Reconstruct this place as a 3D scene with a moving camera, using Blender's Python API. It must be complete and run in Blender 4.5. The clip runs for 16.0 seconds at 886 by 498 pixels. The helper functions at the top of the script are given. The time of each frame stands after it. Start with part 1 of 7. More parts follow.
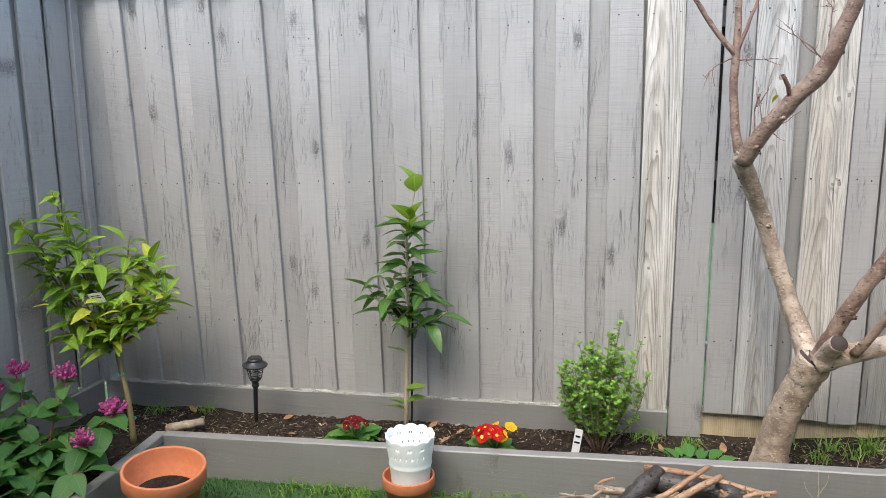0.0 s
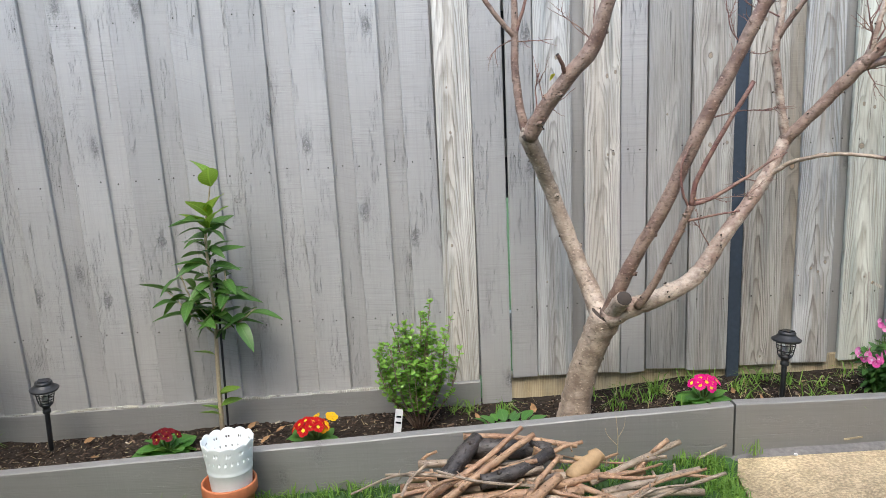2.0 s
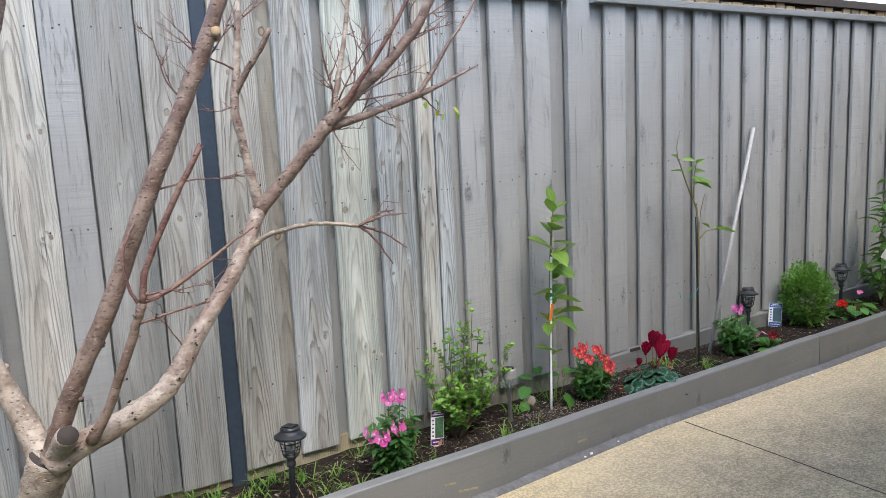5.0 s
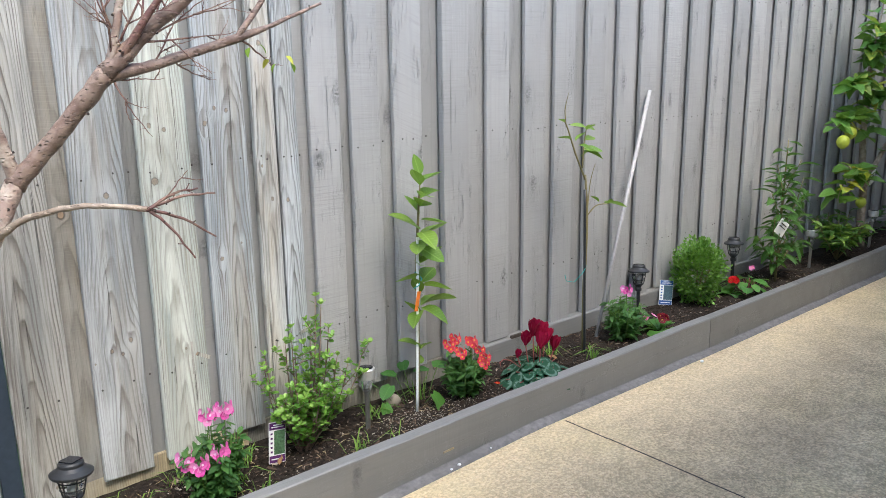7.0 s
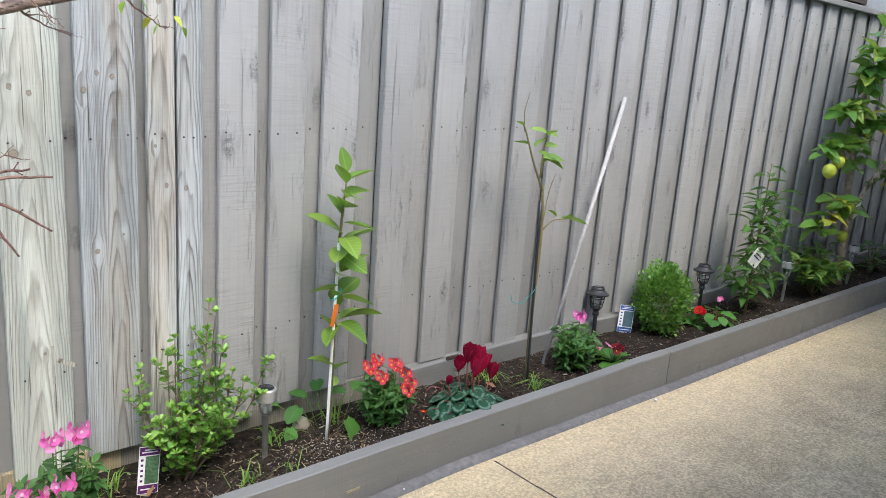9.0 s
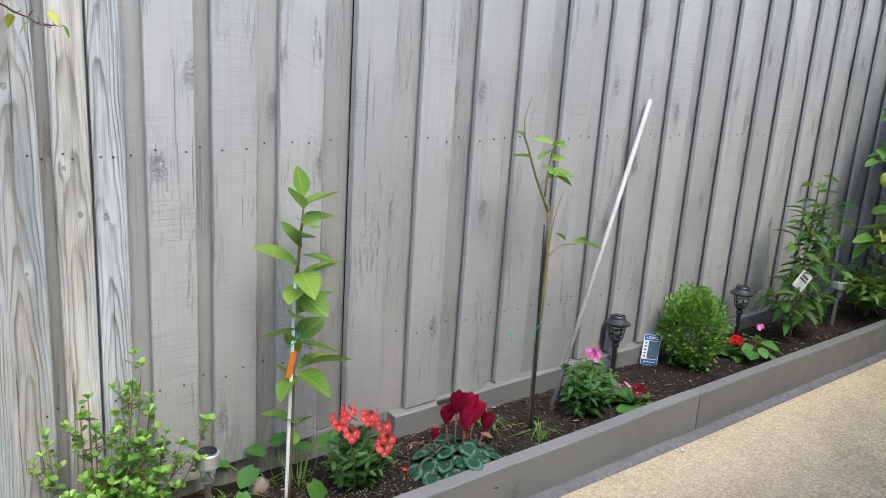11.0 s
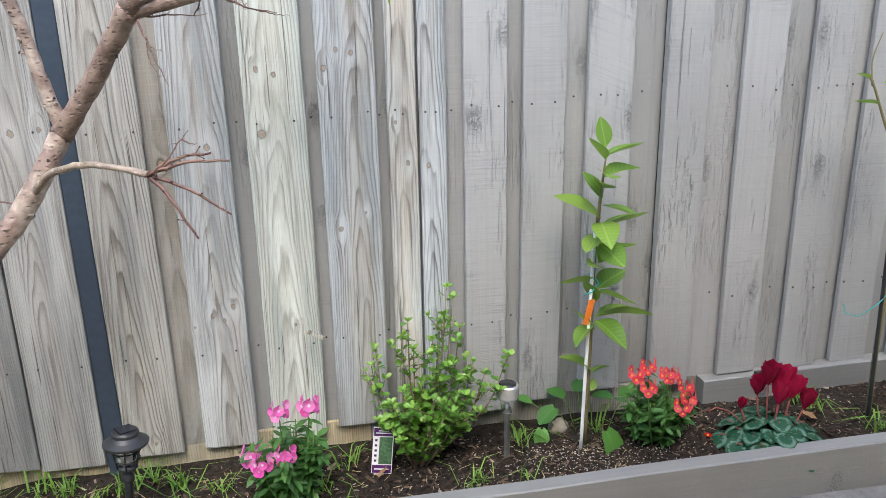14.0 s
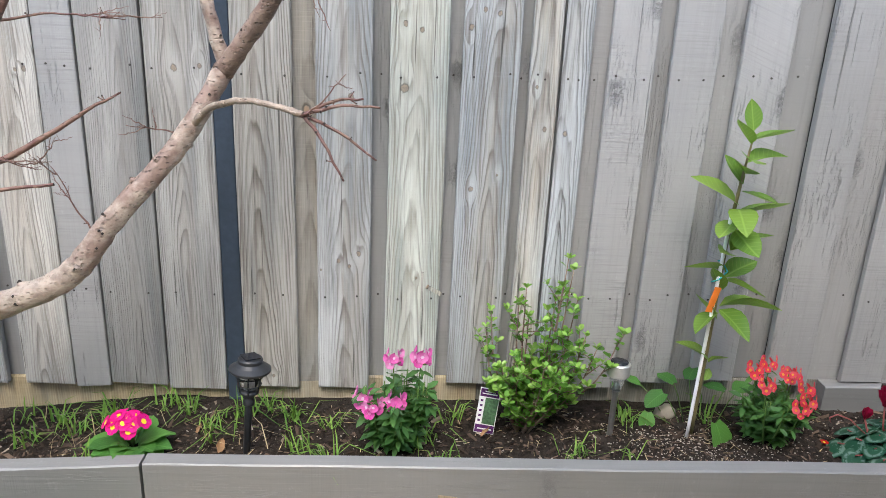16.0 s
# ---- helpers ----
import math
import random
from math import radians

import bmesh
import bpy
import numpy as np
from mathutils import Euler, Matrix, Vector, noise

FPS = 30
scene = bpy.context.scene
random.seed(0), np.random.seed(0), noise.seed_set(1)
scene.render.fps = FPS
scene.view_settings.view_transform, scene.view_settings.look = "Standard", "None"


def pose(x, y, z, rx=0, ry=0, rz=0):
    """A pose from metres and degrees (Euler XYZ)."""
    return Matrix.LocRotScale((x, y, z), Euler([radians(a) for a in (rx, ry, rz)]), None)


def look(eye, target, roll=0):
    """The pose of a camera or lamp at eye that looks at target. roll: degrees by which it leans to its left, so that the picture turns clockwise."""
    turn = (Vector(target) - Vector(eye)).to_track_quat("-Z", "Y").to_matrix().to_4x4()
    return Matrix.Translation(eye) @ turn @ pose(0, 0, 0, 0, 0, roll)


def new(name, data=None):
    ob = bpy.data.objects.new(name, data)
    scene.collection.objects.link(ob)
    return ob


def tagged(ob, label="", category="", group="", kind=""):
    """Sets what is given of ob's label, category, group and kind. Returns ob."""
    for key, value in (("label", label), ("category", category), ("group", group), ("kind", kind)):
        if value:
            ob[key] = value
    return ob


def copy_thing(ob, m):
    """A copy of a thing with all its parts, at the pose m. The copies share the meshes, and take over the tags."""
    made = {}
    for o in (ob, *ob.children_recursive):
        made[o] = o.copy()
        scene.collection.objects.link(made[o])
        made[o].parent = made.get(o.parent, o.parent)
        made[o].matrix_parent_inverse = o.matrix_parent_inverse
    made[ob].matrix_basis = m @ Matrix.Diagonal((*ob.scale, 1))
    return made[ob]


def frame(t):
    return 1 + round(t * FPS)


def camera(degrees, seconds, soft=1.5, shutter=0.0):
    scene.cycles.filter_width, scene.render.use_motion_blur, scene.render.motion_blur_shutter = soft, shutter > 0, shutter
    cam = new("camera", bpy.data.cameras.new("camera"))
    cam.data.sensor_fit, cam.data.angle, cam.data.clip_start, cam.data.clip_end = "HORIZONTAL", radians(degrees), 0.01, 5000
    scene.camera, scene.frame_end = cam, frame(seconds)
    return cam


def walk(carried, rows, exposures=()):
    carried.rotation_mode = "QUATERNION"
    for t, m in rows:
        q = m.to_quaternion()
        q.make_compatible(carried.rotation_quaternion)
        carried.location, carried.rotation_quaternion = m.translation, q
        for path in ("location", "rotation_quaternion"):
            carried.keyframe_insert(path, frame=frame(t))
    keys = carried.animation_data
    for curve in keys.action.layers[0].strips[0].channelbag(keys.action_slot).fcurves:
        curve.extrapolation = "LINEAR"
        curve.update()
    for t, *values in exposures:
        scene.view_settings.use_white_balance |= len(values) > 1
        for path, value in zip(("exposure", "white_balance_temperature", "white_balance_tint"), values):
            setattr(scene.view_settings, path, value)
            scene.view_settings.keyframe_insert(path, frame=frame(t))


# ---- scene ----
cam = camera(60.6, 16.0, 0.75)
METRES, EYE, TILT, LEAN, TURN = 2.6, 1.5, 0.0, 0.0, 12.6
PATH = [
    (0, (0.116, 0.07, 1.403), (-0.395, 1.97, 1.04), -0.4),
    (0.5, (0.12, 0.06, 1.399), (-0.236, 1.997, 1.055), -0.5),
    (1, (0.131, 0.071, 1.403), (-0.081, 2.028, 1.05), -0.7),
    (1.5, (0.124, 0.068, 1.399), (0.02, 2.03, 1.029), -1.0),
    (2, (0.126, 0.074, 1.384), (0.11, 2.034, 0.986), -2.5),
    (2.5, (0.158, 0.105, 1.394), (0.294, 2.047, 0.936), -4.5),
    (3, (0.224, 0.148, 1.391), (0.511, 2.068, 0.913), -3.2),
    (3.5, (0.321, 0.208, 1.396), (0.668, 2.135, 0.989), -0.9),
    (4, (0.422, 0.289, 1.395), (0.947, 2.186, 1.039), -0.4),
    (4.5, (0.501, 0.396, 1.4), (1.351, 2.174, 1.058), -0.6),
    (5, (0.562, 0.547, 1.391), (1.631, 2.209, 1.082), -2.7),
    (5.2, (0.591, 0.607, 1.393), (1.702, 2.235, 1.057), -3.4),
    (7.3, (1.065, 0.912, 1.407), (2.336, 2.389, 0.959), -0.0),
    (7.5, (1.095, 0.968, 1.403), (2.379, 2.433, 0.949), 0.6),
    (8, (1.137, 1.031, 1.366), (2.427, 2.478, 0.873), 1.7),
    (8.5, (1.228, 1.035, 1.388), (2.513, 2.486, 0.896), 3.0),
    (9, (1.377, 1.007, 1.4), (2.662, 2.467, 0.935), 4.2),
    (9.2, (1.415, 0.989, 1.379), (2.692, 2.46, 0.926), 3.9),
    (11.3, (1.803, 1.237, 1.439), (2.967, 2.784, 0.934), 3.7),
    (11.5, (1.811, 1.221, 1.416), (2.893, 2.827, 0.917), 3.4),
    (12, (1.852, 1.177, 1.404), (2.657, 2.934, 0.889), 2.9),
    (12.5, (1.896, 1.127, 1.404), (2.448, 2.972, 0.864), 0.9),
    (13, (1.931, 1.095, 1.405), (2.369, 2.965, 0.845), -0.8),
    (13.5, (1.933, 1.096, 1.402), (2.325, 2.971, 0.828), -1.1),
    (14, (1.911, 1.096, 1.395), (2.252, 2.979, 0.812), -1.2),
    (14.5, (1.897, 1.09, 1.389), (2.171, 2.983, 0.805), -1.2),
    (15, (1.905, 1.092, 1.383), (2.143, 2.985, 0.781), 0.3),
    (15.5, (1.902, 1.085, 1.378), (2.101, 2.972, 0.746), 2.0),
    (16, (1.837, 1.085, 1.369), (1.919, 2.974, 0.719), 2.6),
]
EXPOSURES = [(0.0, 1.55, 6900, 8), (1.5, 1.45, 6760, 7), (3.0, 1.45, 6560, 7), (4.0, 1.40, 6460, 7), (5.2, 1.40, 6400, 7), (7.3, 1.71, 6500, 7), (9.2, 1.71, 6500, 7), (11.3, 1.72, 6440, 7), (16.0, 1.66, 6460, 8)]
walk(cam, [(t, look(eye, target, roll)) for t, eye, target, roll in PATH], EXPOSURES)

# ---- light ----
world = bpy.data.worlds.new("sky")
scene.world = world
world.use_nodes = True
wn = world.node_tree.nodes
sky = wn.new("ShaderNodeTexSky")
sky.sky_type, sky.sun_disc = "NISHITA", False
sky.sun_elevation, sky.sun_rotation = radians(57), radians(190)
sky.air_density, sky.dust_density, sky.ozone_density = 1.0, 2.0, 0.92
world.node_tree.links.new(sky.outputs[0], wn["Background"].inputs[0])
wn["Background"].inputs[1].default_value = 0.205
sun = new("sun", bpy.data.lights.new("sun", "SUN"))
sun.data.energy, sun.data.angle, sun.data.color = 0.62, radians(30), (1.0, 0.955, 0.87)
sun.matrix_world = look((-0.78, -4.43, 7.0), (0, 0, 0))

# ---- materials ----
RNG = random.Random(7)


class Mat:
    """A small writer of node materials on world-space coordinates."""

    def __init__(self, name, rough=0.7, metal=0.0, spec=0.3):
        self.m = bpy.data.materials.new(name)
        self.m.use_nodes = True
        self.t = self.m.node_tree
        self.b = self.t.nodes["Principled BSDF"]
        self.b.inputs["Roughness"].default_value = rough
        self.b.inputs["Metallic"].default_value = metal
        self.b.inputs["Specular IOR Level"].default_value = spec
        self.geo = self.t.nodes.new("ShaderNodeNewGeometry")
        self.info = self.t.nodes.new("ShaderNodeObjectInfo")

    def link(self, a, b):
        self.t.links.new(a, b)

    def put(self, socket, v):
        if isinstance(v, bpy.types.NodeSocket):
            self.link(v, socket)
        else:
            socket.default_value = v

    def math(self, op, a, b=0.0, c=0.0):
        n = self.t.nodes.new("ShaderNodeMath")
        n.operation = op
        for i, v in enumerate((a, b, c)):
            self.put(n.inputs[i], v)
        return n.outputs[0]

    def vec(self, op, a, b):
        n = self.t.nodes.new("ShaderNodeVectorMath")
        n.operation = op
        self.put(n.inputs[0], a)
        self.put(n.inputs[1], b)
        return n.outputs["Value"] if op in ("LENGTH", "DISTANCE", "DOT_PRODUCT") else n.outputs[0]

    def where(self, scale=(1, 1, 1), shift=0.0, local=False):
        if local:
            c = self.t.nodes.new("ShaderNodeTexCoord").outputs["Object"]
        else:
            c = self.geo.outputs["Position"]
        if shift:
            r = self.info.outputs["Random"]
            c = self.vec("ADD", c, self.comb(self.math("MULTIPLY", r, shift), 0, self.math("MULTIPLY", r, shift * 1.7)))
        return self.vec("MULTIPLY", c, scale)

    def comb(self, x, y, z):
        n = self.t.nodes.new("ShaderNodeCombineXYZ")
        for i, v in enumerate((x, y, z)):
            self.put(n.inputs[i], v)
        return n.outputs[0]

    def sep(self, v):
        n = self.t.nodes.new("ShaderNodeSeparateXYZ")
        self.link(v, n.inputs[0])
        return n.outputs

    def noise(self, vector, scale=1.0, detail=3.0, rough=0.55, dist=0.0):
        n = self.t.nodes.new("ShaderNodeTexNoise")
        self.link(vector, n.inputs["Vector"])
        n.inputs["Scale"].default_value, n.inputs["Detail"].default_value = scale, detail
        n.inputs["Roughness"].default_value, n.inputs["Distortion"].default_value = rough, dist
        return n.outputs["Fac"]

    def voronoi(self, vector, scale=1.0, feature="F1", out="Distance", rnd=1.0, flat=False):
        n = self.t.nodes.new("ShaderNodeTexVoronoi")
        n.feature = feature
        n.voronoi_dimensions = "2D" if flat else "3D"
        self.link(vector, n.inputs["Vector"])
        n.inputs["Scale"].default_value = scale
        n.inputs["Randomness"].default_value = rnd
        return n.outputs[out]

    def ramp(self, fac, *stops):
        n = self.t.nodes.new("ShaderNodeValToRGB")
        self.put(n.inputs[0], fac)
        e = n.color_ramp.elements
        while len(e) < len(stops):
            e.new(0.5)
        for el, (p, c) in zip(e, stops):
            el.position = p
            el.color = (c, c, c, 1) if isinstance(c, (int, float)) else (*c, 1)
        return n.outputs[0]

    def span(self, v, a, b, c=0.0, d=1.0):
        n = self.t.nodes.new("ShaderNodeMapRange")
        for i, x in enumerate((v, a, b, c, d)):
            self.put(n.inputs[i], x)
        return n.outputs[0]

    def mix(self, fac, a, b, kind="MIX"):
        n = self.t.nodes.new("ShaderNodeMix")
        n.data_type, n.blend_type = "RGBA", kind
        self.put(n.inputs["Factor"], fac)
        for s, v in (("A", a), ("B", b)):
            k = [i for i in n.inputs if i.name == s and i.type == "RGBA"][0]
            self.put(k, v if isinstance(v, bpy.types.NodeSocket) else (*v, 1) if not isinstance(v, (int, float)) else (v, v, v, 1))
        return [o for o in n.outputs if o.type == "RGBA"][0]

    def color(self, v):
        self.put(self.b.inputs["Base Color"], v if isinstance(v, bpy.types.NodeSocket) else (*v, 1))
        return self

    def rough(self, v):
        self.put(self.b.inputs["Roughness"], v)
        return self

    def bump(self, h, strength=0.4, depth=0.01):
        n = self.t.nodes.new("ShaderNodeBump")
        n.inputs["Strength"].default_value, n.inputs["Distance"].default_value = strength, depth
        self.link(h, n.inputs["Height"])
        self.link(n.outputs[0], self.b.inputs["Normal"])
        return self

    def thin(self, color, amount=0.35):
        """Lets some light through, as a leaf or petal does."""
        tr = self.t.nodes.new("ShaderNodeBsdfTranslucent")
        self.put(tr.inputs[0], color if isinstance(color, bpy.types.NodeSocket) else (*color, 1))
        mx = self.t.nodes.new("ShaderNodeMixShader")
        mx.inputs[0].default_value = amount
        self.link(self.b.outputs[0], mx.inputs[1])
        self.link(tr.outputs[0], mx.inputs[2])
        self.link(mx.outputs[0], self.t.nodes["Material Output"].inputs[0])
        return self


def painted_timber(name, tone, tilt_z=True, saw=1.0):
    """Grey fence stain on rough-sawn timber: saw lines across at each board's own slant, checks along the grain, knots showing through, worn spots."""
    k = Mat(name, 0.42, spec=0.62)
    p = k.where((1, 1, 1), 13.0)
    r1 = k.info.outputs["Random"]
    r2 = k.math("FRACT", k.math("MULTIPLY", r1, 17.3))
    x, y, z = k.sep(p)
    if tilt_z:
        slant = k.math("ADD", z, k.math("MULTIPLY", x, k.math("MULTIPLY", k.span(r2, 0.8, 1.0), 0.45)))
        run = k.comb(k.math("MULTIPLY", x, 6.0), y, k.math("MULTIPLY", slant, 205.0))
        long_, fine_ = (90, 90, 2.0), (300, 90, 16.0)
    else:
        run = k.vec("MULTIPLY", p, (165, 5, 6))
        long_, fine_ = (2.0, 90, 90), (16.0, 90, 300)
    big = k.noise(p, 2.3, 3)
    lines = k.noise(run, 1.0, 2, 0.6)
    grain = k.noise(k.vec("MULTIPLY", p, long_), 1.0, 3, 0.6, 0.4)
    patch = k.math("ADD", 0.25, k.math("MULTIPLY", k.span(k.noise(p, 5.0, 4, 0.6), 0.42, 0.62), k.span(r1, 0.0, 1.0, 0.4, 1.1)))
    d = k.voronoi(k.comb(k.math("MULTIPLY", x, 3.6), k.math("MULTIPLY", z, 1.7), 0), 1.0, flat=True)
    rag = k.math("ADD", d, k.math("MULTIPLY", k.math("SUBTRACT", k.noise(p, 60, 4, 0.7), 0.5), 0.10))
    knot = k.span(rag, 0.03, 0.085, 1.0, 0.0)
    halo = k.span(d, 0.05, 0.26, 1.0, 0.0)
    ring = k.math("MULTIPLY", knot, k.span(k.noise(p, 130, 3, 0.7), 0.42, 0.56))
    area = k.math("MAXIMUM", k.span(k.noise(k.vec("MULTIPLY", p, (14, 14, 3.0) if tilt_z else (3.0, 14, 14)), 1.0, 3), 0.53, 0.62), k.math("MULTIPLY", halo, 0.8))
    check = k.math("MULTIPLY", k.span(k.noise(k.vec("MULTIPLY", p, fine_), 1.0, 3, 0.6), 0.55, 0.63), area)
    crack = k.span(k.noise(k.vec("MULTIPLY", p, (130, 60, 2.2) if tilt_z else (2.2, 60, 130)), 1.0, 2, 0.5), 0.67, 0.70)
    crack = k.math("MULTIPLY", crack, k.span(k.noise(k.vec("MULTIPLY", p, (16, 16, 1.8) if tilt_z else (1.8, 16, 16)), 1.0, 3), 0.5, 0.60))
    c = k.mix(k.span(big, 0.3, 0.7), [v * 0.93 for v in tone], [v * 1.08 for v in tone])
    c = k.mix(k.math("MULTIPLY", k.span(lines, 0.50, 0.70), k.math("MULTIPLY", patch, 0.34 * saw)), c, [v * 1.4 for v in tone])
    c = k.mix(k.math("MULTIPLY", k.span(lines, 0.46, 0.33), k.math("MULTIPLY", patch, 0.42 * saw)), c, [v * 0.5 for v in tone])
    c = k.mix(k.math("MULTIPLY", k.span(grain, 0.48, 0.75), 0.3), c, [v * 0.72 for v in tone])
    c = k.mix(k.math("MULTIPLY", ring, 0.6 * min(1.0, saw * 2)), c, [v * 0.36 for v in tone])
    c = k.mix(k.math("MULTIPLY", check, 0.34 * min(1.0, saw * 2)), c, [v * 0.45 for v in tone])
    c = k.mix(k.math("MULTIPLY", crack, 0.4 * min(1.0, saw * 2)), c, [v * 0.38 for v in tone])
    chalk = k.span(k.noise(k.vec("MULTIPLY", p, (40, 40, 26)), 1.0, 5, 0.75), 0.60, 0.72)
    c = k.mix(k.math("MULTIPLY", chalk, 0.35), c, [min(1, v * 1.45) for v in tone])
    worn = k.span(k.noise(k.vec("MULTIPLY", p, (30, 30, 9)), 1.0, 4, 0.7), 0.74, 0.79)
    c = k.mix(k.math("MULTIPLY", worn, 0.22), c, (0.36, 0.33, 0.28))
    var = k.span(r1, 0, 1, 0.9, 1.1)
    c = k.mix(1.0, c, k.comb(var, var, var), "MULTIPLY")
    k.color(c)
    h = k.math("ADD", k.math("MULTIPLY", lines, k.math("MULTIPLY", patch, 0.55 * saw)), k.math("MULTIPLY", grain, 0.3))
    h = k.math("SUBTRACT", h, k.math("ADD", k.math("ADD", k.math("MULTIPLY", crack, 1.3 * min(1.0, saw * 2)), k.math("MULTIPLY", check, 0.5 * min(1.0, saw * 2))), k.math("MULTIPLY", ring, 0.7)))
    k.rough(k.span(k.noise(p, 14, 3), 0.35, 0.7, 0.36, 0.52))
    k.bump(h, 0.95, 0.005)
    return k.m


def bare_board(name, pale, heart, dark, middle, knots, lines=135.0, contrast=0.6):
    """Bare silvered pine whose growth rings arch along the middle and part round the board's own knots (x, z, radius)."""
    k = Mat(name, 0.78, spec=0.2)
    pale, heart = [v * 0.9 for v in pale], [v * 0.88 for v in heart]
    knots = [(kx, kz, kr * 0.85) for kx, kz, kr in knots]
    p = k.where((1, 1, 1), 9.0)
    x, y, z = k.sep(k.where(local=True))
    r1 = k.info.outputs["Random"]
    u, cores, rims, halos = x, 0.0, 0.0, 0.0
    fuzz = k.math("MULTIPLY", k.math("SUBTRACT", k.noise(p, 95, 4, 0.7), 0.5), 1.1)
    for kx, kz, kr in knots:
        dx, dz = k.math("SUBTRACT", x, kx), k.math("MULTIPLY", k.math("SUBTRACT", z, kz), 0.42)
        r2 = k.math("ADD", k.math("MULTIPLY", dx, dx), k.math("MULTIPLY", dz, dz))
        a2 = (kr * 1.9) ** 2
        u = k.math("SUBTRACT", u, k.math("MULTIPLY", dx, k.math("DIVIDE", a2, k.math("MAXIMUM", r2, a2))))
        dk = k.math("SUBTRACT", z, kz)
        dk = k.math("SQRT", k.math("ADD", k.math("MULTIPLY", dx, dx), k.math("MULTIPLY", k.math("MULTIPLY", dk, dk), 0.6)))
        dk = k.math("ADD", k.math("DIVIDE", dk, kr), fuzz)
        cores = k.math("MAXIMUM", cores, k.span(dk, 0.48, 0.62, 1.0, 0.0))
        rims = k.math("MAXIMUM", rims, k.span(dk, 0.60, 0.80, 1.0, 0.0))
        halos = k.math("MAXIMUM", halos, k.span(k.math("SQRT", r2), kr, kr * 3.2, 1.0, 0.0))
    wob = k.math("ADD", k.math("MULTIPLY", k.noise(k.vec("MULTIPLY", p, (9, 5, 1.5)), 1.0, 2), 0.034), k.math("MULTIPLY", k.noise(k.vec("MULTIPLY", p, (60, 5, 9)), 1.0, 2), 0.003))
    off = k.math("SUBTRACT", u, middle)
    depth = k.math("ADD", 0.02, k.math("MULTIPLY", z, k.span(r1, 0, 1, 0.018, 0.045)))
    rad = k.math("ADD", k.math("SQRT", k.math("ADD", k.math("MULTIPLY", off, off), k.math("MULTIPLY", depth, depth))), wob)
    saw = k.math("FRACT", k.math("MULTIPLY", rad, lines * 1.45))
    late = k.math("MULTIPLY", k.span(saw, 0.48, 0.86), k.span(saw, 0.9, 1.0, 1.0, 0.0))
    fade = k.span(k.noise(k.vec("MULTIPLY", p, (34, 8, 1.8)), 1.0, 3), 0.36, 0.62)
    line = k.math("MULTIPLY", late, k.math("ADD", 0.2, k.math("MULTIPLY", fade, 0.8)))
    fine = k.noise(k.vec("MULTIPLY", p, (330, 60, 5.0)), 1.0, 4, 0.65)
    cross = k.noise(k.vec("MULTIPLY", p, (6, 6, 330)), 1.0, 2, 0.6)
    core = k.math("ADD", k.math("ABSOLUTE", off), k.math("MULTIPLY", k.math("SUBTRACT", k.noise(k.vec("MULTIPLY", p, (14, 8, 1.5)), 1.0, 4, 0.6), 0.5), 0.16))
    c = k.mix(k.math("MULTIPLY", k.span(core, 0.006, 0.05, 1.0, 0.0), 0.65), pale, heart)
    cool = k.span(k.noise(k.vec("MULTIPLY", p, (16, 8, 1.1)), 1.0, 5, 0.65), 0.5, 0.64)
    c = k.mix(k.math("MULTIPLY", cool, 0.8), c, (pale[0] * 0.56, pale[1] * 0.60, pale[2] * 0.62))
    grime = k.span(k.noise(k.vec("MULTIPLY", p, (46, 9, 1.3)), 1.0, 5, 0.7), 0.50, 0.64)
    c = k.mix(k.math("MULTIPLY", grime, 0.75), c, [v * 1.1 for v in dark])
    bleach = k.span(k.noise(k.vec("MULTIPLY", p, (12, 9, 1.7)), 1.0, 4, 0.6), 0.55, 0.70)
    c = k.mix(k.math("MULTIPLY", bleach, 0.7), c, [min(0.85, v * 1.4) for v in pale])
    c = k.mix(k.math("MULTIPLY", halos, 0.5), c, [min(0.8, v * 1.2) for v in pale])
    c = k.mix(k.math("MULTIPLY", line, min(1.0, contrast * 1.45)), c, [v * 0.9 for v in dark])
    c = k.mix(k.math("MULTIPLY", k.span(fine, 0.52, 0.68), 0.5), c, [v * 0.8 for v in dark])
    c = k.mix(k.math("MULTIPLY", k.span(cross, 0.5, 0.75), 0.09), c, [min(0.82, v * 1.3) for v in pale])
    split = k.span(k.noise(k.vec("MULTIPLY", p, (150, 60, 2.4)), 1.0, 2, 0.5), 0.66, 0.70)
    c = k.mix(k.math("MULTIPLY", split, 0.75), c, [v * 0.35 for v in dark])
    c = k.mix(k.math("MULTIPLY", rims, 0.75), c, (0.14, 0.115, 0.09))
    c = k.mix(k.math("MULTIPLY", cores, k.span(k.noise(p, 190, 3, 0.7), 0.35, 0.62, 0.85, 0.25)), c, (0.40, 0.325, 0.24))
    k.color(c)
    h = k.math("SUBTRACT", k.math("ADD", k.math("MULTIPLY", fine, -0.6), k.math("MULTIPLY", cross, 0.2)), k.math("ADD", k.math("MULTIPLY", line, 0.7), k.math("ADD", k.math("MULTIPLY", rims, 0.8), split)))
    k.bump(h, 0.75, 0.003)
    return k.m


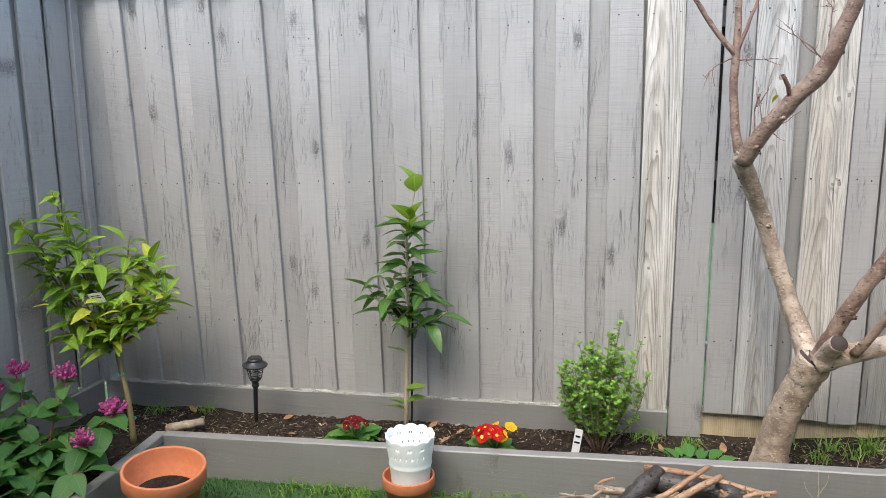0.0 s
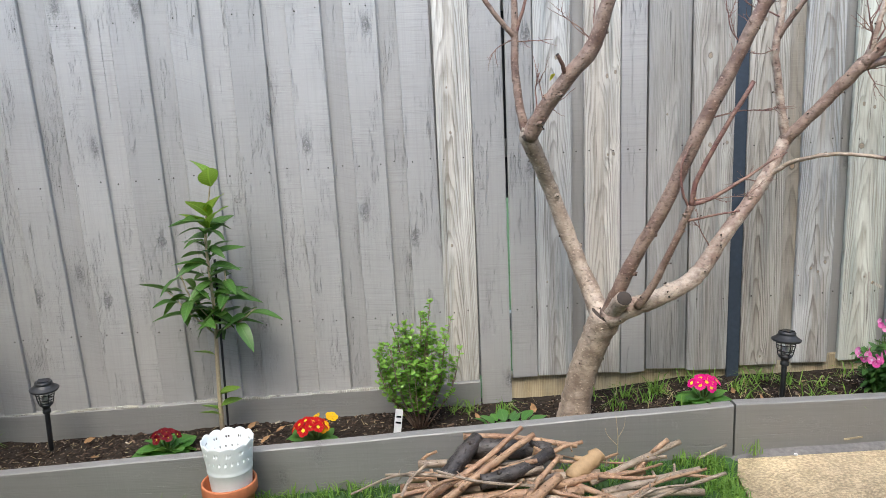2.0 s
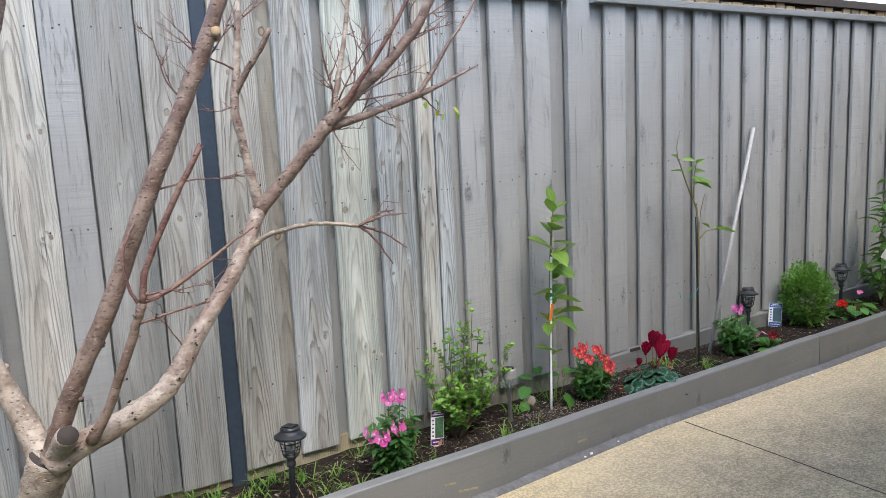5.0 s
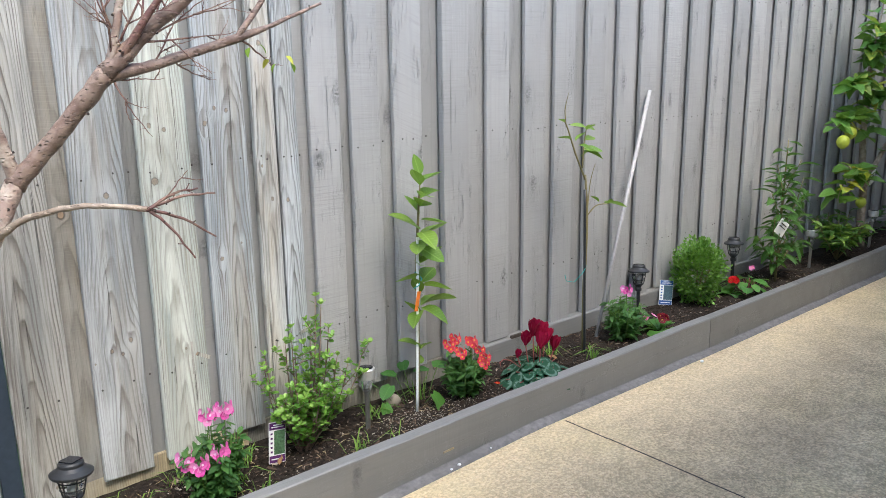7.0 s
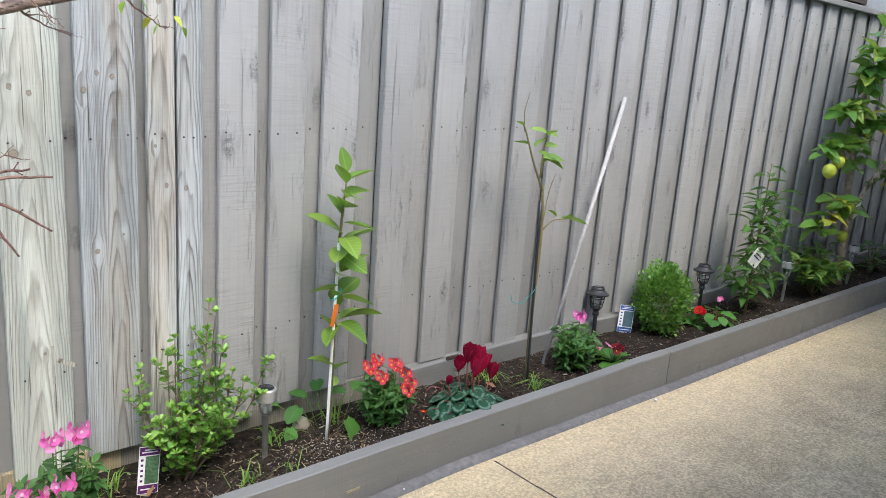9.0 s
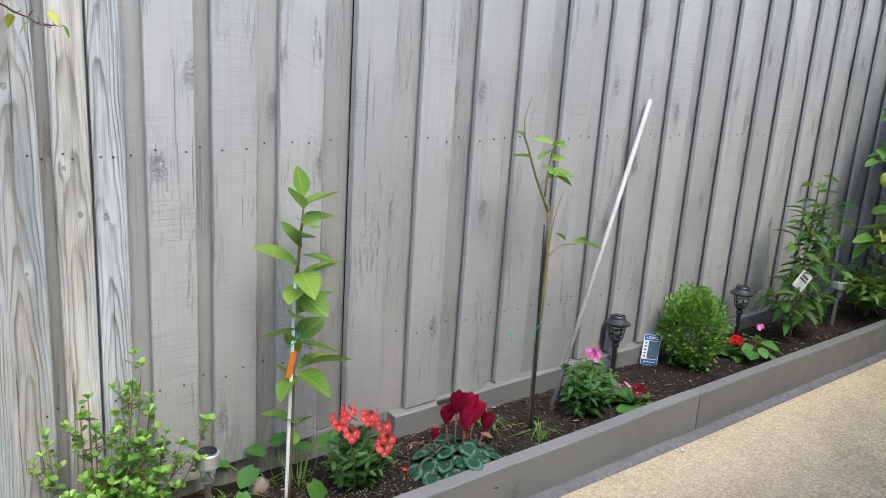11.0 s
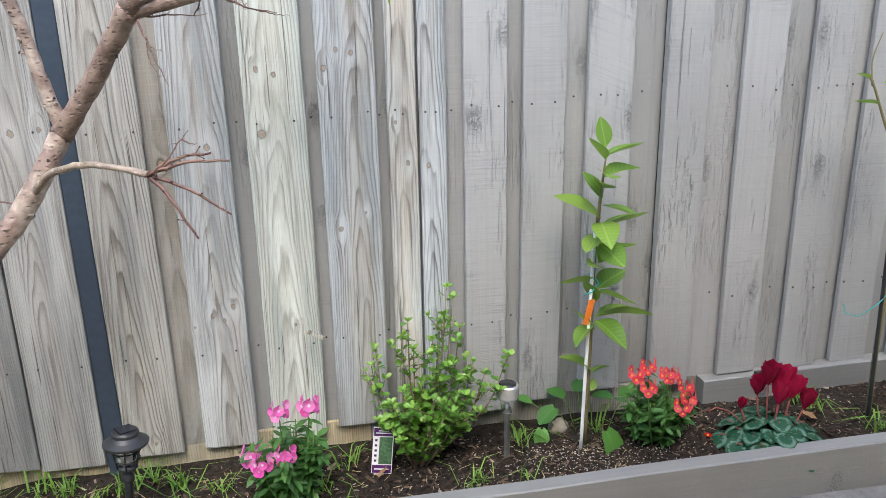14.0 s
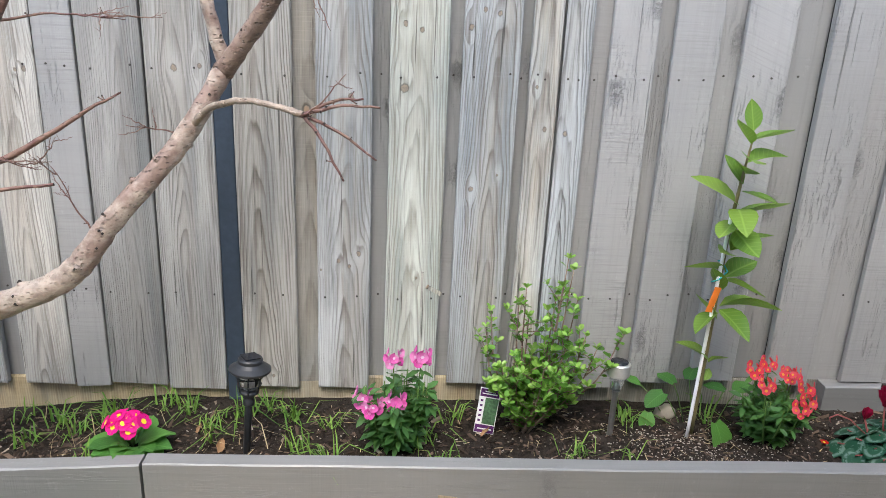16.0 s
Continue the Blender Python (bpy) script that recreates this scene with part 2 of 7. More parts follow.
def weathered_timber(name, pale, dark, stain, stain_amount=0.4):
    """Bare flat-sawn pine gone silver: growth rings arch in the middle and run straight at the edges, with knots, tan heart and grey streaks."""
    k = Mat(name, 0.8, spec=0.2)
    p = k.where((1, 1, 1), 9.0)
    q = k.where(local=True)
    r1 = k.info.outputs["Random"]
    r2 = k.math("FRACT", k.math("MULTIPLY", r1, 13.7))
    r3 = k.math("FRACT", k.math("MULTIPLY", r1, 41.3))
    x, y, z = k.sep(q)
    # knots in some cells only
    cell = k.comb(k.math("ADD", k.math("MULTIPLY", x, 6.0), k.math("MULTIPLY", r1, 37.0)), k.math("MULTIPLY", z, 4.2), 0)
    d = k.voronoi(cell, 1.0, flat=True)
    pick = k.span(k.sep(k.voronoi(cell, 1.0, out="Color", flat=True))[0], 0.78, 0.82)
    near = k.math("MULTIPLY", k.span(d, 0.0, 0.34, 1.0, 0.0), pick)
    near = k.math("MULTIPLY", near, near)
    wob = k.math("ADD", k.math("MULTIPLY", k.noise(k.vec("MULTIPLY", p, (9, 5, 1.3)), 1.0, 2), 0.030), k.math("MULTIPLY", k.noise(k.vec("MULTIPLY", p, (40, 5, 7)), 1.0, 2), 0.004))
    dx = k.math("SUBTRACT", x, k.span(r2, 0, 1, 0.03, 0.12))
    depth = k.math("ADD", k.span(r3, 0, 1, 0.01, 0.05), k.math("MULTIPLY", z, k.span(r1, 0, 1, 0.016, 0.05)))
    rad = k.math("SQRT", k.math("ADD", k.math("MULTIPLY", dx, dx), k.math("MULTIPLY", depth, depth)))
    rad = k.math("ADD", k.math("ADD", rad, wob), k.math("MULTIPLY", near, 0.012))
    saw = k.math("FRACT", k.math("MULTIPLY", rad, 135.0))
    late = k.math("MULTIPLY", k.span(saw, 0.35, 0.86), k.span(saw, 0.9, 1.0, 1.0, 0.0))
    fade = k.span(k.noise(k.vec("MULTIPLY", p, (30, 8, 1.6)), 1.0, 3), 0.34, 0.62)
    line = k.math("MULTIPLY", late, k.math("ADD", 0.25, k.math("MULTIPLY", fade, 0.75)))
    fine = k.noise(k.vec("MULTIPLY", p, (420, 60, 7.0)), 1.0, 3)
    cross = k.noise(k.vec("MULTIPLY", p, (6, 6, 330)), 1.0, 2, 0.6)
    blotch = k.noise(k.vec("MULTIPLY", p, (10, 8, 1.7)), 1.0, 4, 0.6)
    c = k.mix(k.math("MULTIPLY", k.span(blotch, 0.44, 0.62), 0.85), pale, [pale[0] * 0.90, pale[1] * 0.84, pale[2] * 0.74])
    streak = k.span(k.noise(k.vec("MULTIPLY", p, (22, 8, 0.9)), 1.0, 5, 0.7), 0.47, 0.66)
    c = k.mix(k.math("MULTIPLY", streak, stain_amount), c, stain)
    grey = k.span(k.noise(k.vec("MULTIPLY", p, (1, 1, 0.6)), 3.4, 4), 0.5, 0.66)
    c = k.mix(k.math("MULTIPLY", grey, 0.5), c, (0.25, 0.265, 0.275))
    c = k.mix(k.math("MULTIPLY", line, 0.62), c, dark)
    c = k.mix(k.math("MULTIPLY", k.span(fine, 0.52, 0.72), 0.45), c, [v * 0.9 for v in dark])
    c = k.mix(k.math("MULTIPLY", k.span(cross, 0.5, 0.75), 0.22), c, [min(1, v * 1.35) for v in pale])
    smear = k.span(k.noise(k.vec("MULTIPLY", p, (15, 8, 2.6)), 1.0, 5, 0.65), 0.5, 0.72)
    c = k.mix(k.math("MULTIPLY", smear, 0.6), c, (0.17, 0.165, 0.155))
    bleach = k.span(k.noise(k.vec("MULTIPLY", p, (11, 9, 2.0)), 1.0, 4, 0.6), 0.56, 0.72)
    c = k.mix(k.math("MULTIPLY", bleach, 0.5), c, [min(0.85, v * 1.3) for v in pale])
    grime = k.span(k.noise(k.vec("MULTIPLY", p, (60, 30, 4)), 1.0, 4, 0.7), 0.62, 0.7)
    c = k.mix(k.math("MULTIPLY", grime, 0.55), c, [v * 0.6 for v in dark])
    rag = k.math("ADD", d, k.math("MULTIPLY", k.math("SUBTRACT", k.noise(p, 55, 3), 0.5), 0.05))
    knot = k.math("MULTIPLY", k.span(rag, 0.035, 0.055, 1.0, 0.0), pick)
    rim = k.math("MULTIPLY", k.math("MULTIPLY", k.span(rag, 0.055, 0.085, 1.0, 0.0), pick), k.math("SUBTRACT", 1.0, knot))
    c = k.mix(k.math("MULTIPLY", knot, 0.75), c, (0.36, 0.24, 0.155))
    c = k.mix(k.math("MULTIPLY", rim, 0.8), c, (0.09, 0.075, 0.06))
    var = k.span(r1, 0, 1, 0.86, 1.12)
    hue = k.math("FRACT", k.math("MULTIPLY", r1, 7.0))
    c = k.mix(1.0, c, k.comb(k.math("MULTIPLY", var, k.span(hue, 0, 1, 0.95, 1.02)), var, k.math("MULTIPLY", var, k.span(hue, 0, 1, 1.02, 0.95))), "MULTIPLY")
    k.color(c)
    h = k.math("SUBTRACT", k.math("ADD", k.math("MULTIPLY", fine, 0.5), k.math("MULTIPLY", cross, 0.35)), k.math("ADD", k.math("MULTIPLY", line, 0.8), k.math("ADD", rim, grime)))
    k.bump(h, 0.7, 0.003)
    return k.m


GREY = (0.340, 0.336, 0.326)
PAINT = painted_timber("grey_stained_timber", GREY, saw=0.6)
# smoother finish; the lowered tone paints in shade of the recessed back palings
PAINT_BACK = painted_timber("grey_stained_timber_smooth_shaded", [v * 0.86 for v in GREY], saw=0.3)
SLEEPER = painted_timber("grey_stained_sleeper", [v * 0.64 for v in GREY], tilt_z=False, saw=0.15)
PALE_TAN = weathered_timber("silvered_tan_pine", (0.62, 0.605, 0.55), (0.19, 0.165, 0.13), (0.27, 0.265, 0.255), 0.6)
BROWNISH = weathered_timber("grey_brown_pine", (0.37, 0.345, 0.31), (0.15, 0.135, 0.115), (0.22, 0.21, 0.2), 0.6)
RAW = weathered_timber("raw_plinth_timber", (0.62, 0.50, 0.33), (0.30, 0.215, 0.125), (0.30, 0.235, 0.15), 0.4)


def plain(name, color, rough=0.6, metal=0.0, spec=0.4, grain=0.12, size=60.0, bump=0.1):
    k = Mat(name, rough, metal, spec)
    n = k.noise(k.where(), size, 4)
    b = k.noise(k.where(), size * 0.12, 2)
    c = k.mix(k.span(n, 0.3, 0.7), [v * (1 - grain) for v in color], [min(1, v * (1 + grain)) for v in color])
    c = k.mix(k.math("MULTIPLY", k.span(b, 0.4, 0.7), 0.5), c, [v * (1 - grain * 1.5) for v in color])
    k.color(c)
    k.bump(n, bump, 0.002)
    return k.m


def leaf_mat(name, a, b, through_c, gloss=0.42, vein=True, amount=0.3, blotch=None):
    """Leaf surface: tone varies from leaf to leaf and along it, with pale veins in local coordinates."""
    k = Mat(name, gloss, spec=0.4)
    rnd = k.math("FRACT", k.math("ADD", k.math("MULTIPLY", k.info.outputs["Random"], 3.7), k.geo.outputs["Random Per Island"]))
    n = k.noise(k.where(), 38, 3)
    c = k.mix(k.math("ADD", k.math("MULTIPLY", rnd, 0.75), k.math("MULTIPLY", n, 0.25)), a, b)
    if blotch:
        c = k.mix(k.math("MULTIPLY", k.span(rnd, 0.86, 0.93), k.span(n, 0.35, 0.6)), c, blotch)
    if vein:
        x, y, z = k.sep(k.where(local=True))
        ax = k.math("ABSOLUTE", x)
        rib = k.span(ax, 0.006, 0.022, 1.0, 0.0)
        side = k.math("SINE", k.math("MULTIPLY", k.math("SUBTRACT", y, ax), 55.0))
        side = k.math("MULTIPLY", k.span(side, 0.8, 1.0), 0.5)
        v = k.math("MAXIMUM", rib, side)
        c = k.mix(k.math("MULTIPLY", v, 0.4), c, [min(1, q * 1.7 + 0.02) for q in b])
        k.bump(v, 0.25, 0.01)
    k.color(c)
    k.thin(through_c, amount)
    return k.m


LEAF_LIME = leaf_mat("lime_green_leaf", (0.085, 0.20, 0.02), (0.28, 0.44, 0.05), (0.30, 0.48, 0.06), blotch=(0.55, 0.50, 0.06))
LEAF_DARK = leaf_mat("dark_glossy_leaf", (0.028, 0.085, 0.018), (0.09, 0.20, 0.04), (0.12, 0.26, 0.04), 0.33)
LEAF_MID = leaf_mat("mid_green_leaf", (0.085, 0.19, 0.025), (0.22, 0.34, 0.06), (0.22, 0.38, 0.05), 0.36)
LEAF_FUCHSIA = leaf_mat("soft_green_leaf", (0.035, 0.115, 0.03), (0.09, 0.22, 0.05), (0.12, 0.3, 0.06), 0.5)
LEAF_BOX = leaf_mat("small_bright_leaf", (0.045, 0.15, 0.022), (0.17, 0.36, 0.05), (0.22, 0.40, 0.05), 0.3, vein=False)
LEAF_BRIGHT = leaf_mat("bright_shrub_leaf", (0.06, 0.19, 0.025), (0.27, 0.50, 0.09), (0.28, 0.48, 0.07), 0.3, vein=False)
LEAF_TIP = leaf_mat("young_tip_leaf", (0.15, 0.34, 0.05), (0.34, 0.53, 0.12), (0.30, 0.50, 0.08), 0.32, vein=False)
LEAF_BALL = leaf_mat("dense_small_leaf", (0.06, 0.17, 0.025), (0.25, 0.45, 0.08), (0.15, 0.3, 0.04), 0.45, vein=False)
LEAF_SNAP = leaf_mat("narrow_green_leaf", (0.03, 0.10, 0.03), (0.10, 0.23, 0.055), (0.15, 0.3, 0.06), 0.45, vein=False)
LEAF_LEMON = leaf_mat("lemon_leaf", (0.07, 0.18, 0.035), (0.16, 0.32, 0.06), (0.2, 0.38, 0.05), 0.36, blotch=(0.60, 0.55, 0.07))
LEAF_YELLOW = leaf_mat("yellowing_leaf", (0.50, 0.42, 0.04), (0.40, 0.45, 0.06), (0.5, 0.45, 0.05), 0.4)
LEAF_PRIM = leaf_mat("crinkled_leaf", (0.04, 0.14, 0.03), (0.11, 0.28, 0.05), (0.18, 0.36, 0.06), 0.5)


def cyclamen_leaf_mat():
    k = Mat("silver_marbled_leaf", 0.62, spec=0.25)
    n = k.noise(k.where(), 60, 3, 0.6, 1.0)
    x, y, z = k.sep(k.where(local=True))
    edge = k.span(k.vec("LENGTH", k.where((1, 1, 0), local=True), (0, 0, 0)), 0.35, 0.62)
    ring = k.vec("LENGTH", k.vec("SUBTRACT", k.where((1, 1, 0), local=True), (0, 0.5, 0)), (0, 0, 0))
    band = k.math("MULTIPLY", k.span(ring, 0.24, 0.30), k.span(ring, 0.42, 0.36))
    f = k.math("MULTIPLY", k.math("MAXIMUM", k.math("MULTIPLY", band, k.span(n, 0.40, 0.52)), k.math("MULTIPLY", k.span(n, 0.58, 0.63), k.math("SUBTRACT", 1.0, edge))), 0.36)
    c = k.mix(f, (0.012, 0.065, 0.032), (0.33, 0.47, 0.39))
    k.color(c).thin((0.08, 0.2, 0.08), 0.15)
    return k.m


LEAF_CYC = cyclamen_leaf_mat()


def petal(name, a, b, amount=0.35):
    k = Mat(name, 0.55, spec=0.25)
    rnd = k.math("FRACT", k.math("ADD", k.math("MULTIPLY", k.info.outputs["Random"], 5.3), k.geo.outputs["Random Per Island"]))
    c = k.mix(k.math("ADD", k.math("MULTIPLY", rnd, 0.7), k.math("MULTIPLY", k.noise(k.where(), 90, 2), 0.3)), a, b)
    k.color(c).thin(c, amount)
    return k.m


P_RED = petal("red_petal", (0.48, 0.005, 0.007), (0.60, 0.010, 0.010))
P_DARKRED = petal("dark_red_petal", (0.11, 0.003, 0.010), (0.24, 0.006, 0.016))
P_YELLOW = petal("yellow_petal", (0.85, 0.42, 0.01), (0.9, 0.55, 0.02))
P_EYE = petal("yellow_eye", (0.85, 0.6, 0.03), (0.85, 0.7, 0.06), 0.2)
P_MAGENTA = petal("magenta_petal", (0.74, 0.004, 0.19), (0.82, 0.012, 0.30))
P_PINK = petal("pink_petal", (0.76, 0.08, 0.42), (0.90, 0.40, 0.68))
P_EDGE = petal("white_pink_petal", (0.88, 0.55, 0.75), (0.9, 0.75, 0.84))
P_MAUVE = petal("deep_pink_petal", (0.70, 0.05, 0.36), (0.85, 0.22, 0.55))
P_CORAL = petal("coral_petal", (0.80, 0.035, 0.075), (0.90, 0.16, 0.20))
P_ORANGE = petal("orange_petal", (0.90, 0.33, 0.04), (0.92, 0.48, 0.08))
P_CRIMSON = petal("crimson_petal", (0.17, 0.004, 0.022), (0.50, 0.012, 0.07))
P_FUCHSIA = petal("fuchsia_petal", (0.42, 0.03, 0.18), (0.70, 0.20, 0.46))


def bark(name, a, b, c3, red=0.0):
    k = Mat(name, 0.46, spec=0.45)
    p = k.where()
    n = k.noise(p, 26, 4, 0.6)
    band = k.noise(k.vec("MULTIPLY", p, (45, 45, 95)), 1.0, 3, 0.6)
    spot = k.span(k.voronoi(k.vec("MULTIPLY", p, (60, 60, 110)), 1.0), 0.12, 0.3, 1.0, 0.0)
    big = k.noise(k.vec("MULTIPLY", p, (11, 11, 16)), 1.0, 4, 0.6)
    c = k.mix(k.span(big, 0.43, 0.57), a, b)
    c = k.mix(k.math("MULTIPLY", k.span(n, 0.45, 0.7), 0.7), c, c3)
    c = k.mix(k.math("MULTIPLY", k.span(band, 0.57, 0.70), 0.55), c, [v * 0.36 for v in a])
    c = k.mix(k.math("MULTIPLY", k.math("MULTIPLY", spot, k.span(big, 0.45, 0.6)), 0.55), c, [v * 0.3 for v in b])
    # pale flakes, doubling as painted highlights on the limbs
    flake_highlight = k.span(k.noise(k.vec("MULTIPLY", p, (70, 70, 120)), 1.0, 3, 0.6), 0.58, 0.68)
    c = k.mix(k.math("MULTIPLY", k.math("MULTIPLY", flake_highlight, k.span(big, 0.66, 0.44)), 0.5), c, [min(0.85, v * 1.9) for v in b])
    k.color(c)
    k.bump(k.math("ADD", k.math("MULTIPLY", n, 0.6), k.math("SUBTRACT", k.math("MULTIPLY", band, 0.6), spot)), 0.7, 0.006)
    return k.m


BARK = bark("silver_brown_bark", (0.32, 0.245, 0.185), (0.46, 0.37, 0.29), (0.18, 0.13, 0.095))
BARK_PALE = bark("pale_peeling_bark", (0.55, 0.455, 0.365), (0.31, 0.215, 0.17), (0.18, 0.115, 0.09))
BARK_RED = bark("reddish_bark", (0.20, 0.125, 0.095), (0.31, 0.22, 0.17), (0.10, 0.06, 0.046))
TWIG = bark("red_twig_bark", (0.18, 0.085, 0.07), (0.25, 0.15, 0.11), (0.12, 0.065, 0.055))
CUT = plain("cut_wood", (0.42, 0.28, 0.15), 0.7, size=90, bump=0.3)
CUT_DARK = plain("old_cut_wood_gap_dark", (0.055, 0.043, 0.036), 0.85, size=90, bump=0.5)
STICK = bark("cut_branch_bark", (0.33, 0.19, 0.115), (0.42, 0.27, 0.165), (0.20, 0.115, 0.075))
STICK_GREY = bark("dry_branch_bark", (0.30, 0.23, 0.165), (0.36, 0.29, 0.22), (0.16, 0.12, 0.09))
CHARRED = bark("blackened_bark", (0.035, 0.03, 0.028), (0.075, 0.065, 0.06), (0.02, 0.018, 0.017))
STEM = plain("green_brown_stem", (0.20, 0.17, 0.075), 0.6, size=120)
STEM_GREEN = plain("green_stem", (0.12, 0.22, 0.045), 0.5, size=120)
STEM_RED = plain("red_stem", (0.26, 0.07, 0.06), 0.5, size=120)
STEM_PALE = plain("pale_stem", (0.45, 0.37, 0.25), 0.65, size=120)


def soil_mat():
    k = Mat("dark_mulch_soil", 0.95, spec=0.15)
    n = k.noise(k.where(), 55, 5, 0.7)
    b = k.noise(k.where(), 7, 3)
    c = k.mix(k.span(n, 0.35, 0.7), (0.012, 0.009, 0.007), (0.05, 0.038, 0.03))
    c = k.mix(k.math("MULTIPLY", k.span(b, 0.5, 0.7), 0.5), c, (0.065, 0.054, 0.043))
    grit = k.span(k.voronoi(k.where(), 160), 0.10, 0.17, 1.0, 0.0)
    grit = k.math("MULTIPLY", grit, k.span(k.noise(k.where(), 9, 2), 0.52, 0.62))
    c = k.mix(k.math("MULTIPLY", grit, 0.7), c, (0.35, 0.31, 0.26))
    k.color(c).bump(n, 0.9, 0.02)
    return k.m


def chip_mat():
    k = Mat("bark_chips", 0.9, spec=0.15)
    r = k.geo.outputs["Random Per Island"]
    c = k.ramp(r, (0.0, (0.012, 0.009, 0.007)), (0.5, (0.04, 0.028, 0.021)), (0.8, (0.09, 0.062, 0.045)), (0.965, (0.17, 0.12, 0.085)), (1.0, (0.42, 0.36, 0.29)))
    k.color(c).bump(k.noise(k.where(), 200, 3), 0.5, 0.002)
    return k.m


def paving_mat():
    """Concrete finished in arcs with a broom: pale ridges, darker between them and away from the bed, worn paler in
    patches.
    """
    k = Mat("swirl_finished_concrete", 0.85, spec=0.25)
    p = k.where((1, 1, 0))
    wob = k.math("ADD", k.math("MULTIPLY", k.noise(p, 3.0, 2), 0.10), k.math("MULTIPLY", k.noise(p, 55, 2), 0.008))
    d = k.math("ADD", k.voronoi(p, 1.5, flat=True), wob)
    ring = k.span(k.math("SINE", k.math("MULTIPLY", d, 430.0)), -0.4, 0.8)
    n = k.noise(p, 60, 5, 0.75)
    fine = k.noise(p, 80, 3, 0.65)
    b = k.noise(p, 1.5, 4, 0.6)
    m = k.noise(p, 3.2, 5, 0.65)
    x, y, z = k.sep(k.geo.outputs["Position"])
    # rises with distance from the bed; strengthens the dark mix, specks and pits
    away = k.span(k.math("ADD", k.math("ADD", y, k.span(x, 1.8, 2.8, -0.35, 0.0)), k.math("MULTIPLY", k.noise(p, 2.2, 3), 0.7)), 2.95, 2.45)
    c = k.mix(k.span(n, 0.3, 0.7), (0.60, 0.46, 0.28), (0.90, 0.74, 0.49))
    c = k.mix(k.math("MULTIPLY", k.span(b, 0.45, 0.65), 0.5), c, (0.82, 0.66, 0.37))
    dark_between = k.math("MULTIPLY", k.math("MULTIPLY", k.span(m, 0.30, 0.58), away), k.math("SUBTRACT", 1.0, k.math("MULTIPLY", ring, 0.3)))
    c = k.mix(k.math("MULTIPLY", dark_between, 0.46), c, (0.22, 0.165, 0.11))
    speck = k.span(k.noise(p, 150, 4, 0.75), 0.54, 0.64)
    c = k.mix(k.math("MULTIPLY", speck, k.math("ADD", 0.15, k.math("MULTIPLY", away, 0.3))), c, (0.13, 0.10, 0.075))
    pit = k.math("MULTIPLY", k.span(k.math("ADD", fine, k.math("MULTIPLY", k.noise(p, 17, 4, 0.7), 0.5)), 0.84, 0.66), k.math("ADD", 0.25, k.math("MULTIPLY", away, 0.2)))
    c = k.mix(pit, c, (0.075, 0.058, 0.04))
    h = k.math("ADD", k.math("MULTIPLY", ring, 0.25), k.math("ADD", n, k.math("MULTIPLY", fine, 1.2)))
    k.color(c).bump(h, 0.8, 0.006)
    return k.m


def grass_mat(name, a, b, thr):
    k = Mat(name, 0.55, spec=0.3)
    c = k.mix(k.geo.outputs["Random Per Island"], a, b)
    k.color(c).thin(thr, 0.3)
    return k.m


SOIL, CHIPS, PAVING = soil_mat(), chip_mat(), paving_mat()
TURF = plain("turf_base", (0.045, 0.10, 0.03), 0.9, size=80, bump=0.5)
GRASS = grass_mat("short_green_grass", (0.03, 0.09, 0.03), (0.08, 0.18, 0.045), (0.12, 0.28, 0.05))
WEED = grass_mat("bright_weed_grass", (0.08, 0.20, 0.03), (0.22, 0.36, 0.065), (0.25, 0.42, 0.07))
STRAW = grass_mat("dry_straw", (0.45, 0.34, 0.18), (0.6, 0.5, 0.3), (0.4, 0.3, 0.15))
MORTAR = plain("grey_mortar_strip", (0.19, 0.18, 0.172), 0.9, size=50, grain=0.25, bump=0.5)
TERRACOTTA = plain("terracotta", (0.56, 0.19, 0.085), 0.7, size=45, grain=0.1, bump=0.15)
WHITE_POT = plain("white_enamel", (0.86, 0.90, 0.90), 0.4, size=40, grain=0.03, bump=0.02)
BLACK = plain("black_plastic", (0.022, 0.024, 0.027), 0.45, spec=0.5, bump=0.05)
PANEL = plain("solar_cell", (0.012, 0.014, 0.022), 0.12, spec=0.6, bump=0.0)
STEEL = plain("brushed_steel", (0.66, 0.65, 0.63), 0.36, 0.7, bump=0.03)
RUST = plain("rusty_nail", (0.075, 0.066, 0.06), 0.7, grain=0.3)
STEEL_BLUE = plain("blue_grey_steel", (0.045, 0.062, 0.085), 0.5, 0.1, bump=0.05)
ALUMINIUM = plain("grey_pole", (0.40, 0.385, 0.375), 0.5, 0.1, bump=0.05)
WHITE = plain("white_plastic", (0.86, 0.86, 0.85), 0.5, grain=0.03)
PURPLE = plain("purple_print", (0.10, 0.02, 0.13), 0.4, grain=0.05)
BLUE = plain("blue_print", (0.05, 0.12, 0.33), 0.4, grain=0.05)
GREENPRINT = plain("green_print", (0.10, 0.20, 0.10), 0.4, size=150, grain=0.5)
BLUEPRINT = plain("dark_blue_print", (0.10, 0.17, 0.20), 0.4, size=150, grain=0.3)
ORANGE_TAG = plain("orange_tag", (0.85, 0.22, 0.03), 0.5, grain=0.05)
TEAL = plain("teal_tie", (0.05, 0.42, 0.40), 0.5, grain=0.05)
LEMON = plain("ripening_lemon", (0.40, 0.46, 0.05), 0.45, size=40, grain=0.2, bump=0.3)
STONE = plain("pale_stone", (0.38, 0.33, 0.27), 0.85, size=40, grain=0.25, bump=0.6)
LITTER = plain("dry_leaf", (0.30, 0.17, 0.08), 0.8, size=60, grain=0.3, bump=0.3)
RENDER_WALL = plain("unseen_wall_grey", (0.42, 0.40, 0.37), 0.9, size=30, bump=0.2)
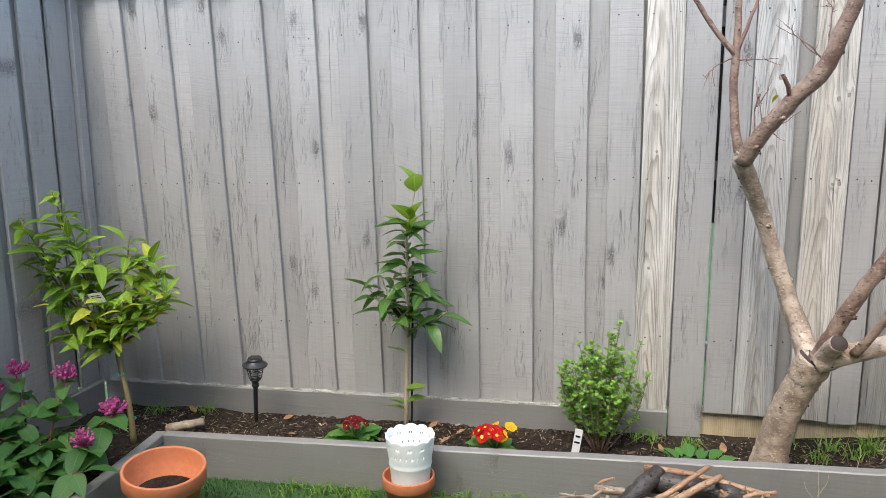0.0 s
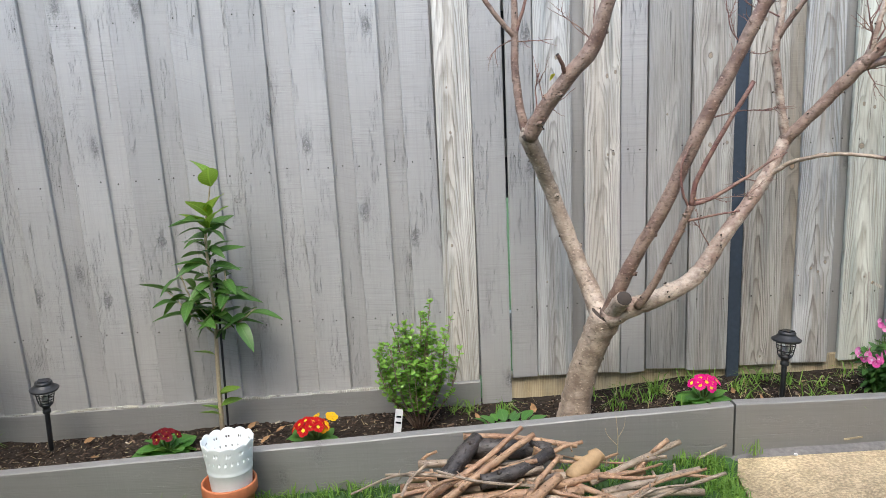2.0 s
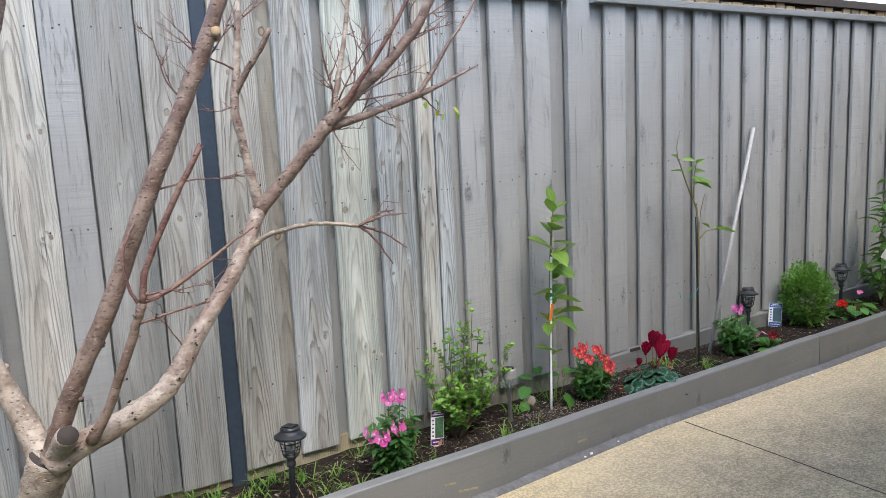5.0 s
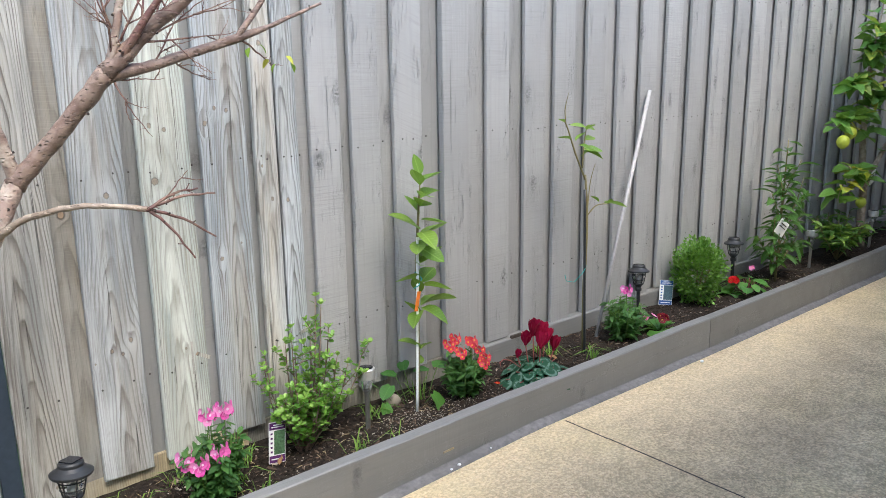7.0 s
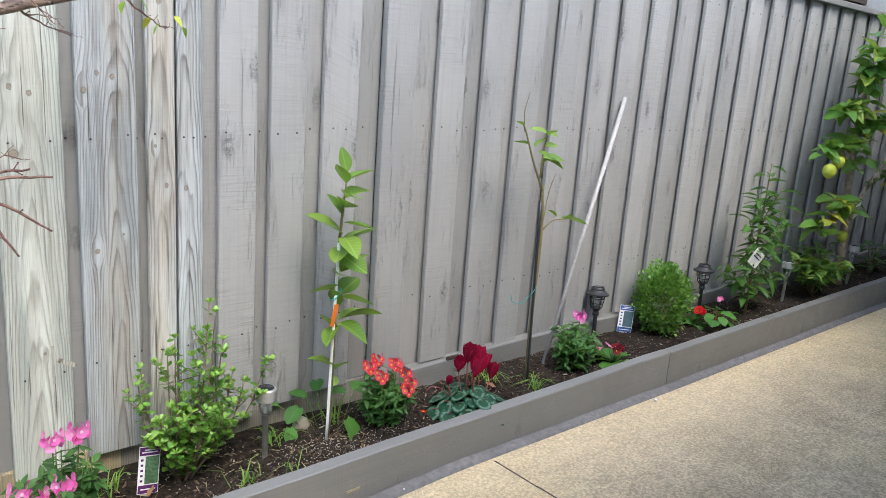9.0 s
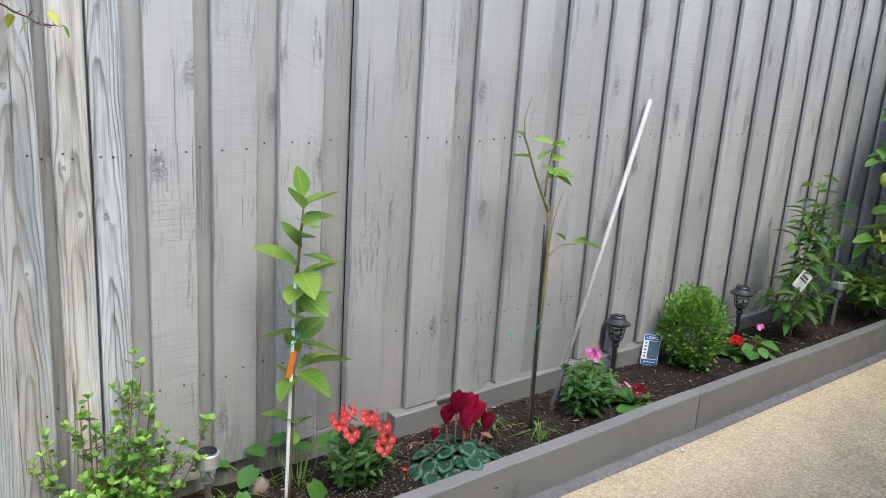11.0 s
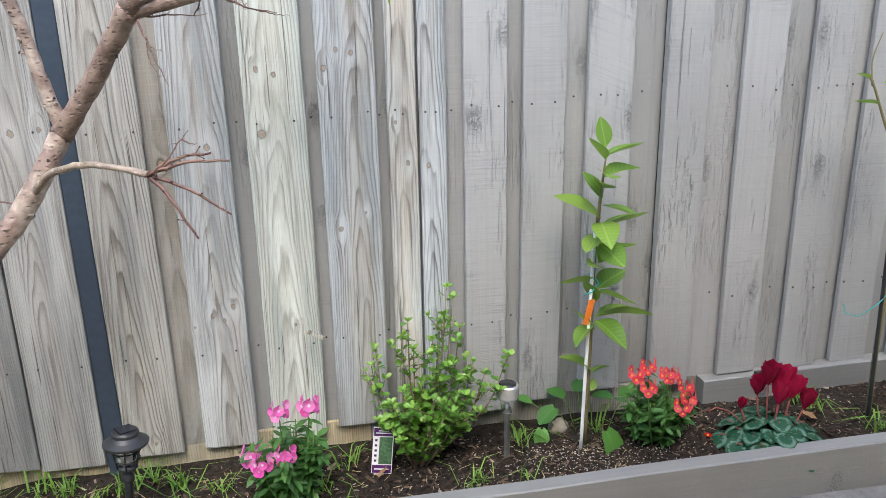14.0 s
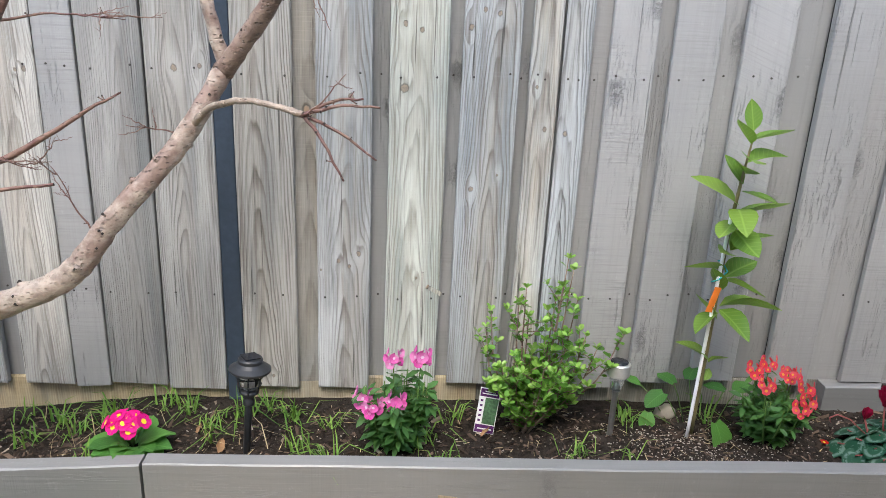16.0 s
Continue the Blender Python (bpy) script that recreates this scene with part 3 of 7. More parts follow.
FAR_WOOD = weathered_timber("gable_strip_timber", (0.50, 0.34, 0.19), (0.27, 0.16, 0.08), (0.22, 0.15, 0.1), 0.35)


def glass_mat():
    m = bpy.data.materials.new("clear_plastic")
    m.use_nodes = True
    b = m.node_tree.nodes["Principled BSDF"]
    b.inputs["Base Color"].default_value = (0.9, 0.92, 0.93, 1)
    b.inputs["Roughness"].default_value = 0.08
    b.inputs["Transmission Weight"].default_value = 1.0
    b.inputs["IOR"].default_value = 1.3
    return m


GLASS = glass_mat()

# ---- mesh helpers ----
class Acc:
    """Collects vertices and faces, each face with a material slot."""

    def __init__(self):
        self.v, self.f, self.s = [], [], []

    def add(self, verts, faces, slot=0):
        o = len(self.v)
        self.v += [tuple(p) for p in verts]
        self.f += [tuple(i + o for i in f) for f in faces]
        self.s += [slot] * len(faces)
        return self

    def box(self, c, size, m=None, slot=0):
        x, y, z = (k / 2 for k in size)
        vs = [Vector((sx * x, sy * y, sz * z)) for sz in (-1, 1) for sy in (-1, 1) for sx in (-1, 1)]
        if m is not None:
            vs = [m @ p for p in vs]
        vs = [p + Vector(c) for p in vs]
        return self.add(vs, [(0, 2, 3, 1), (4, 5, 7, 6), (0, 1, 5, 4), (2, 6, 7, 3), (0, 4, 6, 2), (1, 3, 7, 5)], slot)

    def tube(self, pts, radii, seg=8, slot=0, cap_slot=None, rough=0.0, rng=RNG):
        pts = [Vector(p) for p in pts]
        rings, n = [], len(pts)
        up = Vector((0.3, 0.2, 1)).normalized()
        side = None
        for i, p in enumerate(pts):
            d = (pts[min(i + 1, n - 1)] - pts[max(i - 1, 0)]).normalized()
            if side is None:
                side = d.cross(up if abs(d.dot(up)) < 0.95 else Vector((1, 0, 0))).normalized()
            side = (side - d * side.dot(d)).normalized()
            other = d.cross(side)
            ring = []
            for k in range(seg):
                a = 2 * math.pi * k / seg
                r = radii[i] * (1 + (rng.uniform(-rough, rough) if rough else 0))
                ring.append(p + (side * math.cos(a) + other * math.sin(a)) * r)
            rings.append(ring)
        vs = [p for r in rings for p in r]
        fs = [(i * seg + k, i * seg + (k + 1) % seg, (i + 1) * seg + (k + 1) % seg, (i + 1) * seg + k) for i in range(n - 1) for k in range(seg)]
        self.add(vs, fs, slot)
        o = len(self.v) - len(vs)
        cs = slot if cap_slot is None else cap_slot
        self.f += [tuple(o + k for k in reversed(range(seg))), tuple(o + (n - 1) * seg + k for k in range(seg))]
        self.s += [cs, cs]
        return self

    def lathe(self, profile, seg=24, slot=0, c=(0, 0, 0), keep=None):
        n = len(profile)
        vs = [(c[0] + r * math.cos(2 * math.pi * k / seg), c[1] + r * math.sin(2 * math.pi * k / seg), c[2] + z) for r, z in profile for k in range(seg)]
        fs = [(i * seg + k, i * seg + (k + 1) % seg, (i + 1) * seg + (k + 1) % seg, (i + 1) * seg + k) for i in range(n - 1) for k in range(seg) if keep is None or keep(i, k)]
        return self.add(vs, fs, slot)

    def blob(self, c, r, seg=7, rings=4, rough=0.15, slot=0, rng=RNG):
        r = Vector(r) if not isinstance(r, (int, float)) else Vector((r, r, r))
        vs = [Vector((0, 0, -1))]
        for i in range(1, rings):
            a = math.pi * i / rings
            for k in range(seg):
                b = 2 * math.pi * (k + 0.5 * (i % 2)) / seg
                vs.append(Vector((math.sin(a) * math.cos(b), math.sin(a) * math.sin(b), -math.cos(a))))
        vs.append(Vector((0, 0, 1)))
        vs = [Vector((p.x * r.x, p.y * r.y, p.z * r.z)) * (1 + rng.uniform(-rough, rough)) + Vector(c) for p in vs]
        last = len(vs) - 1
        fs = [(0, 1 + (k + 1) % seg, 1 + k) for k in range(seg)]
        fs += [(1 + i * seg + k, 1 + i * seg + (k + 1) % seg, 1 + (i + 1) * seg + (k + 1) % seg, 1 + (i + 1) * seg + k) for i in range(rings - 2) for k in range(seg)]
        fs += [(1 + (rings - 2) * seg + k, 1 + (rings - 2) * seg + (k + 1) % seg, last) for k in range(seg)]
        return self.add(vs, fs, slot)

    def mesh(self, name, mats, smooth=True):
        me = bpy.data.meshes.new(name)
        me.from_pydata(self.v, [], self.f)
        for m in mats if isinstance(mats, (list, tuple)) else [mats]:
            me.materials.append(m)
        me.polygons.foreach_set("material_index", self.s)
        me.polygons.foreach_set("use_smooth", [smooth] * len(self.f))
        me.update()
        return me


def part(name, shape, material, parent, label="", smooth=True, at=None, bevel=0.0):
    """One mesh under a thing or part; shape is an Acc or a ready mesh."""
    me = shape.mesh(name, material, smooth) if isinstance(shape, Acc) else shape
    ob = new(name, me)
    ob.parent = parent
    if at is not None:
        ob.matrix_basis = at if isinstance(at, Matrix) else Matrix.Translation(at)
    if bevel:
        b = ob.modifiers.new("bevel", "BEVEL")
        b.width, b.segments, b.limit_method = bevel, 2, "ANGLE"
    return tagged(ob, label)


def thing(name, label, category, at=(0, 0, 0), group="", kind=""):
    ob = new(name)
    ob.empty_display_size = 0.05
    ob.location = at
    return tagged(ob, label, category, group, kind)


def between(table, x):
    """Piecewise linear reading of ((x, value), ...)."""
    if x <= table[0][0]:
        return table[0][1]
    for (a, u), (b, v) in zip(table, table[1:]):
        if x <= b:
            return u + (v - u) * (x - a) / (b - a)
    return table[-1][1]


def smooth_path(pts, radii, sub=4, wob=0.0, rng=RNG):
    """Catmull-Rom through the points, with the radii along it."""
    pts = [Vector(p) for p in pts]
    ext = [pts[0] * 2 - pts[1], *pts, pts[-1] * 2 - pts[-2]]
    out, rr = [], []
    for i in range(len(pts) - 1):
        a, b, c, d = ext[i:i + 4]
        for k in range(sub):
            t = k / sub
            out.append(0.5 * (2 * b + (c - a) * t + (2 * a - 5 * b + 4 * c - d) * t * t + (3 * b - a - 3 * c + d) * t ** 3) + Vector([rng.uniform(-wob, wob) for _ in range(3)]))
            rr.append(radii[i] + (radii[i + 1] - radii[i]) * t)
    return out + [pts[-1]], rr + [radii[-1]]


# ---- levels ----
FENCE_Y = 3.15
BED_Y = 2.735
FOOT = ((-2.5, 0.08), (0.2, 0.18), (1.0, 0.197), (1.7, 0.214), (2.6, 0.243), (3.6, 0.263), (8.7, 0.27))
EARTH = ((-2.5, -0.045), (-1.9, -0.02), (-0.8, 0.025), (0.0, 0.065), (0.6, 0.09), (1.1, 0.145), (1.8, 0.155), (2.7, 0.155), (3.5, 0.18), (8.7, 0.2))
SLAB = ((0.9, 0.006), (1.2, 0.008), (2.1, 0.03), (3.0, 0.068), (4.3, 0.06), (8.7, 0.075))
NAIL = ((-2.4, 1.055), (0.1, 1.13), (1.7, 1.14), (3.0, 1.18), (8.7, 1.18))
TOP = ((-2.5, 1.932), (8.7, 1.935))


def turf_z(x):
    return min(-0.165 + (x + 1.9) * 0.0537, -0.012)


def soil_z(x, y):
    return between(EARTH, x) + 0.012 * noise.noise((x * 5, y * 5, 0)) + 0.006 * noise.noise((x * 19, y * 19, 3))


# ---- ground ----
def sheet(name, xs, ys, height, material, label, category, kind="structure"):
    a = Acc()
    n, m = len(xs), len(ys)
    a.add([(x, y, height(x, y)) for y in ys for x in xs], [(j * n + i, j * n + i + 1, (j + 1) * n + i + 1, (j + 1) * n + i) for j in range(m - 1) for i in range(n - 1)])
    return tagged(new(name, a.mesh(name, material)), label, category, "", kind)


def steps(a, b, d):
    n = max(1, round((b - a) / d))
    return [a + (b - a) * i / n for i in range(n + 1)]


sheet("ground", steps(-200, 200, 20), steps(-200, 200, 20), lambda x, y: -0.42, TURF, "plain earth and grass beyond the fences", "ground")
sheet("lawn", steps(-1.9, 1.32, 0.07), steps(-1.72, BED_Y, 0.08), lambda x, y: turf_z(x) + 0.008 * noise.noise((x * 6, y * 6, 1)), TURF, "short dark green lawn beside the timber edging", "lawn")
sheet("garden_soil", steps(-2.5, 8.7, 0.03), steps(BED_Y + 0.045, FENCE_Y + 0.06, 0.03), soil_z, SOIL, "dark crumbly mulch soil of the raised garden bed", "soil")
sheet("garden_soil_side", steps(-2.5, -1.86, 0.03), steps(-1.0, BED_Y + 0.05, 0.03), lambda x, y: soil_z(x, y), SOIL, "dark mulch soil in the side garden bed", "soil")


def paving():
    a = Acc()
    vs, fs = [], []
    left = [(1.02, -1.75), (1.05, 1.6), (1.085, 2.2), (1.11, 2.5), (1.13, 2.61), (1.15, 2.675), (1.17, 2.69)]
    rows = []
    for y in steps(-1.75, 2.69, 0.12):
        x0 = between([(q[1], q[0]) for q in left], y)
        rows.append([(x0 + (8.7 - x0) * i / 60, y, between(SLAB, x0 + (8.7 - x0) * i / 60)) for i in range(61)])
    for r in rows:
        vs += r
    fs = [(j * 61 + i, j * 61 + i + 1, (j + 1) * 61 + i + 1, (j + 1) * 61 + i) for j in range(len(rows) - 1) for i in range(60)]
    o = len(vs)
    rim = [rows[j][0] for j in range(len(rows))] + rows[-1][1:]
    for x, y, z in rim:
        vs.append((x, y, z - 0.1))
    idx = [j * 61 for j in range(len(rows))] + [(len(rows) - 1) * 61 + i for i in range(1, 61)]
    fs += [(idx[i + 1], idx[i], o + i, o + i + 1) for i in range(len(idx) - 1)]
    a.add(vs, fs)
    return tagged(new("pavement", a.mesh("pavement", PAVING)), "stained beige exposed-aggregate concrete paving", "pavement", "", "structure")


pave = paving()
j = Acc()
for x, w in ((3.16, 0.0038),):
    for y in steps(-1.6, 2.57, 0.2):
        j.box((x + 0.002 * math.sin(y * 9), y, between(SLAB, x) + 0.0005), (w, 0.205, 0.003))
part("control_joint", j, CUT_DARK, pave, "dark saw-cut joint in the concrete", False)
m = Acc()
xs = steps(1.15, 8.65, 0.05)
for x in xs:
    z = between(SLAB, x) - 0.03 * max(0.0, 1 - (x - 1.15) / 0.12)
    w = 2.698 + 0.014 * noise.noise((x * 2.2, 1, 0))
    m.v += [(x, w - 0.012, z - 0.03), (x, w, z + 0.004), (x, BED_Y - 0.02, z + 0.007 + 0.005 * noise.noise((x * 5, 0, 2))), (x, BED_Y + 0.01, z + 0.012 + 0.006 * noise.noise((x * 6, 4, 2)))]
m.f = [(i * 4 + q, (i + 1) * 4 + q, (i + 1) * 4 + q + 1, i * 4 + q + 1) for i in range(len(xs) - 1) for q in range(3)]
m.s = [0] * len(m.f)
tagged(new("mortar_strip", m.mesh("mortar_strip", MORTAR)), "rough grey mortar strip between sleepers and paving", "paving edge", "", "structure")


# ---- the fence ----
def board(name, x0, x1, z0, z1, y, thick, material, parent, lean=0.0, along="x", label=""):
    """A sawn board with eased edges, its face at y (or at x for the side fence)."""
    a = Acc()
    w, e = x1 - x0, 0.0025
    prof = [(0, e), (e, 0), (w - e, 0), (w, e), (w, thick), (0, thick)]
    zs = [z0 + RNG.uniform(-0.004, 0.004), z0 + (z1 - z0) * 0.33, z0 + (z1 - z0) * 0.66, z1]
    bow = RNG.uniform(-0.003, 0.003)
    vs = []
    for i, z in enumerate(zs):
        for px_, py_ in prof:
            u = px_ + lean * (z - z0) + (bow if i in (1, 2) else 0)
            zz = z + (0.006 * (px_ / w - 0.5) * RNG.choice((-1, 1)) if i == 0 else 0)
            vs.append((u, py_, zz) if along == "x" else (py_ * -1, u, zz))
    k = len(prof)
    fs = [(i * k + q, i * k + (q + 1) % k, (i + 1) * k + (q + 1) % k, (i + 1) * k + q) for i in range(3) for q in range(k)]
    fs += [tuple(reversed(range(k))), tuple(3 * k + q for q in range(k))]
    a.add(vs, fs)
    return part(name, a, material, parent, label, False, at=(x0, y, 0) if along == "x" else (y, x0, 0))


fence = thing("fence_north", "grey stained timber paling fence with patches of bare silvered boards", "fence", kind="structure")
FRONT = [(-2.345, -2.216), (-2.128, -1.982), (-1.891, -1.759), (-1.655, -1.511), (-1.405, -1.264), (-1.167, -1.034), (-0.941, -0.805), (-0.707, -0.568), (-0.474, -0.337), (-0.249, -0.119), (-0.045, 0.090)]
# x0, x1, pale, heart, dark, knots as (x, z, radius), rings per metre, contrast
BARE = [(0.094, 0.234, (0.62, 0.61, 0.57), (0.62, 0.58, 0.51), (0.24, 0.21, 0.17), ((0.142, 1.413, 0.006), (0.151, 1.235, 0.008), (0.139, 0.772, 0.008)), 120, 0.55),
        (0.487, 0.636, (0.50, 0.505, 0.49), (0.50, 0.48, 0.44), (0.20, 0.185, 0.165), ((0.581, 1.511, 0.013), (0.53, 0.60, 0.005)), 140, 0.45),
        (0.689, 0.834, (0.60, 0.58, 0.53), (0.60, 0.55, 0.47), (0.22, 0.195, 0.165), ((0.779, 1.43, 0.010), (0.812, 1.443, 0.010), (0.805, 1.123, 0.010), (0.782, 1.12, 0.007)), 125, 0.5),
        (0.945, 1.112, (0.36, 0.352, 0.335), (0.33, 0.315, 0.29), (0.20, 0.19, 0.175), ((1.02, 1.27, 0.006),), 150, 0.35),
        (1.116, 1.287, (0.46, 0.45, 0.42), (0.42, 0.39, 0.345), (0.19, 0.175, 0.155), ((1.187, 1.492, 0.015), (1.195, 1.14, 0.013), (1.262, 1.147, 0.010)), 130, 0.5),
        (1.347, 1.506, (0.47, 0.45, 0.405), (0.44, 0.40, 0.335), (0.17, 0.15, 0.125), ((1.43, 0.235, 0.008), (1.40, 1.62, 0.010)), 120, 0.7),
        (1.565, 1.716, (0.50, 0.51, 0.50), (0.44, 0.40, 0.34), (0.19, 0.17, 0.145), ((1.66, 1.084, 0.013), (1.684, 0.636, 0.010), (1.627, 0.613, 0.009), (1.658, 0.597, 0.008), (1.576, 0.584, 0.005)), 120, 0.55),
        (1.762, 1.919, (0.60, 0.625, 0.56), (0.59, 0.58, 0.49), (0.27, 0.25, 0.20), ((1.804, 1.111, 0.017), (1.847, 1.264, 0.010), (1.803, 1.277, 0.010), (1.852, 0.566, 0.006)), 110, 0.45),
        (1.955, 2.108, (0.50, 0.525, 0.53), (0.43, 0.385, 0.315), (0.19, 0.17, 0.145), ((1.975, 1.276, 0.011), (2.049, 1.313, 0.010), (2.01, 1.322, 0.009), (1.997, 0.839, 0.010), (2.068, 0.882, 0.006)), 125, 0.6),
        (2.136, 2.2145, (0.53, 0.545, 0.52), (0.58, 0.50, 0.39), (0.19, 0.17, 0.145), ((2.16, 1.128, 0.007), (2.19, 1.015, 0.010), (2.175, 1.52, 0.012)), 120, 0.55),
        (2.2225, 2.297, (0.48, 0.51, 0.52), (0.50, 0.49, 0.45), (0.17, 0.165, 0.155), ((2.248, 1.005, 0.011),), 130, 0.6)]
FRONT2 = [(0.377, 0.484), (0.838, 0.940), (2.347, 2.470), (2.515, 2.640), (2.708, 2.842)]
LEFTS = [3.185, 3.405, 3.595, 3.817, 4.041, 4.225, 4.437, 4.655, 4.867, 5.101, 5.288, 5.541, 5.754, 5.981, 6.207, 6.42, 6.64, 6.86, 7.07, 7.29, 7.5, 7.72, 7.94]
nails = Acc()


def lean_at(x):
    """How far the palings lean along the fence, per metre of height."""
    return between(((-2.3, -0.042), (-1.9, -0.040), (-1.5, -0.036), (-1.2, -0.024), (-1.0, -0.025), (-0.8, -0.011), (0.0, -0.0135), (0.2, 0.0), (2.3, 0.0), (2.7, 0.012), (3.6, 0.012), (4.4, 0.0)), x)


def foot_x(x, z0):
    """Where a leaning paling that passes x at 1.62 m stands at its foot."""
    return x - lean_at(x) * (1.62 - z0)


def nail(x, z, y=FENCE_Y):
    a = RNG.uniform(0, 6)
    nails.tube([(x, y + 0.004, z), (x, y - 0.0018, z)], [0.0034, 0.0029], 7)


def rows_of_nails(x0, x1, y, double=True):
    xs = (x0 + 0.03, x1 - 0.03) if double else ((x0 + x1) / 2,)
    for off in (0.0, -0.64, 0.62):
        for x in xs:
            nail(foot_x(x, between(NAIL, x) + off) + RNG.uniform(-0.012, 0.012), between(NAIL, x) + off + RNG.uniform(-0.008, 0.008), y)


for x0, x1 in FRONT:
    z0 = between(FOOT, x0) - 0.012
    board("paling", foot_x(x0, z0), foot_x(x1, z0), z0, between(TOP, x0), FENCE_Y, 0.018, PAINT, fence, lean_at((x0 + x1) / 2))
    rows_of_nails(x0, x1, FENCE_Y)
for x0, x1 in FRONT2:
    board("paling", x0, x1, between(FOOT, x0) + RNG.uniform(-0.012, 0.006), between(TOP, x0), FENCE_Y, 0.018, PAINT, fence)
    rows_of_nails(x0, x1, FENCE_Y)
for n, (x0, x1, pale, heart, dark, knots, rings, contrast) in enumerate(BARE):
    timber = bare_board("silvered_pine_board", pale, heart, dark, (x1 - x0) * (0.35 + 0.3 * ((n * 0.618) % 1)), [(kx - x0, kz, kr) for kx, kz, kr in knots], rings, contrast)
    board("paling", x0, x1, between(FOOT, x0) + RNG.uniform(-0.012, 0.006), between(TOP, x0), FENCE_Y - 0.001, 0.019, timber, fence, label="bare silvered pine paling")
    rows_of_nails(x0, x1, FENCE_Y - 0.001)
for x in LEFTS:
    board("paling", x, x + 0.13, between(FOOT, x) + 0.004, between(TOP, x), FENCE_Y, 0.018, PAINT, fence, RNG.uniform(-0.002, 0.002))
    rows_of_nails(x, x + 0.13, FENCE_Y)
# recessed boards behind the gaps
behind = [(-2.57, -2.30)] + [(a[1] - 0.03, b[0] + 0.03) for a, b in zip(FRONT, FRONT[1:])]
# first six and last spans: unseen, added to block light through narrow joints
behind += [(0.05, 0.13), (0.215, 0.26), (0.44, 0.53), (0.80, 0.98), (1.08, 1.15), (2.19, 2.25), (0.60, 0.72), (1.70, 1.78), (1.90, 1.97), (2.09, 2.15), (2.27, 2.37), (2.45, 2.54), (2.62, 2.73), (2.82, 2.945), (2.957, 3.045)]
lasts = [2.95] + LEFTS
behind += [(a + 0.07, b + 0.065) if a > 3 else (a + 0.10, b + 0.065) for a, b in zip(lasts, LEFTS)]
def set_back(x):
    """Depth of the back palings behind the front faces: lapped tightly west of the post cover, set deeper east of it to
    darken the shadow lines.
    """
    return 0.0195 if x < 0.05 else 0.031


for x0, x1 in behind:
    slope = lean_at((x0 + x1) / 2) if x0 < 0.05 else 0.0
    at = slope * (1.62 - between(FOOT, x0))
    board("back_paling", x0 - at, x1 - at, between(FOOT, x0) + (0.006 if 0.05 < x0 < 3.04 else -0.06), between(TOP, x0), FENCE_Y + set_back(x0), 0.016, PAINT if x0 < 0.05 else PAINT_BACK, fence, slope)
    nail((x0 + x1) / 2, between(NAIL, x0) + RNG.uniform(-0.01, 0.01), FENCE_Y + set_back(x0))
    nail((x0 + x1) / 2, between(NAIL, x0) - 0.64, FENCE_Y + set_back(x0))
board("back_paling", 1.49, 1.58, 0.21, between(TOP, 1.5), FENCE_Y + 0.0215, 0.016, BROWNISH, fence, label="unpainted grey-brown paling set back")
board("post_cover", 0.243, 0.3705, 0.04, between(TOP, 0.3), FENCE_Y - 0.006, 0.022, PAINT, fence, -0.004)
board("post_cover", 2.938, 3.072, between(FOOT, 3) + 0.0, 1.975, FENCE_Y - 0.012, 0.028, PAINT, fence)
board("steel_post", 1.291, 1.344, 0.13, 1.9, FENCE_Y + 0.004, 0.04, STEEL_BLUE, fence, label="dark blue-grey steel fence post")
part("nails", nails, RUST, fence, "rusty dark nail heads")
# unseen boards behind two joints, black to stand in for shade in the gaps
board("post", 2.90, 3.10, 0.2, 1.9, FENCE_Y + 0.097, 0.09, BLACK, fence, label="unseen post, coloured black as shade in the fence gap")
board("post", 0.30, 0.45, 0.95, 1.9, FENCE_Y + 0.07, 0.09, BLACK, fence, label="unseen post, coloured black as shade in the fence gap")
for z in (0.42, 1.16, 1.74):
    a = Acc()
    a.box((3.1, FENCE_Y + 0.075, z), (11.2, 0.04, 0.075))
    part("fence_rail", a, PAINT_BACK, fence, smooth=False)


def plinth(x0, x1, y, thick, depth, material, label):
    """A long board along the foot of the fence that follows the slope."""
    a = Acc()
    xs = steps(x0, x1, 0.25)
    vs = []
    for x in xs:
        z = between(FOOT, x)
        w = 0.003 * noise.noise((x * 2, 5, 0))
        vs += [(x, y + w, z - depth), (x, y + w, z - 0.004), (x, y + w + 0.004, z), (x, y + thick, z), (x, y + thick, z - depth)]
    n = len(xs)
    fs = [(i * 5 + q, (i + 1) * 5 + q, (i + 1) * 5 + (q + 1) % 5, i * 5 + (q + 1) % 5) for i in range(n - 1) for q in range(5)]
    fs += [(0, 1, 2, 3, 4), tuple((n - 1) * 5 + q for q in (4, 3, 2, 1, 0))]
    a.add(vs, fs)
    return part("plinth_board", a, material, fence, label, False)


plinth(-2.46, 0.236, FENCE_Y - 0.022, 0.05, 0.19, SLEEPER, "grey stained plinth board")
plinth(0.372, 2.05, FENCE_Y + 0.022, 0.03, 0.17, RAW, "unpainted pine plinth board").location.z = 0.012
# darker timber here paints in the shadow under these palings
plinth(2.05, 3.125, FENCE_Y + 0.03, 0.03, 0.17, BROWNISH, "plinth board coloured dark brown as shadow below the palings").location.z = 0.0
plinth(3.128, 8.65, FENCE_Y - 0.022, 0.05, 0.17, SLEEPER, "grey stained plinth board")
for x0, x1 in ((-2.5, 0.24), (0.372, 2.935), (3.108, 8.7)):
    a = Acc()
    n = 8
    for x, w in ((x0, x1 - x0),):
        a.box((x + w / 2, FENCE_Y + 0.012, 1.947), (w, 0.085, 0.034))
    part("fence_cap", a, SLEEPER, fence, "grey stained capping rail", False, bevel=0.004)


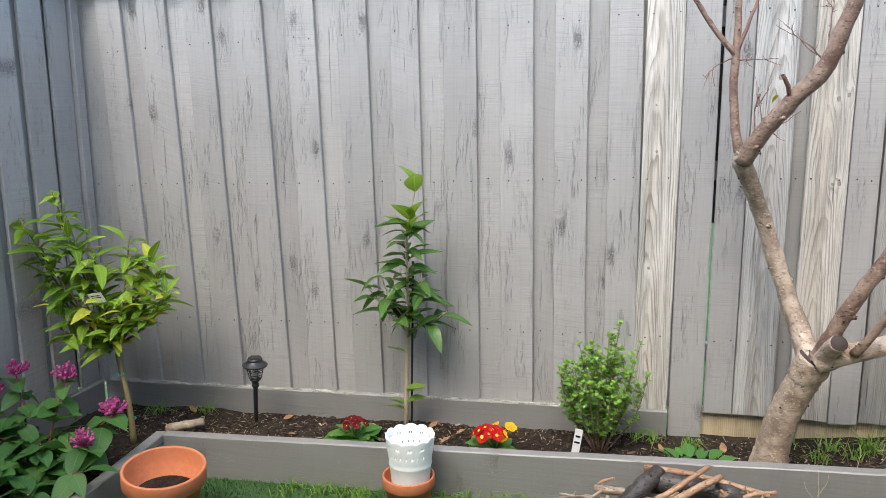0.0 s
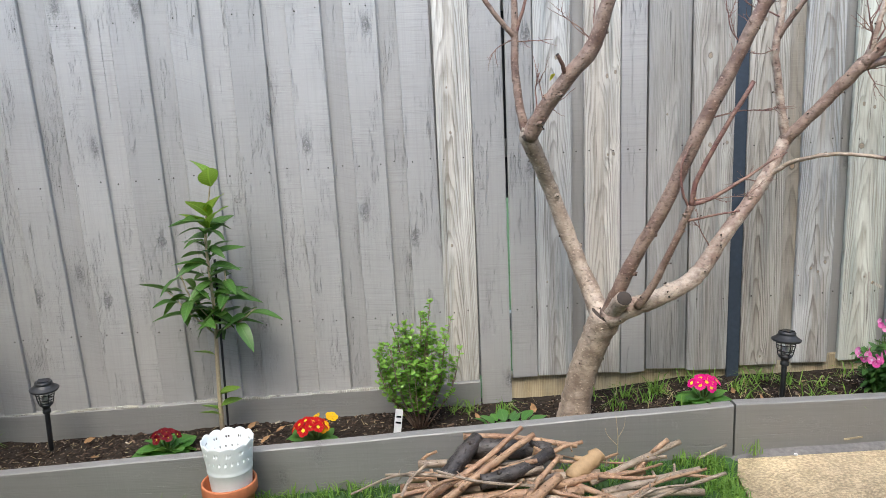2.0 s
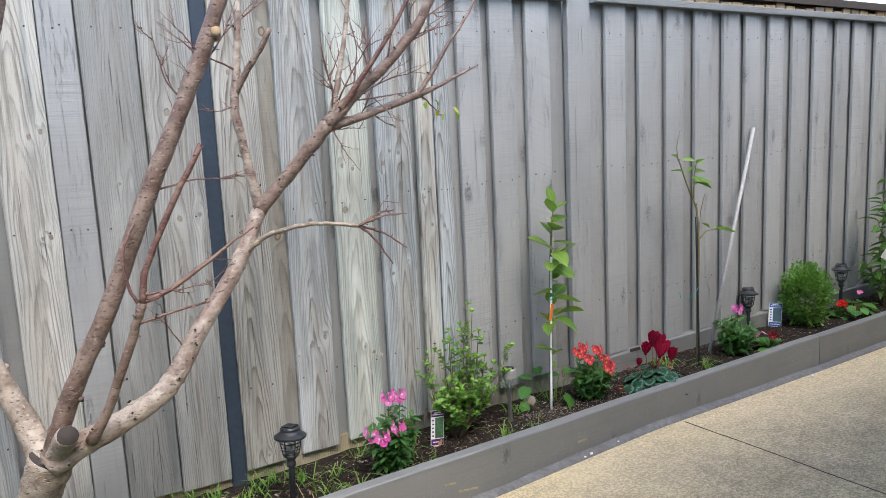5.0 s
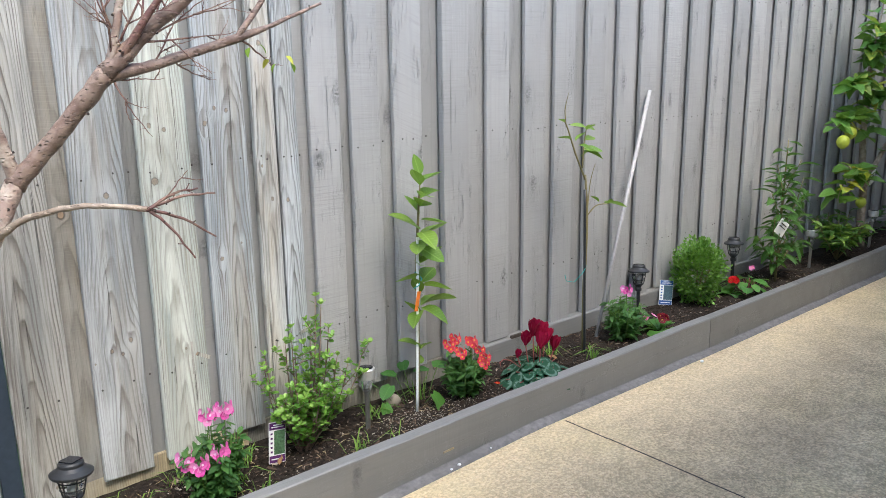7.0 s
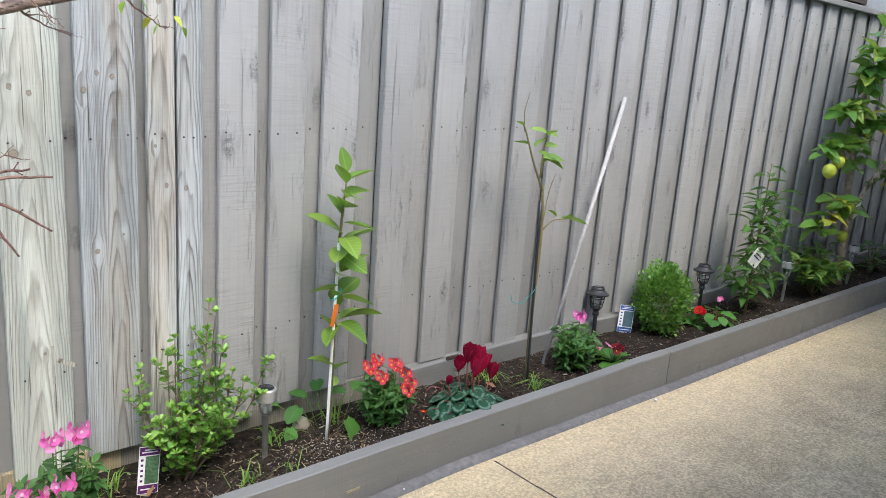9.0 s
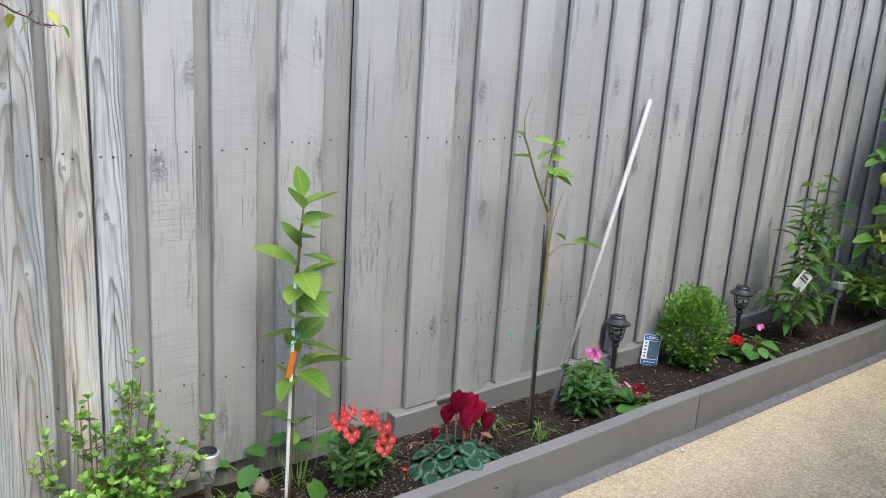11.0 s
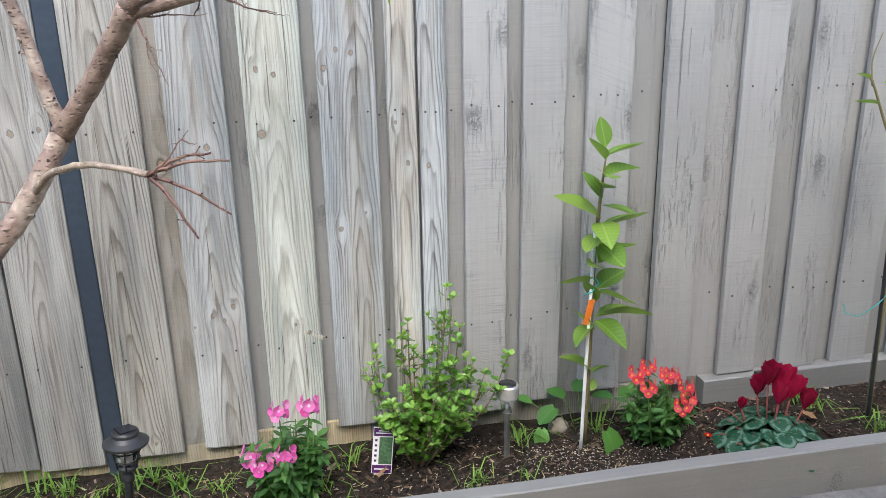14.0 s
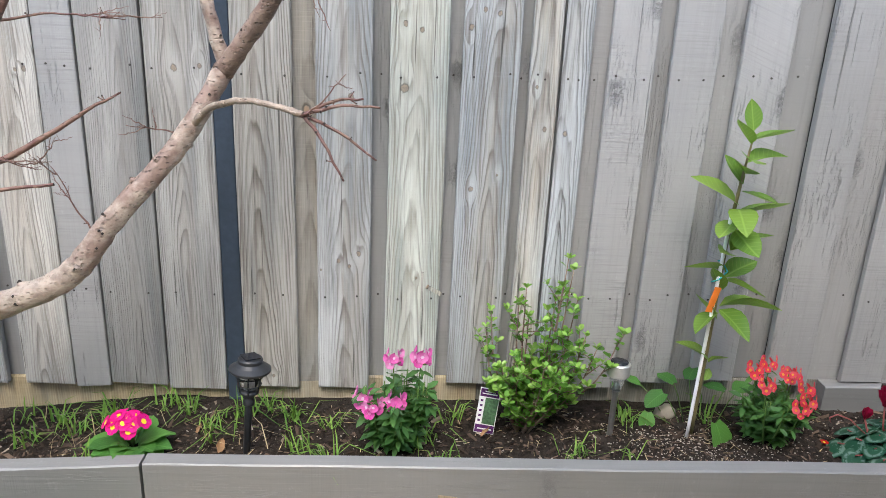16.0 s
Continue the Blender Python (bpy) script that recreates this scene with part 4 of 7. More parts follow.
# dark block on the plinth edge, coloured as the shade inside a gap
a = Acc()
a.box((3.34, FENCE_Y - 0.021, between(FOOT, 3.34) + 0.004), (0.065, 0.01, 0.014))
part("board_gap", a, CUT_DARK, fence, "dark block painted as the shaded gap above the plinth board", False)
for x, z, w, h, r in ((1.905, 0.53, 0.05, 0.012, 0.5), (1.87, 0.53, 0.006, 0.11, 0.0), (2.285, 0.53, 0.05, 0.014, -0.35)):
    a = Acc()
    a.box((0, 0, 0), (w, 0.003, h), Matrix.Rotation(r, 3, "Y"))
    part("split", a, PALE_TAN, fence, "torn bare timber at a split", False, at=(x, FENCE_Y - 0.0022, z))

# splintered wood along the top of the plinth board
spl = Acc()
for i in range(120):
    x = RNG.uniform(-2.1, -0.1)
    w = RNG.uniform(0.02, 0.09)
    z = between(FOOT, x)
    spl.box((x, FENCE_Y - RNG.uniform(0.003, 0.021), z + RNG.uniform(-0.002, 0.002)), (w, 0.006, RNG.uniform(0.003, 0.009)), Matrix.Rotation(RNG.uniform(-0.06, 0.06), 3, "Y"))
part("splinters", spl, PALE_TAN, fence, "pale splintered timber edge", False)

side = thing("fence_west", "grey stained timber paling fence at the corner", "fence", kind="structure")
for i in range(23):
    y = 2.945 - i * 0.172
    z0 = 0.09 - 0.008 * i / 4
    board("paling", y - 0.132, y, z0, 1.932, -2.468, 0.016, PAINT, side, along="y")
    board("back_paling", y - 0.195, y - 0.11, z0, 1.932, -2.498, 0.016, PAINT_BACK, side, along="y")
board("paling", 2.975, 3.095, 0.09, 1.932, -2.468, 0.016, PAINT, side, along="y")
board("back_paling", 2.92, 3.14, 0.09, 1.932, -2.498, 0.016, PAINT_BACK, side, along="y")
board("corner_strip", 3.098, 3.146, 0.08, 1.92, -2.446, 0.04, PAINT, side, along="y")
a = Acc()
a.box((-2.47, 0.9, 0.0), (0.045, 4.4, 0.17))
part("plinth_board", a, SLEEPER, side, smooth=False, bevel=0.003)
a = Acc()
a.box((-2.48, 0.9, 1.945), (0.085, 4.5, 0.034))
part("fence_cap", a, SLEEPER, side, smooth=False, bevel=0.003)
# unseen end wall, made tall to keep eastern sky off the far palings
a = Acc()
a.box((8.3, -0.5, 1.5), (0.2, 8.6, 3.6))
tagged(new("wall_east", a.mesh("wall_east", RENDER_WALL, False)), "unseen wall closing the far end, raised to block eastern sky", "wall", "", "structure")
# unseen closing wall, set near so that it blocks low sky from the fence
a = Acc()
a.box((3.1, -1.8, 1.2), (11.6, 0.2, 3.3))
tagged(new("wall_south", a.mesh("wall_south", RENDER_WALL, False)), "unseen wall behind the camera, closing the garden and blocking low sky", "wall", "", "structure")
# overhead slabs out of view, added to shade the lower fence and far end
a = Acc()
a.box((3.1, -0.95, 2.74), (11.6, 1.7, 0.16))
a.box((5.35, 0.57, 2.40), (7.1, 1.34, 0.16))
a.box((7.4, 1.82, 2.40), (3.0, 1.16, 0.16))
tagged(new("house_eave", a.mesh("house_eave", RENDER_WALL, False)), "unseen slabs overhead, added to shade the lower fence and far end", "eave", "", "structure")
# upright strips behind the cap, taken for a tiled roof gable, built as boards
yard = thing("neighbour_screen", "upright brown boards above the fence cap, standing in for a tiled gable", "fence", kind="structure")
for i in range(54):
    x = 3.3 + i * 0.118
    board("screen_board", x, x + RNG.uniform(0.095, 0.11), 0.0, 2.13 + RNG.uniform(-0.015, 0.02), FENCE_Y + 0.62, 0.02, FAR_WOOD, yard)
a = Acc()
a.box((6.5, FENCE_Y + 0.72, 2.17), (6.6, 0.25, 0.05))
a.box((6.5, FENCE_Y + 0.66, 1.2), (6.4, 0.03, 1.9))
part("screen_cap", a, CUT_DARK, yard, "dark band above the boards and dark panel behind them", False)

# ---- sleepers of the bed ----
bed = thing("bed_edging", "grey stained timber sleepers edging the raised bed", "garden edging", kind="structure")


def sleeper(p, q, low, label=""):
    """A sleeper from p to q along its outer top edge, low metres deep, 50 mm thick, slightly worn."""
    a = Acc()
    p, q = Vector(p), Vector(q)
    d = q - p
    inw = Vector((-d.y, d.x, 0)).normalized() * 0.05
    n = max(2, int(d.length / 0.15))
    vs = []
    for i in range(n + 1):
        c = p + d * i / n
        w = Vector((0, 0.003 * noise.noise((c.x * 2, c.y * 2, 7)), 0.003 * noise.noise((c.x * 3, c.y * 3, 9))))
        c = c + w
        e = inw.normalized() * 0.004
        vs += [c - Vector((0, 0, low)), c - Vector((0, 0, 0.004)), c + e, c + inw - e, c + inw - Vector((0, 0, 0.004)), c + inw - Vector((0, 0, low))]
    fs = [(i * 6 + k, (i + 1) * 6 + k, (i + 1) * 6 + (k + 1) % 6, i * 6 + (k + 1) % 6) for i in range(n) for k in range(6)]
    fs += [tuple(range(6)), tuple(n * 6 + k for k in reversed(range(6)))]
    a.add(vs, fs)
    return part("sleeper", a, SLEEPER, bed, label, False)


sleeper((-1.875, BED_Y, 0.02), (1.166, BED_Y, 0.200), 0.22)
sleeper((1.174, BED_Y, 0.204), (4.302, BED_Y, 0.226), 0.24)
sleeper((4.308, BED_Y, 0.224), (7.4, BED_Y, 0.24), 0.24)
sleeper((7.406, BED_Y, 0.24), (8.68, BED_Y, 0.24), 0.24)
sleeper((-1.62, -0.9, -0.02), (-1.868, BED_Y + 0.03, 0.022), 0.24)
dent = Acc()
for x, z, w in ((1.95, 0.12, 0.05), (2.03, 0.075, 0.09), (1.62, 0.05, 0.07), (2.6, 0.11, 0.05)):
    dent.box((x, BED_Y - 0.0005, z), (w, 0.003, 0.007), Matrix.Rotation(RNG.uniform(-0.15, 0.15), 3, "Y"))
part("chips", dent, RAW, bed, "bare chipped spots in the paint", False)

# ---- the bare tree ----
tree = thing("bare_tree", "leafless pruned fruit tree with pale peeling bark and forked limbs", "tree", (0.6, 2.9, 0.06))
ORG = Vector((0.6, 2.9, 0.06))


def limb(name, pts, radii, material, sub=5, seg=12, knots=0, label="", cap=None, rough=0.05):
    a = Acc()
    pp, rr = smooth_path([Vector(p) - ORG for p in pts], radii, sub, 0.0015)
    rr = [r * (1 + 0.07 * noise.noise((i * 0.9, radii[0] * 50, 2))) for i, r in enumerate(rr)]
    a.tube(pp, rr, seg, rough=rough, cap_slot=1)
    for q in range(knots):
        i = RNG.randrange(1, len(pp) - 1)
        d = Vector((RNG.uniform(-1, 1), RNG.uniform(-1, 0.2), RNG.uniform(-0.4, 0.8))).normalized()
        r = rr[i]
        c, w = pp[i] + d * r * 0.88, min(RNG.uniform(0.24, 0.44), 0.011 / r)
        if q % 2 or r < 0.006:
            # short fruiting spur with a bud
            e = c + (d + Vector((0, 0, RNG.uniform(0, 0.5)))).normalized() * RNG.uniform(0.006, 0.016)
            a.tube([c, e], [min(0.0035, r * 0.5), min(0.0024, r * 0.4)], 5)
            a.blob(e, (min(0.0034, r * 0.6),) * 3, 5, 4, 0.25, 1, RNG)
        else:
            # scabby pruning scar
            a.blob(c, (r * w * 1.25, r * w * 1.25, r * w), 8, 5, 0.22, 0, RNG)
            a.blob(c + d * r * w * 0.75, (r * w * 0.55, r * w * 0.55, r * w * 0.45), 7, 4, 0.35, 1, RNG)
    return part(name, a, [material, cap or CUT_DARK], tree, label)


limb("trunk", [(0.585, 2.905, 0.02), (0.592, 2.90, 0.09), (0.607, 2.895, 0.2), (0.635, 2.875, 0.33), (0.672, 2.845, 0.45), (0.705, 2.815, 0.545)], [0.086, 0.068, 0.058, 0.056, 0.055, 0.059], BARK, 9, 20, 8, rough=0.035)
limb("limb", [(0.70, 2.83, 0.52), (0.672, 2.90, 0.60), (0.61, 2.96, 0.77), (0.535, 2.975, 0.985), (0.478, 2.92, 1.12), (0.432, 2.86, 1.215), (0.435, 2.845, 1.25)], [0.046, 0.037, 0.032, 0.029, 0.031, 0.033, 0.026], BARK, 6, 12, 14)
limb("branch", [(0.432, 2.86, 1.21), (0.405, 2.87, 1.32), (0.392, 2.885, 1.46), (0.394, 2.89, 1.58), (0.392, 2.885, 1.77), (0.39, 2.88, 1.98)], [0.02, 0.0155, 0.0145, 0.0135, 0.010, 0.007], BARK_RED, 5, 9, 5)
limb("branch", [(0.394, 2.89, 1.575), (0.345, 2.875, 1.63), (0.29, 2.86, 1.70), (0.24, 2.85, 1.78), (0.19, 2.84, 1.9)], [0.0105, 0.0095, 0.009, 0.0085, 0.006], BARK_RED, 4, 8, 2)
limb("branch", [(0.395, 2.885, 1.58), (0.43, 2.88, 1.69), (0.455, 2.88, 1.77), (0.48, 2.88, 1.92)], [0.007, 0.0055, 0.005, 0.003], TWIG, 4, 7)
limb("branch", [(0.432, 2.85, 1.22), (0.475, 2.80, 1.31), (0.555, 2.75, 1.42), (0.635, 2.715, 1.515), (0.668, 2.69, 1.61), (0.705, 2.66, 1.74), (0.76, 2.62, 1.95)], [0.032, 0.028, 0.0265, 0.028, 0.024, 0.022, 0.017], BARK_RED, 5, 11, 9)
limb("limb", [(0.705, 2.80, 0.54), (0.735, 2.745, 0.66), (0.785, 2.71, 0.79), (0.875, 2.675, 0.97), (0.99, 2.64, 1.25), (1.085, 2.605, 1.46), (1.179, 2.57, 1.684), (1.24, 2.55, 1.86), (1.29, 2.53, 2.05)], [0.033, 0.027, 0.0245, 0.0235, 0.0235, 0.022, 0.0215, 0.019, 0.017], BARK_RED, 6, 12, 14)
limb("limb", [(0.70, 2.79, 0.54), (0.78, 2.765, 0.585), (0.90, 2.77, 0.625), (1.00, 2.785, 0.67), (1.06, 2.80, 0.722), (1.13, 2.82, 0.82), (1.264, 2.864, 0.973), (1.33, 2.885, 1.07), (1.392, 2.91, 1.178)], [0.042, 0.036, 0.032, 0.031, 0.031, 0.0275, 0.025, 0.024, 0.0235], BARK_PALE, 6, 14, 26)
limb("branch", [(1.385, 2.908, 1.165), (1.45, 2.87, 1.245), (1.52, 2.825, 1.335), (1.59, 2.775, 1.43)], [0.0255, 0.0215, 0.021, 0.0235], BARK_RED, 6, 11, 5)
limb("branch", [(1.585, 2.778, 1.425), (1.68, 2.75, 1.52), (1.78, 2.72, 1.61), (1.881, 2.70, 1.72), (1.927, 2.68, 1.807), (2.0, 2.66, 1.98)], [0.024, 0.018, 0.0165, 0.017, 0.014, 0.010], BARK_RED, 5, 9, 6)
limb("branch", [(1.59, 2.777, 1.42), (1.70, 2.78, 1.445), (1.82, 2.785, 1.48), (1.937, 2.792, 1.515), (2.04, 2.81, 1.55), (2.231, 2.85, 1.621)], [0.018, 0.013, 0.012, 0.0125, 0.007, 0.004], BARK_RED, 5, 8, 5)
limb("branch", [(1.93, 2.79, 1.512), (2.0, 2.79, 1.60), (2.08, 2.795, 1.70), (2.167, 2.80, 1.80), (2.24, 2.80, 1.93)], [0.009, 0.0075, 0.006, 0.005, 0.003], BARK_RED, 4, 7, 2)
limb("branch", [(1.595, 2.775, 1.43), (1.612, 2.76, 1.52), (1.637, 2.75, 1.634), (1.67, 2.75, 1.80), (1.69, 2.75, 1.95)], [0.014, 0.0095, 0.008, 0.0065, 0.005], BARK_PALE, 4, 8, 3)
limb("branch", [(1.605, 2.77, 1.44), (1.69, 2.70, 1.58), (1.76, 2.65, 1.70), (1.83, 2.6, 1.84)], [0.011, 0.008, 0.007, 0.005], TWIG, 4, 7, 3)
limb("branch", [(1.39, 2.908, 1.17), (1.365, 2.90, 1.28), (1.35, 2.896, 1.37), (1.328, 2.885, 1.46), (1.329, 2.88, 1.53), (1.345, 2.87, 1.66), (1.356, 2.86, 1.808), (1.37, 2.85, 1.98)], [0.018, 0.015, 0.0145, 0.0145, 0.014, 0.011, 0.010, 0.008], BARK_PALE, 5, 10, 9)
limb("branch", [(1.33, 2.88, 1.53), (1.365, 2.85, 1.60), (1.40, 2.82, 1.66), (1.429, 2.80, 1.719)], [0.011, 0.0095, 0.009, 0.0085], BARK_RED, 4, 8, 2)
limb("branch", [(1.318, 2.87, 1.04), (1.37, 2.82, 1.09), (1.46, 2.74, 1.122), (1.54, 2.685, 1.122), (1.607, 2.645, 1.112)], [0.010, 0.0085, 0.0075, 0.0065, 0.0075], BARK, 5, 8, 1)
for q in ((1.759, 2.62, 1.028), (1.765, 2.62, 1.136), (1.694, 2.60, 0.987), (1.73, 2.64, 1.15)):
    k = Vector((1.607, 2.645, 1.112))
    mid = (k + Vector(q)) / 2 + Vector((0, -0.005, 0.012))
    limb("twig", [k, mid, q], [0.0045, 0.0035, 0.0022], TWIG, 4, 6, 3)
limb("branch", [(0.80, 2.73, 0.60), (0.84, 2.69, 0.68), (0.885, 2.65, 0.80), (0.925, 2.615, 0.92), (0.945, 2.60, 0.985)], [0.017, 0.0135, 0.0125, 0.0125, 0.0125], BARK_RED, 5, 9, 8)
limb("branch", [(0.945, 2.60, 0.98), (0.965, 2.595, 1.08), (1.03, 2.57, 1.22), (1.12, 2.55, 1.385)], [0.0095, 0.0085, 0.0085, 0.008], TWIG, 5, 8, 2, cap=CUT)
limb("branch", [(0.945, 2.60, 0.985), (1.02, 2.60, 1.01), (1.11, 2.60, 1.06), (1.193, 2.60, 1.113), (1.26, 2.60, 1.15)], [0.0085, 0.007, 0.006, 0.004, 0.002], TWIG, 4, 7, 3)
limb("branch", [(0.935, 2.605, 0.93), (1.01, 2.60, 0.945), (1.109, 2.60, 0.960)], [0.005, 0.0045, 0.0035], TWIG, 4, 6, 2)
limb("branch", [(0.94, 2.602, 0.975), (0.915, 2.60, 1.03), (0.912, 2.605, 1.12), (0.95, 2.62, 1.19)], [0.005, 0.0045, 0.004, 0.003], TWIG, 4, 6)
limb("cut_stub", [(0.712, 2.80, 0.555), (0.728, 2.745, 0.60), (0.737, 2.70, 0.635), (0.741, 2.682, 0.648)], [0.036, 0.031, 0.029, 0.0275], BARK, 4, 14, 0, "old sawn-off stub", CUT_DARK)
limb("cut_stub", [(1.19, 2.57, 1.66), (1.185, 2.545, 1.672)], [0.016, 0.013], BARK_RED, 2, 9, 0, "", CUT)
limb("cut_stub", [(0.55, 2.75, 1.42), (0.535, 2.71, 1.47), (0.515, 2.69, 1.50)], [0.008, 0.007, 0.006], TWIG, 3, 7)
TW = random.Random(21)


def spray(start, way, length, radius, depth=2):
    """A thin twig with side twigs and buds."""
    p, d = Vector(start), Vector(way).normalized()
    pts, rr = [p.copy()], [radius]
    n = 6
    for i in range(n):
        d = (d + Vector([TW.uniform(-0.22, 0.22) for _ in range(3)]) + Vector((0, 0, 0.03))).normalized()
        p = p + d * length / n
        p.y = min(p.y, FENCE_Y - 0.02)
        pts.append(p.copy())
        rr.append(radius * (1 - 0.75 * (i + 1) / n))
    limb("twig", pts, rr, TWIG, 2, 5, 3 if depth else 1)
    if depth:
        for _ in range(TW.randint(1, 3)):
            i = TW.randrange(1, n)
            spray(pts[i], d + Vector([TW.uniform(-0.9, 0.9) for _ in range(3)]), length * TW.uniform(0.35, 0.6), radius * 0.65, depth - 1)


for s, w, l in (((1.62, 2.76, 1.5), (0.5, -0.2, 0.6), 0.28), ((1.66, 2.75, 1.5), (0.8, 0.0, 0.5), 0.3), ((1.6, 2.77, 1.46), (-0.1, -0.3, 0.8), 0.22),
                ((1.7, 2.74, 1.54), (0.3, 0.1, 0.9), 0.25), ((1.78, 2.72, 1.61), (0.1, -0.3, 0.7), 0.25), ((1.85, 2.7, 1.68), (0.8, 0.1, 0.2), 0.25),
                ((1.9, 2.69, 1.75), (0.9, 0.1, 0.3), 0.28), ((1.94, 2.79, 1.51), (0.8, 0.1, -0.2), 0.22), ((1.75, 2.78, 1.46), (0.5, 0.1, -0.4), 0.15),
                ((1.6, 2.77, 1.41), (0.25, -0.3, -0.8), 0.16), ((1.58, 2.78, 1.42), (0.5, -0.2, -0.3), 0.16), ((1.65, 2.75, 1.5), (0.9, -0.1, 0.1), 0.28),
                ((1.355, 2.86, 1.75), (0.8, 0, 0.4), 0.3), ((1.34, 2.87, 1.6), (-0.6, -0.1, 0.3), 0.28), ((1.10, 2.6, 1.5), (-0.6, 0, 0.7), 0.2),
                ((1.0, 2.63, 1.27), (0.9, 0.1, 0.12), 0.26), ((1.12, 2.59, 1.56), (0.8, 0.1, 0.5), 0.3), ((1.15, 2.58, 1.6), (-0.4, -0.2, 0.5), 0.16),
                ((0.4, 2.88, 1.57), (-0.9, 0, -0.1), 0.13), ((0.4, 2.88, 1.56), (0.9, 0.1, 0.1), 0.13), ((0.45, 2.82, 1.27), (0.3, -0.1, 0.9), 0.24),
                ((0.46, 2.81, 1.29), (0.9, 0, 0.35), 0.18), ((0.64, 2.71, 1.53), (-0.5, -0.1, 0.6), 0.2), ((0.65, 2.70, 1.55), (-0.15, 0.1, 0.9), 0.24),
                ((0.48, 2.8, 1.31), (0.05, 0.05, 0.9), 0.16), ((0.72, 2.65, 1.75), (-0.5, 0, 0.5), 0.15), ((1.33, 2.88, 1.5), (-0.5, 0, -0.4), 0.12),
                ((1.62, 2.76, 1.49), (-0.3, 0.1, 0.9), 0.26), ((1.67, 2.75, 1.52), (0.1, 0.2, 0.9), 0.3), ((1.73, 2.73, 1.57), (-0.4, 0.1, 0.7), 0.2), ((1.82, 2.71, 1.65), (0.6, 0.2, 0.6), 0.24), ((1.87, 2.70, 1.71), (-0.2, 0.0, 0.9), 0.2), ((1.30, 2.88, 1.02), (-0.7, -0.3, 0.2), 0.14), ((1.70, 2.78, 1.445), (0.4, -0.2, 0.7), 0.2), ((1.06, 2.61, 1.42), (0.5, -0.2, 0.6), 0.18), ((1.09, 2.81, 0.78), (-0.5, -0.1, 0.9), 0.2), ((0.95, 2.6, 1.0), (0.8, 0, 0.3), 0.2), ((1.6, 2.64, 1.11), (0.6, -0.1, 0.3), 0.14)):
    spray(s, w, l, 0.0034 if l > 0.2 else 0.0028, 1 if l < 0.2 else 2)


# ---- leaves and plants ----
def leaf_mesh(name, width, fold=0.25, droop=0.25, material=None, tip=0.75, wave=0.0, rows=6, heart=False):
    """A leaf one unit long along +y, folded along its midrib and drooping to its tip."""
    a = Acc()
    vs, fs = [], []
    for i in range(rows + 1):
        t = i / rows
        w = width * (math.sin(math.pi * t ** tip) ** 0.8 if 0 < t < 1 else 0.02)
        if heart:
            w = width * (max(0.0, 1 - (t * 2 - 0.9) ** 2) ** 0.5 if t < 0.95 else 0.1)
        z = -droop * t * t + 0.02 * math.sin(t * 5)
        wv = wave * math.sin(i * 2.3)
        vs += [(-w, t - (0.1 * (1 - t) if heart and i == 0 else 0), z + fold * w + wv), (0, t, z), (w, t - (0.1 * (1 - t) if heart and i == 0 else 0), z + fold * w - wv)]
    for i in range(rows):
        fs += [(i * 3, i * 3 + 1, i * 3 + 4, i * 3 + 3), (i * 3 + 1, i * 3 + 2, i * 3 + 5, i * 3 + 4)]
    a.add(vs, fs)
    return a.mesh(name, material)


def aim(pos, way, size, roll=0.0, widen=1.0):
    """Pose for a leaf: its length along way, its face up as far as it can."""
    y = Vector(way).normalized()
    x = y.cross(Vector((0, 0, 1)))
    x = Vector((1, 0, 0)) if x.length < 1e-3 else x.normalized()
    z = x.cross(y)
    m = Matrix((x, y, z)).transposed().to_4x4()
    return Matrix.Translation(pos) @ m @ Matrix.Rotation(roll, 4, "Y") @ Matrix.Diagonal((size * widen, size, size, 1))


def leaf(parent, mesh, pos, way, size, roll=0.0, widen=1.0, name="leaf"):
    ob = new(name, mesh)
    ob.parent = parent
    ob.matrix_basis = aim(pos, way, size, roll, widen)
    return ob


def stems(parent, paths, material, seg=7, name="stem", label=""):
    a = Acc()
    for pts, radii in paths:
        pp, rr = smooth_path(pts, radii, 4)
        a.tube(pp, rr, seg)
    return part(name, a, material, parent, label)


L_LIME = [leaf_mesh("leaf", w, f, d, LEAF_LIME, t) for w, f, d, t in ((0.17, 0.5, 0.25, 0.8), (0.2, 0.35, 0.4, 0.8), (0.15, 0.6, 0.1, 0.75))]
L_YEL = leaf_mesh("leaf", 0.18, 0.4, 0.35, LEAF_YELLOW, 0.8)
L_DARK = [leaf_mesh("leaf", w, f, d, LEAF_DARK, t) for w, f, d, t in ((0.16, 0.5, 0.3, 0.8), (0.19, 0.35, 0.45, 0.8), (0.15, 0.7, 0.1, 0.85))]
L_MID = [leaf_mesh("leaf", w, f, d, LEAF_MID, t) for w, f, d, t in ((0.21, 0.5, -0.12, 0.85), (0.24, 0.4, 0.0, 0.85), (0.2, 0.7, 0.12, 0.8))]
L_LEM = [leaf_mesh("leaf", w, f, d, LEAF_LEMON, t, 0.03) for w, f, d, t in ((0.33, 0.35, 0.2, 0.85), (0.37, 0.25, 0.1, 0.9), (0.31, 0.5, 0.3, 0.85))]
L_FUC = [leaf_mesh("leaf", w, f, d, LEAF_FUCHSIA, t, 0.015) for w, f, d, t in ((0.31, 0.25, 0.3, 0.75), (0.34, 0.2, 0.5, 0.75), (0.28, 0.4, 0.15, 0.75))]
L_PRIM = [leaf_mesh("leaf", w, f, d, LEAF_PRIM, 1.15, 0.04) for w, f, d in ((0.38, 0.3, 0.3), (0.43, 0.2, 0.45))]
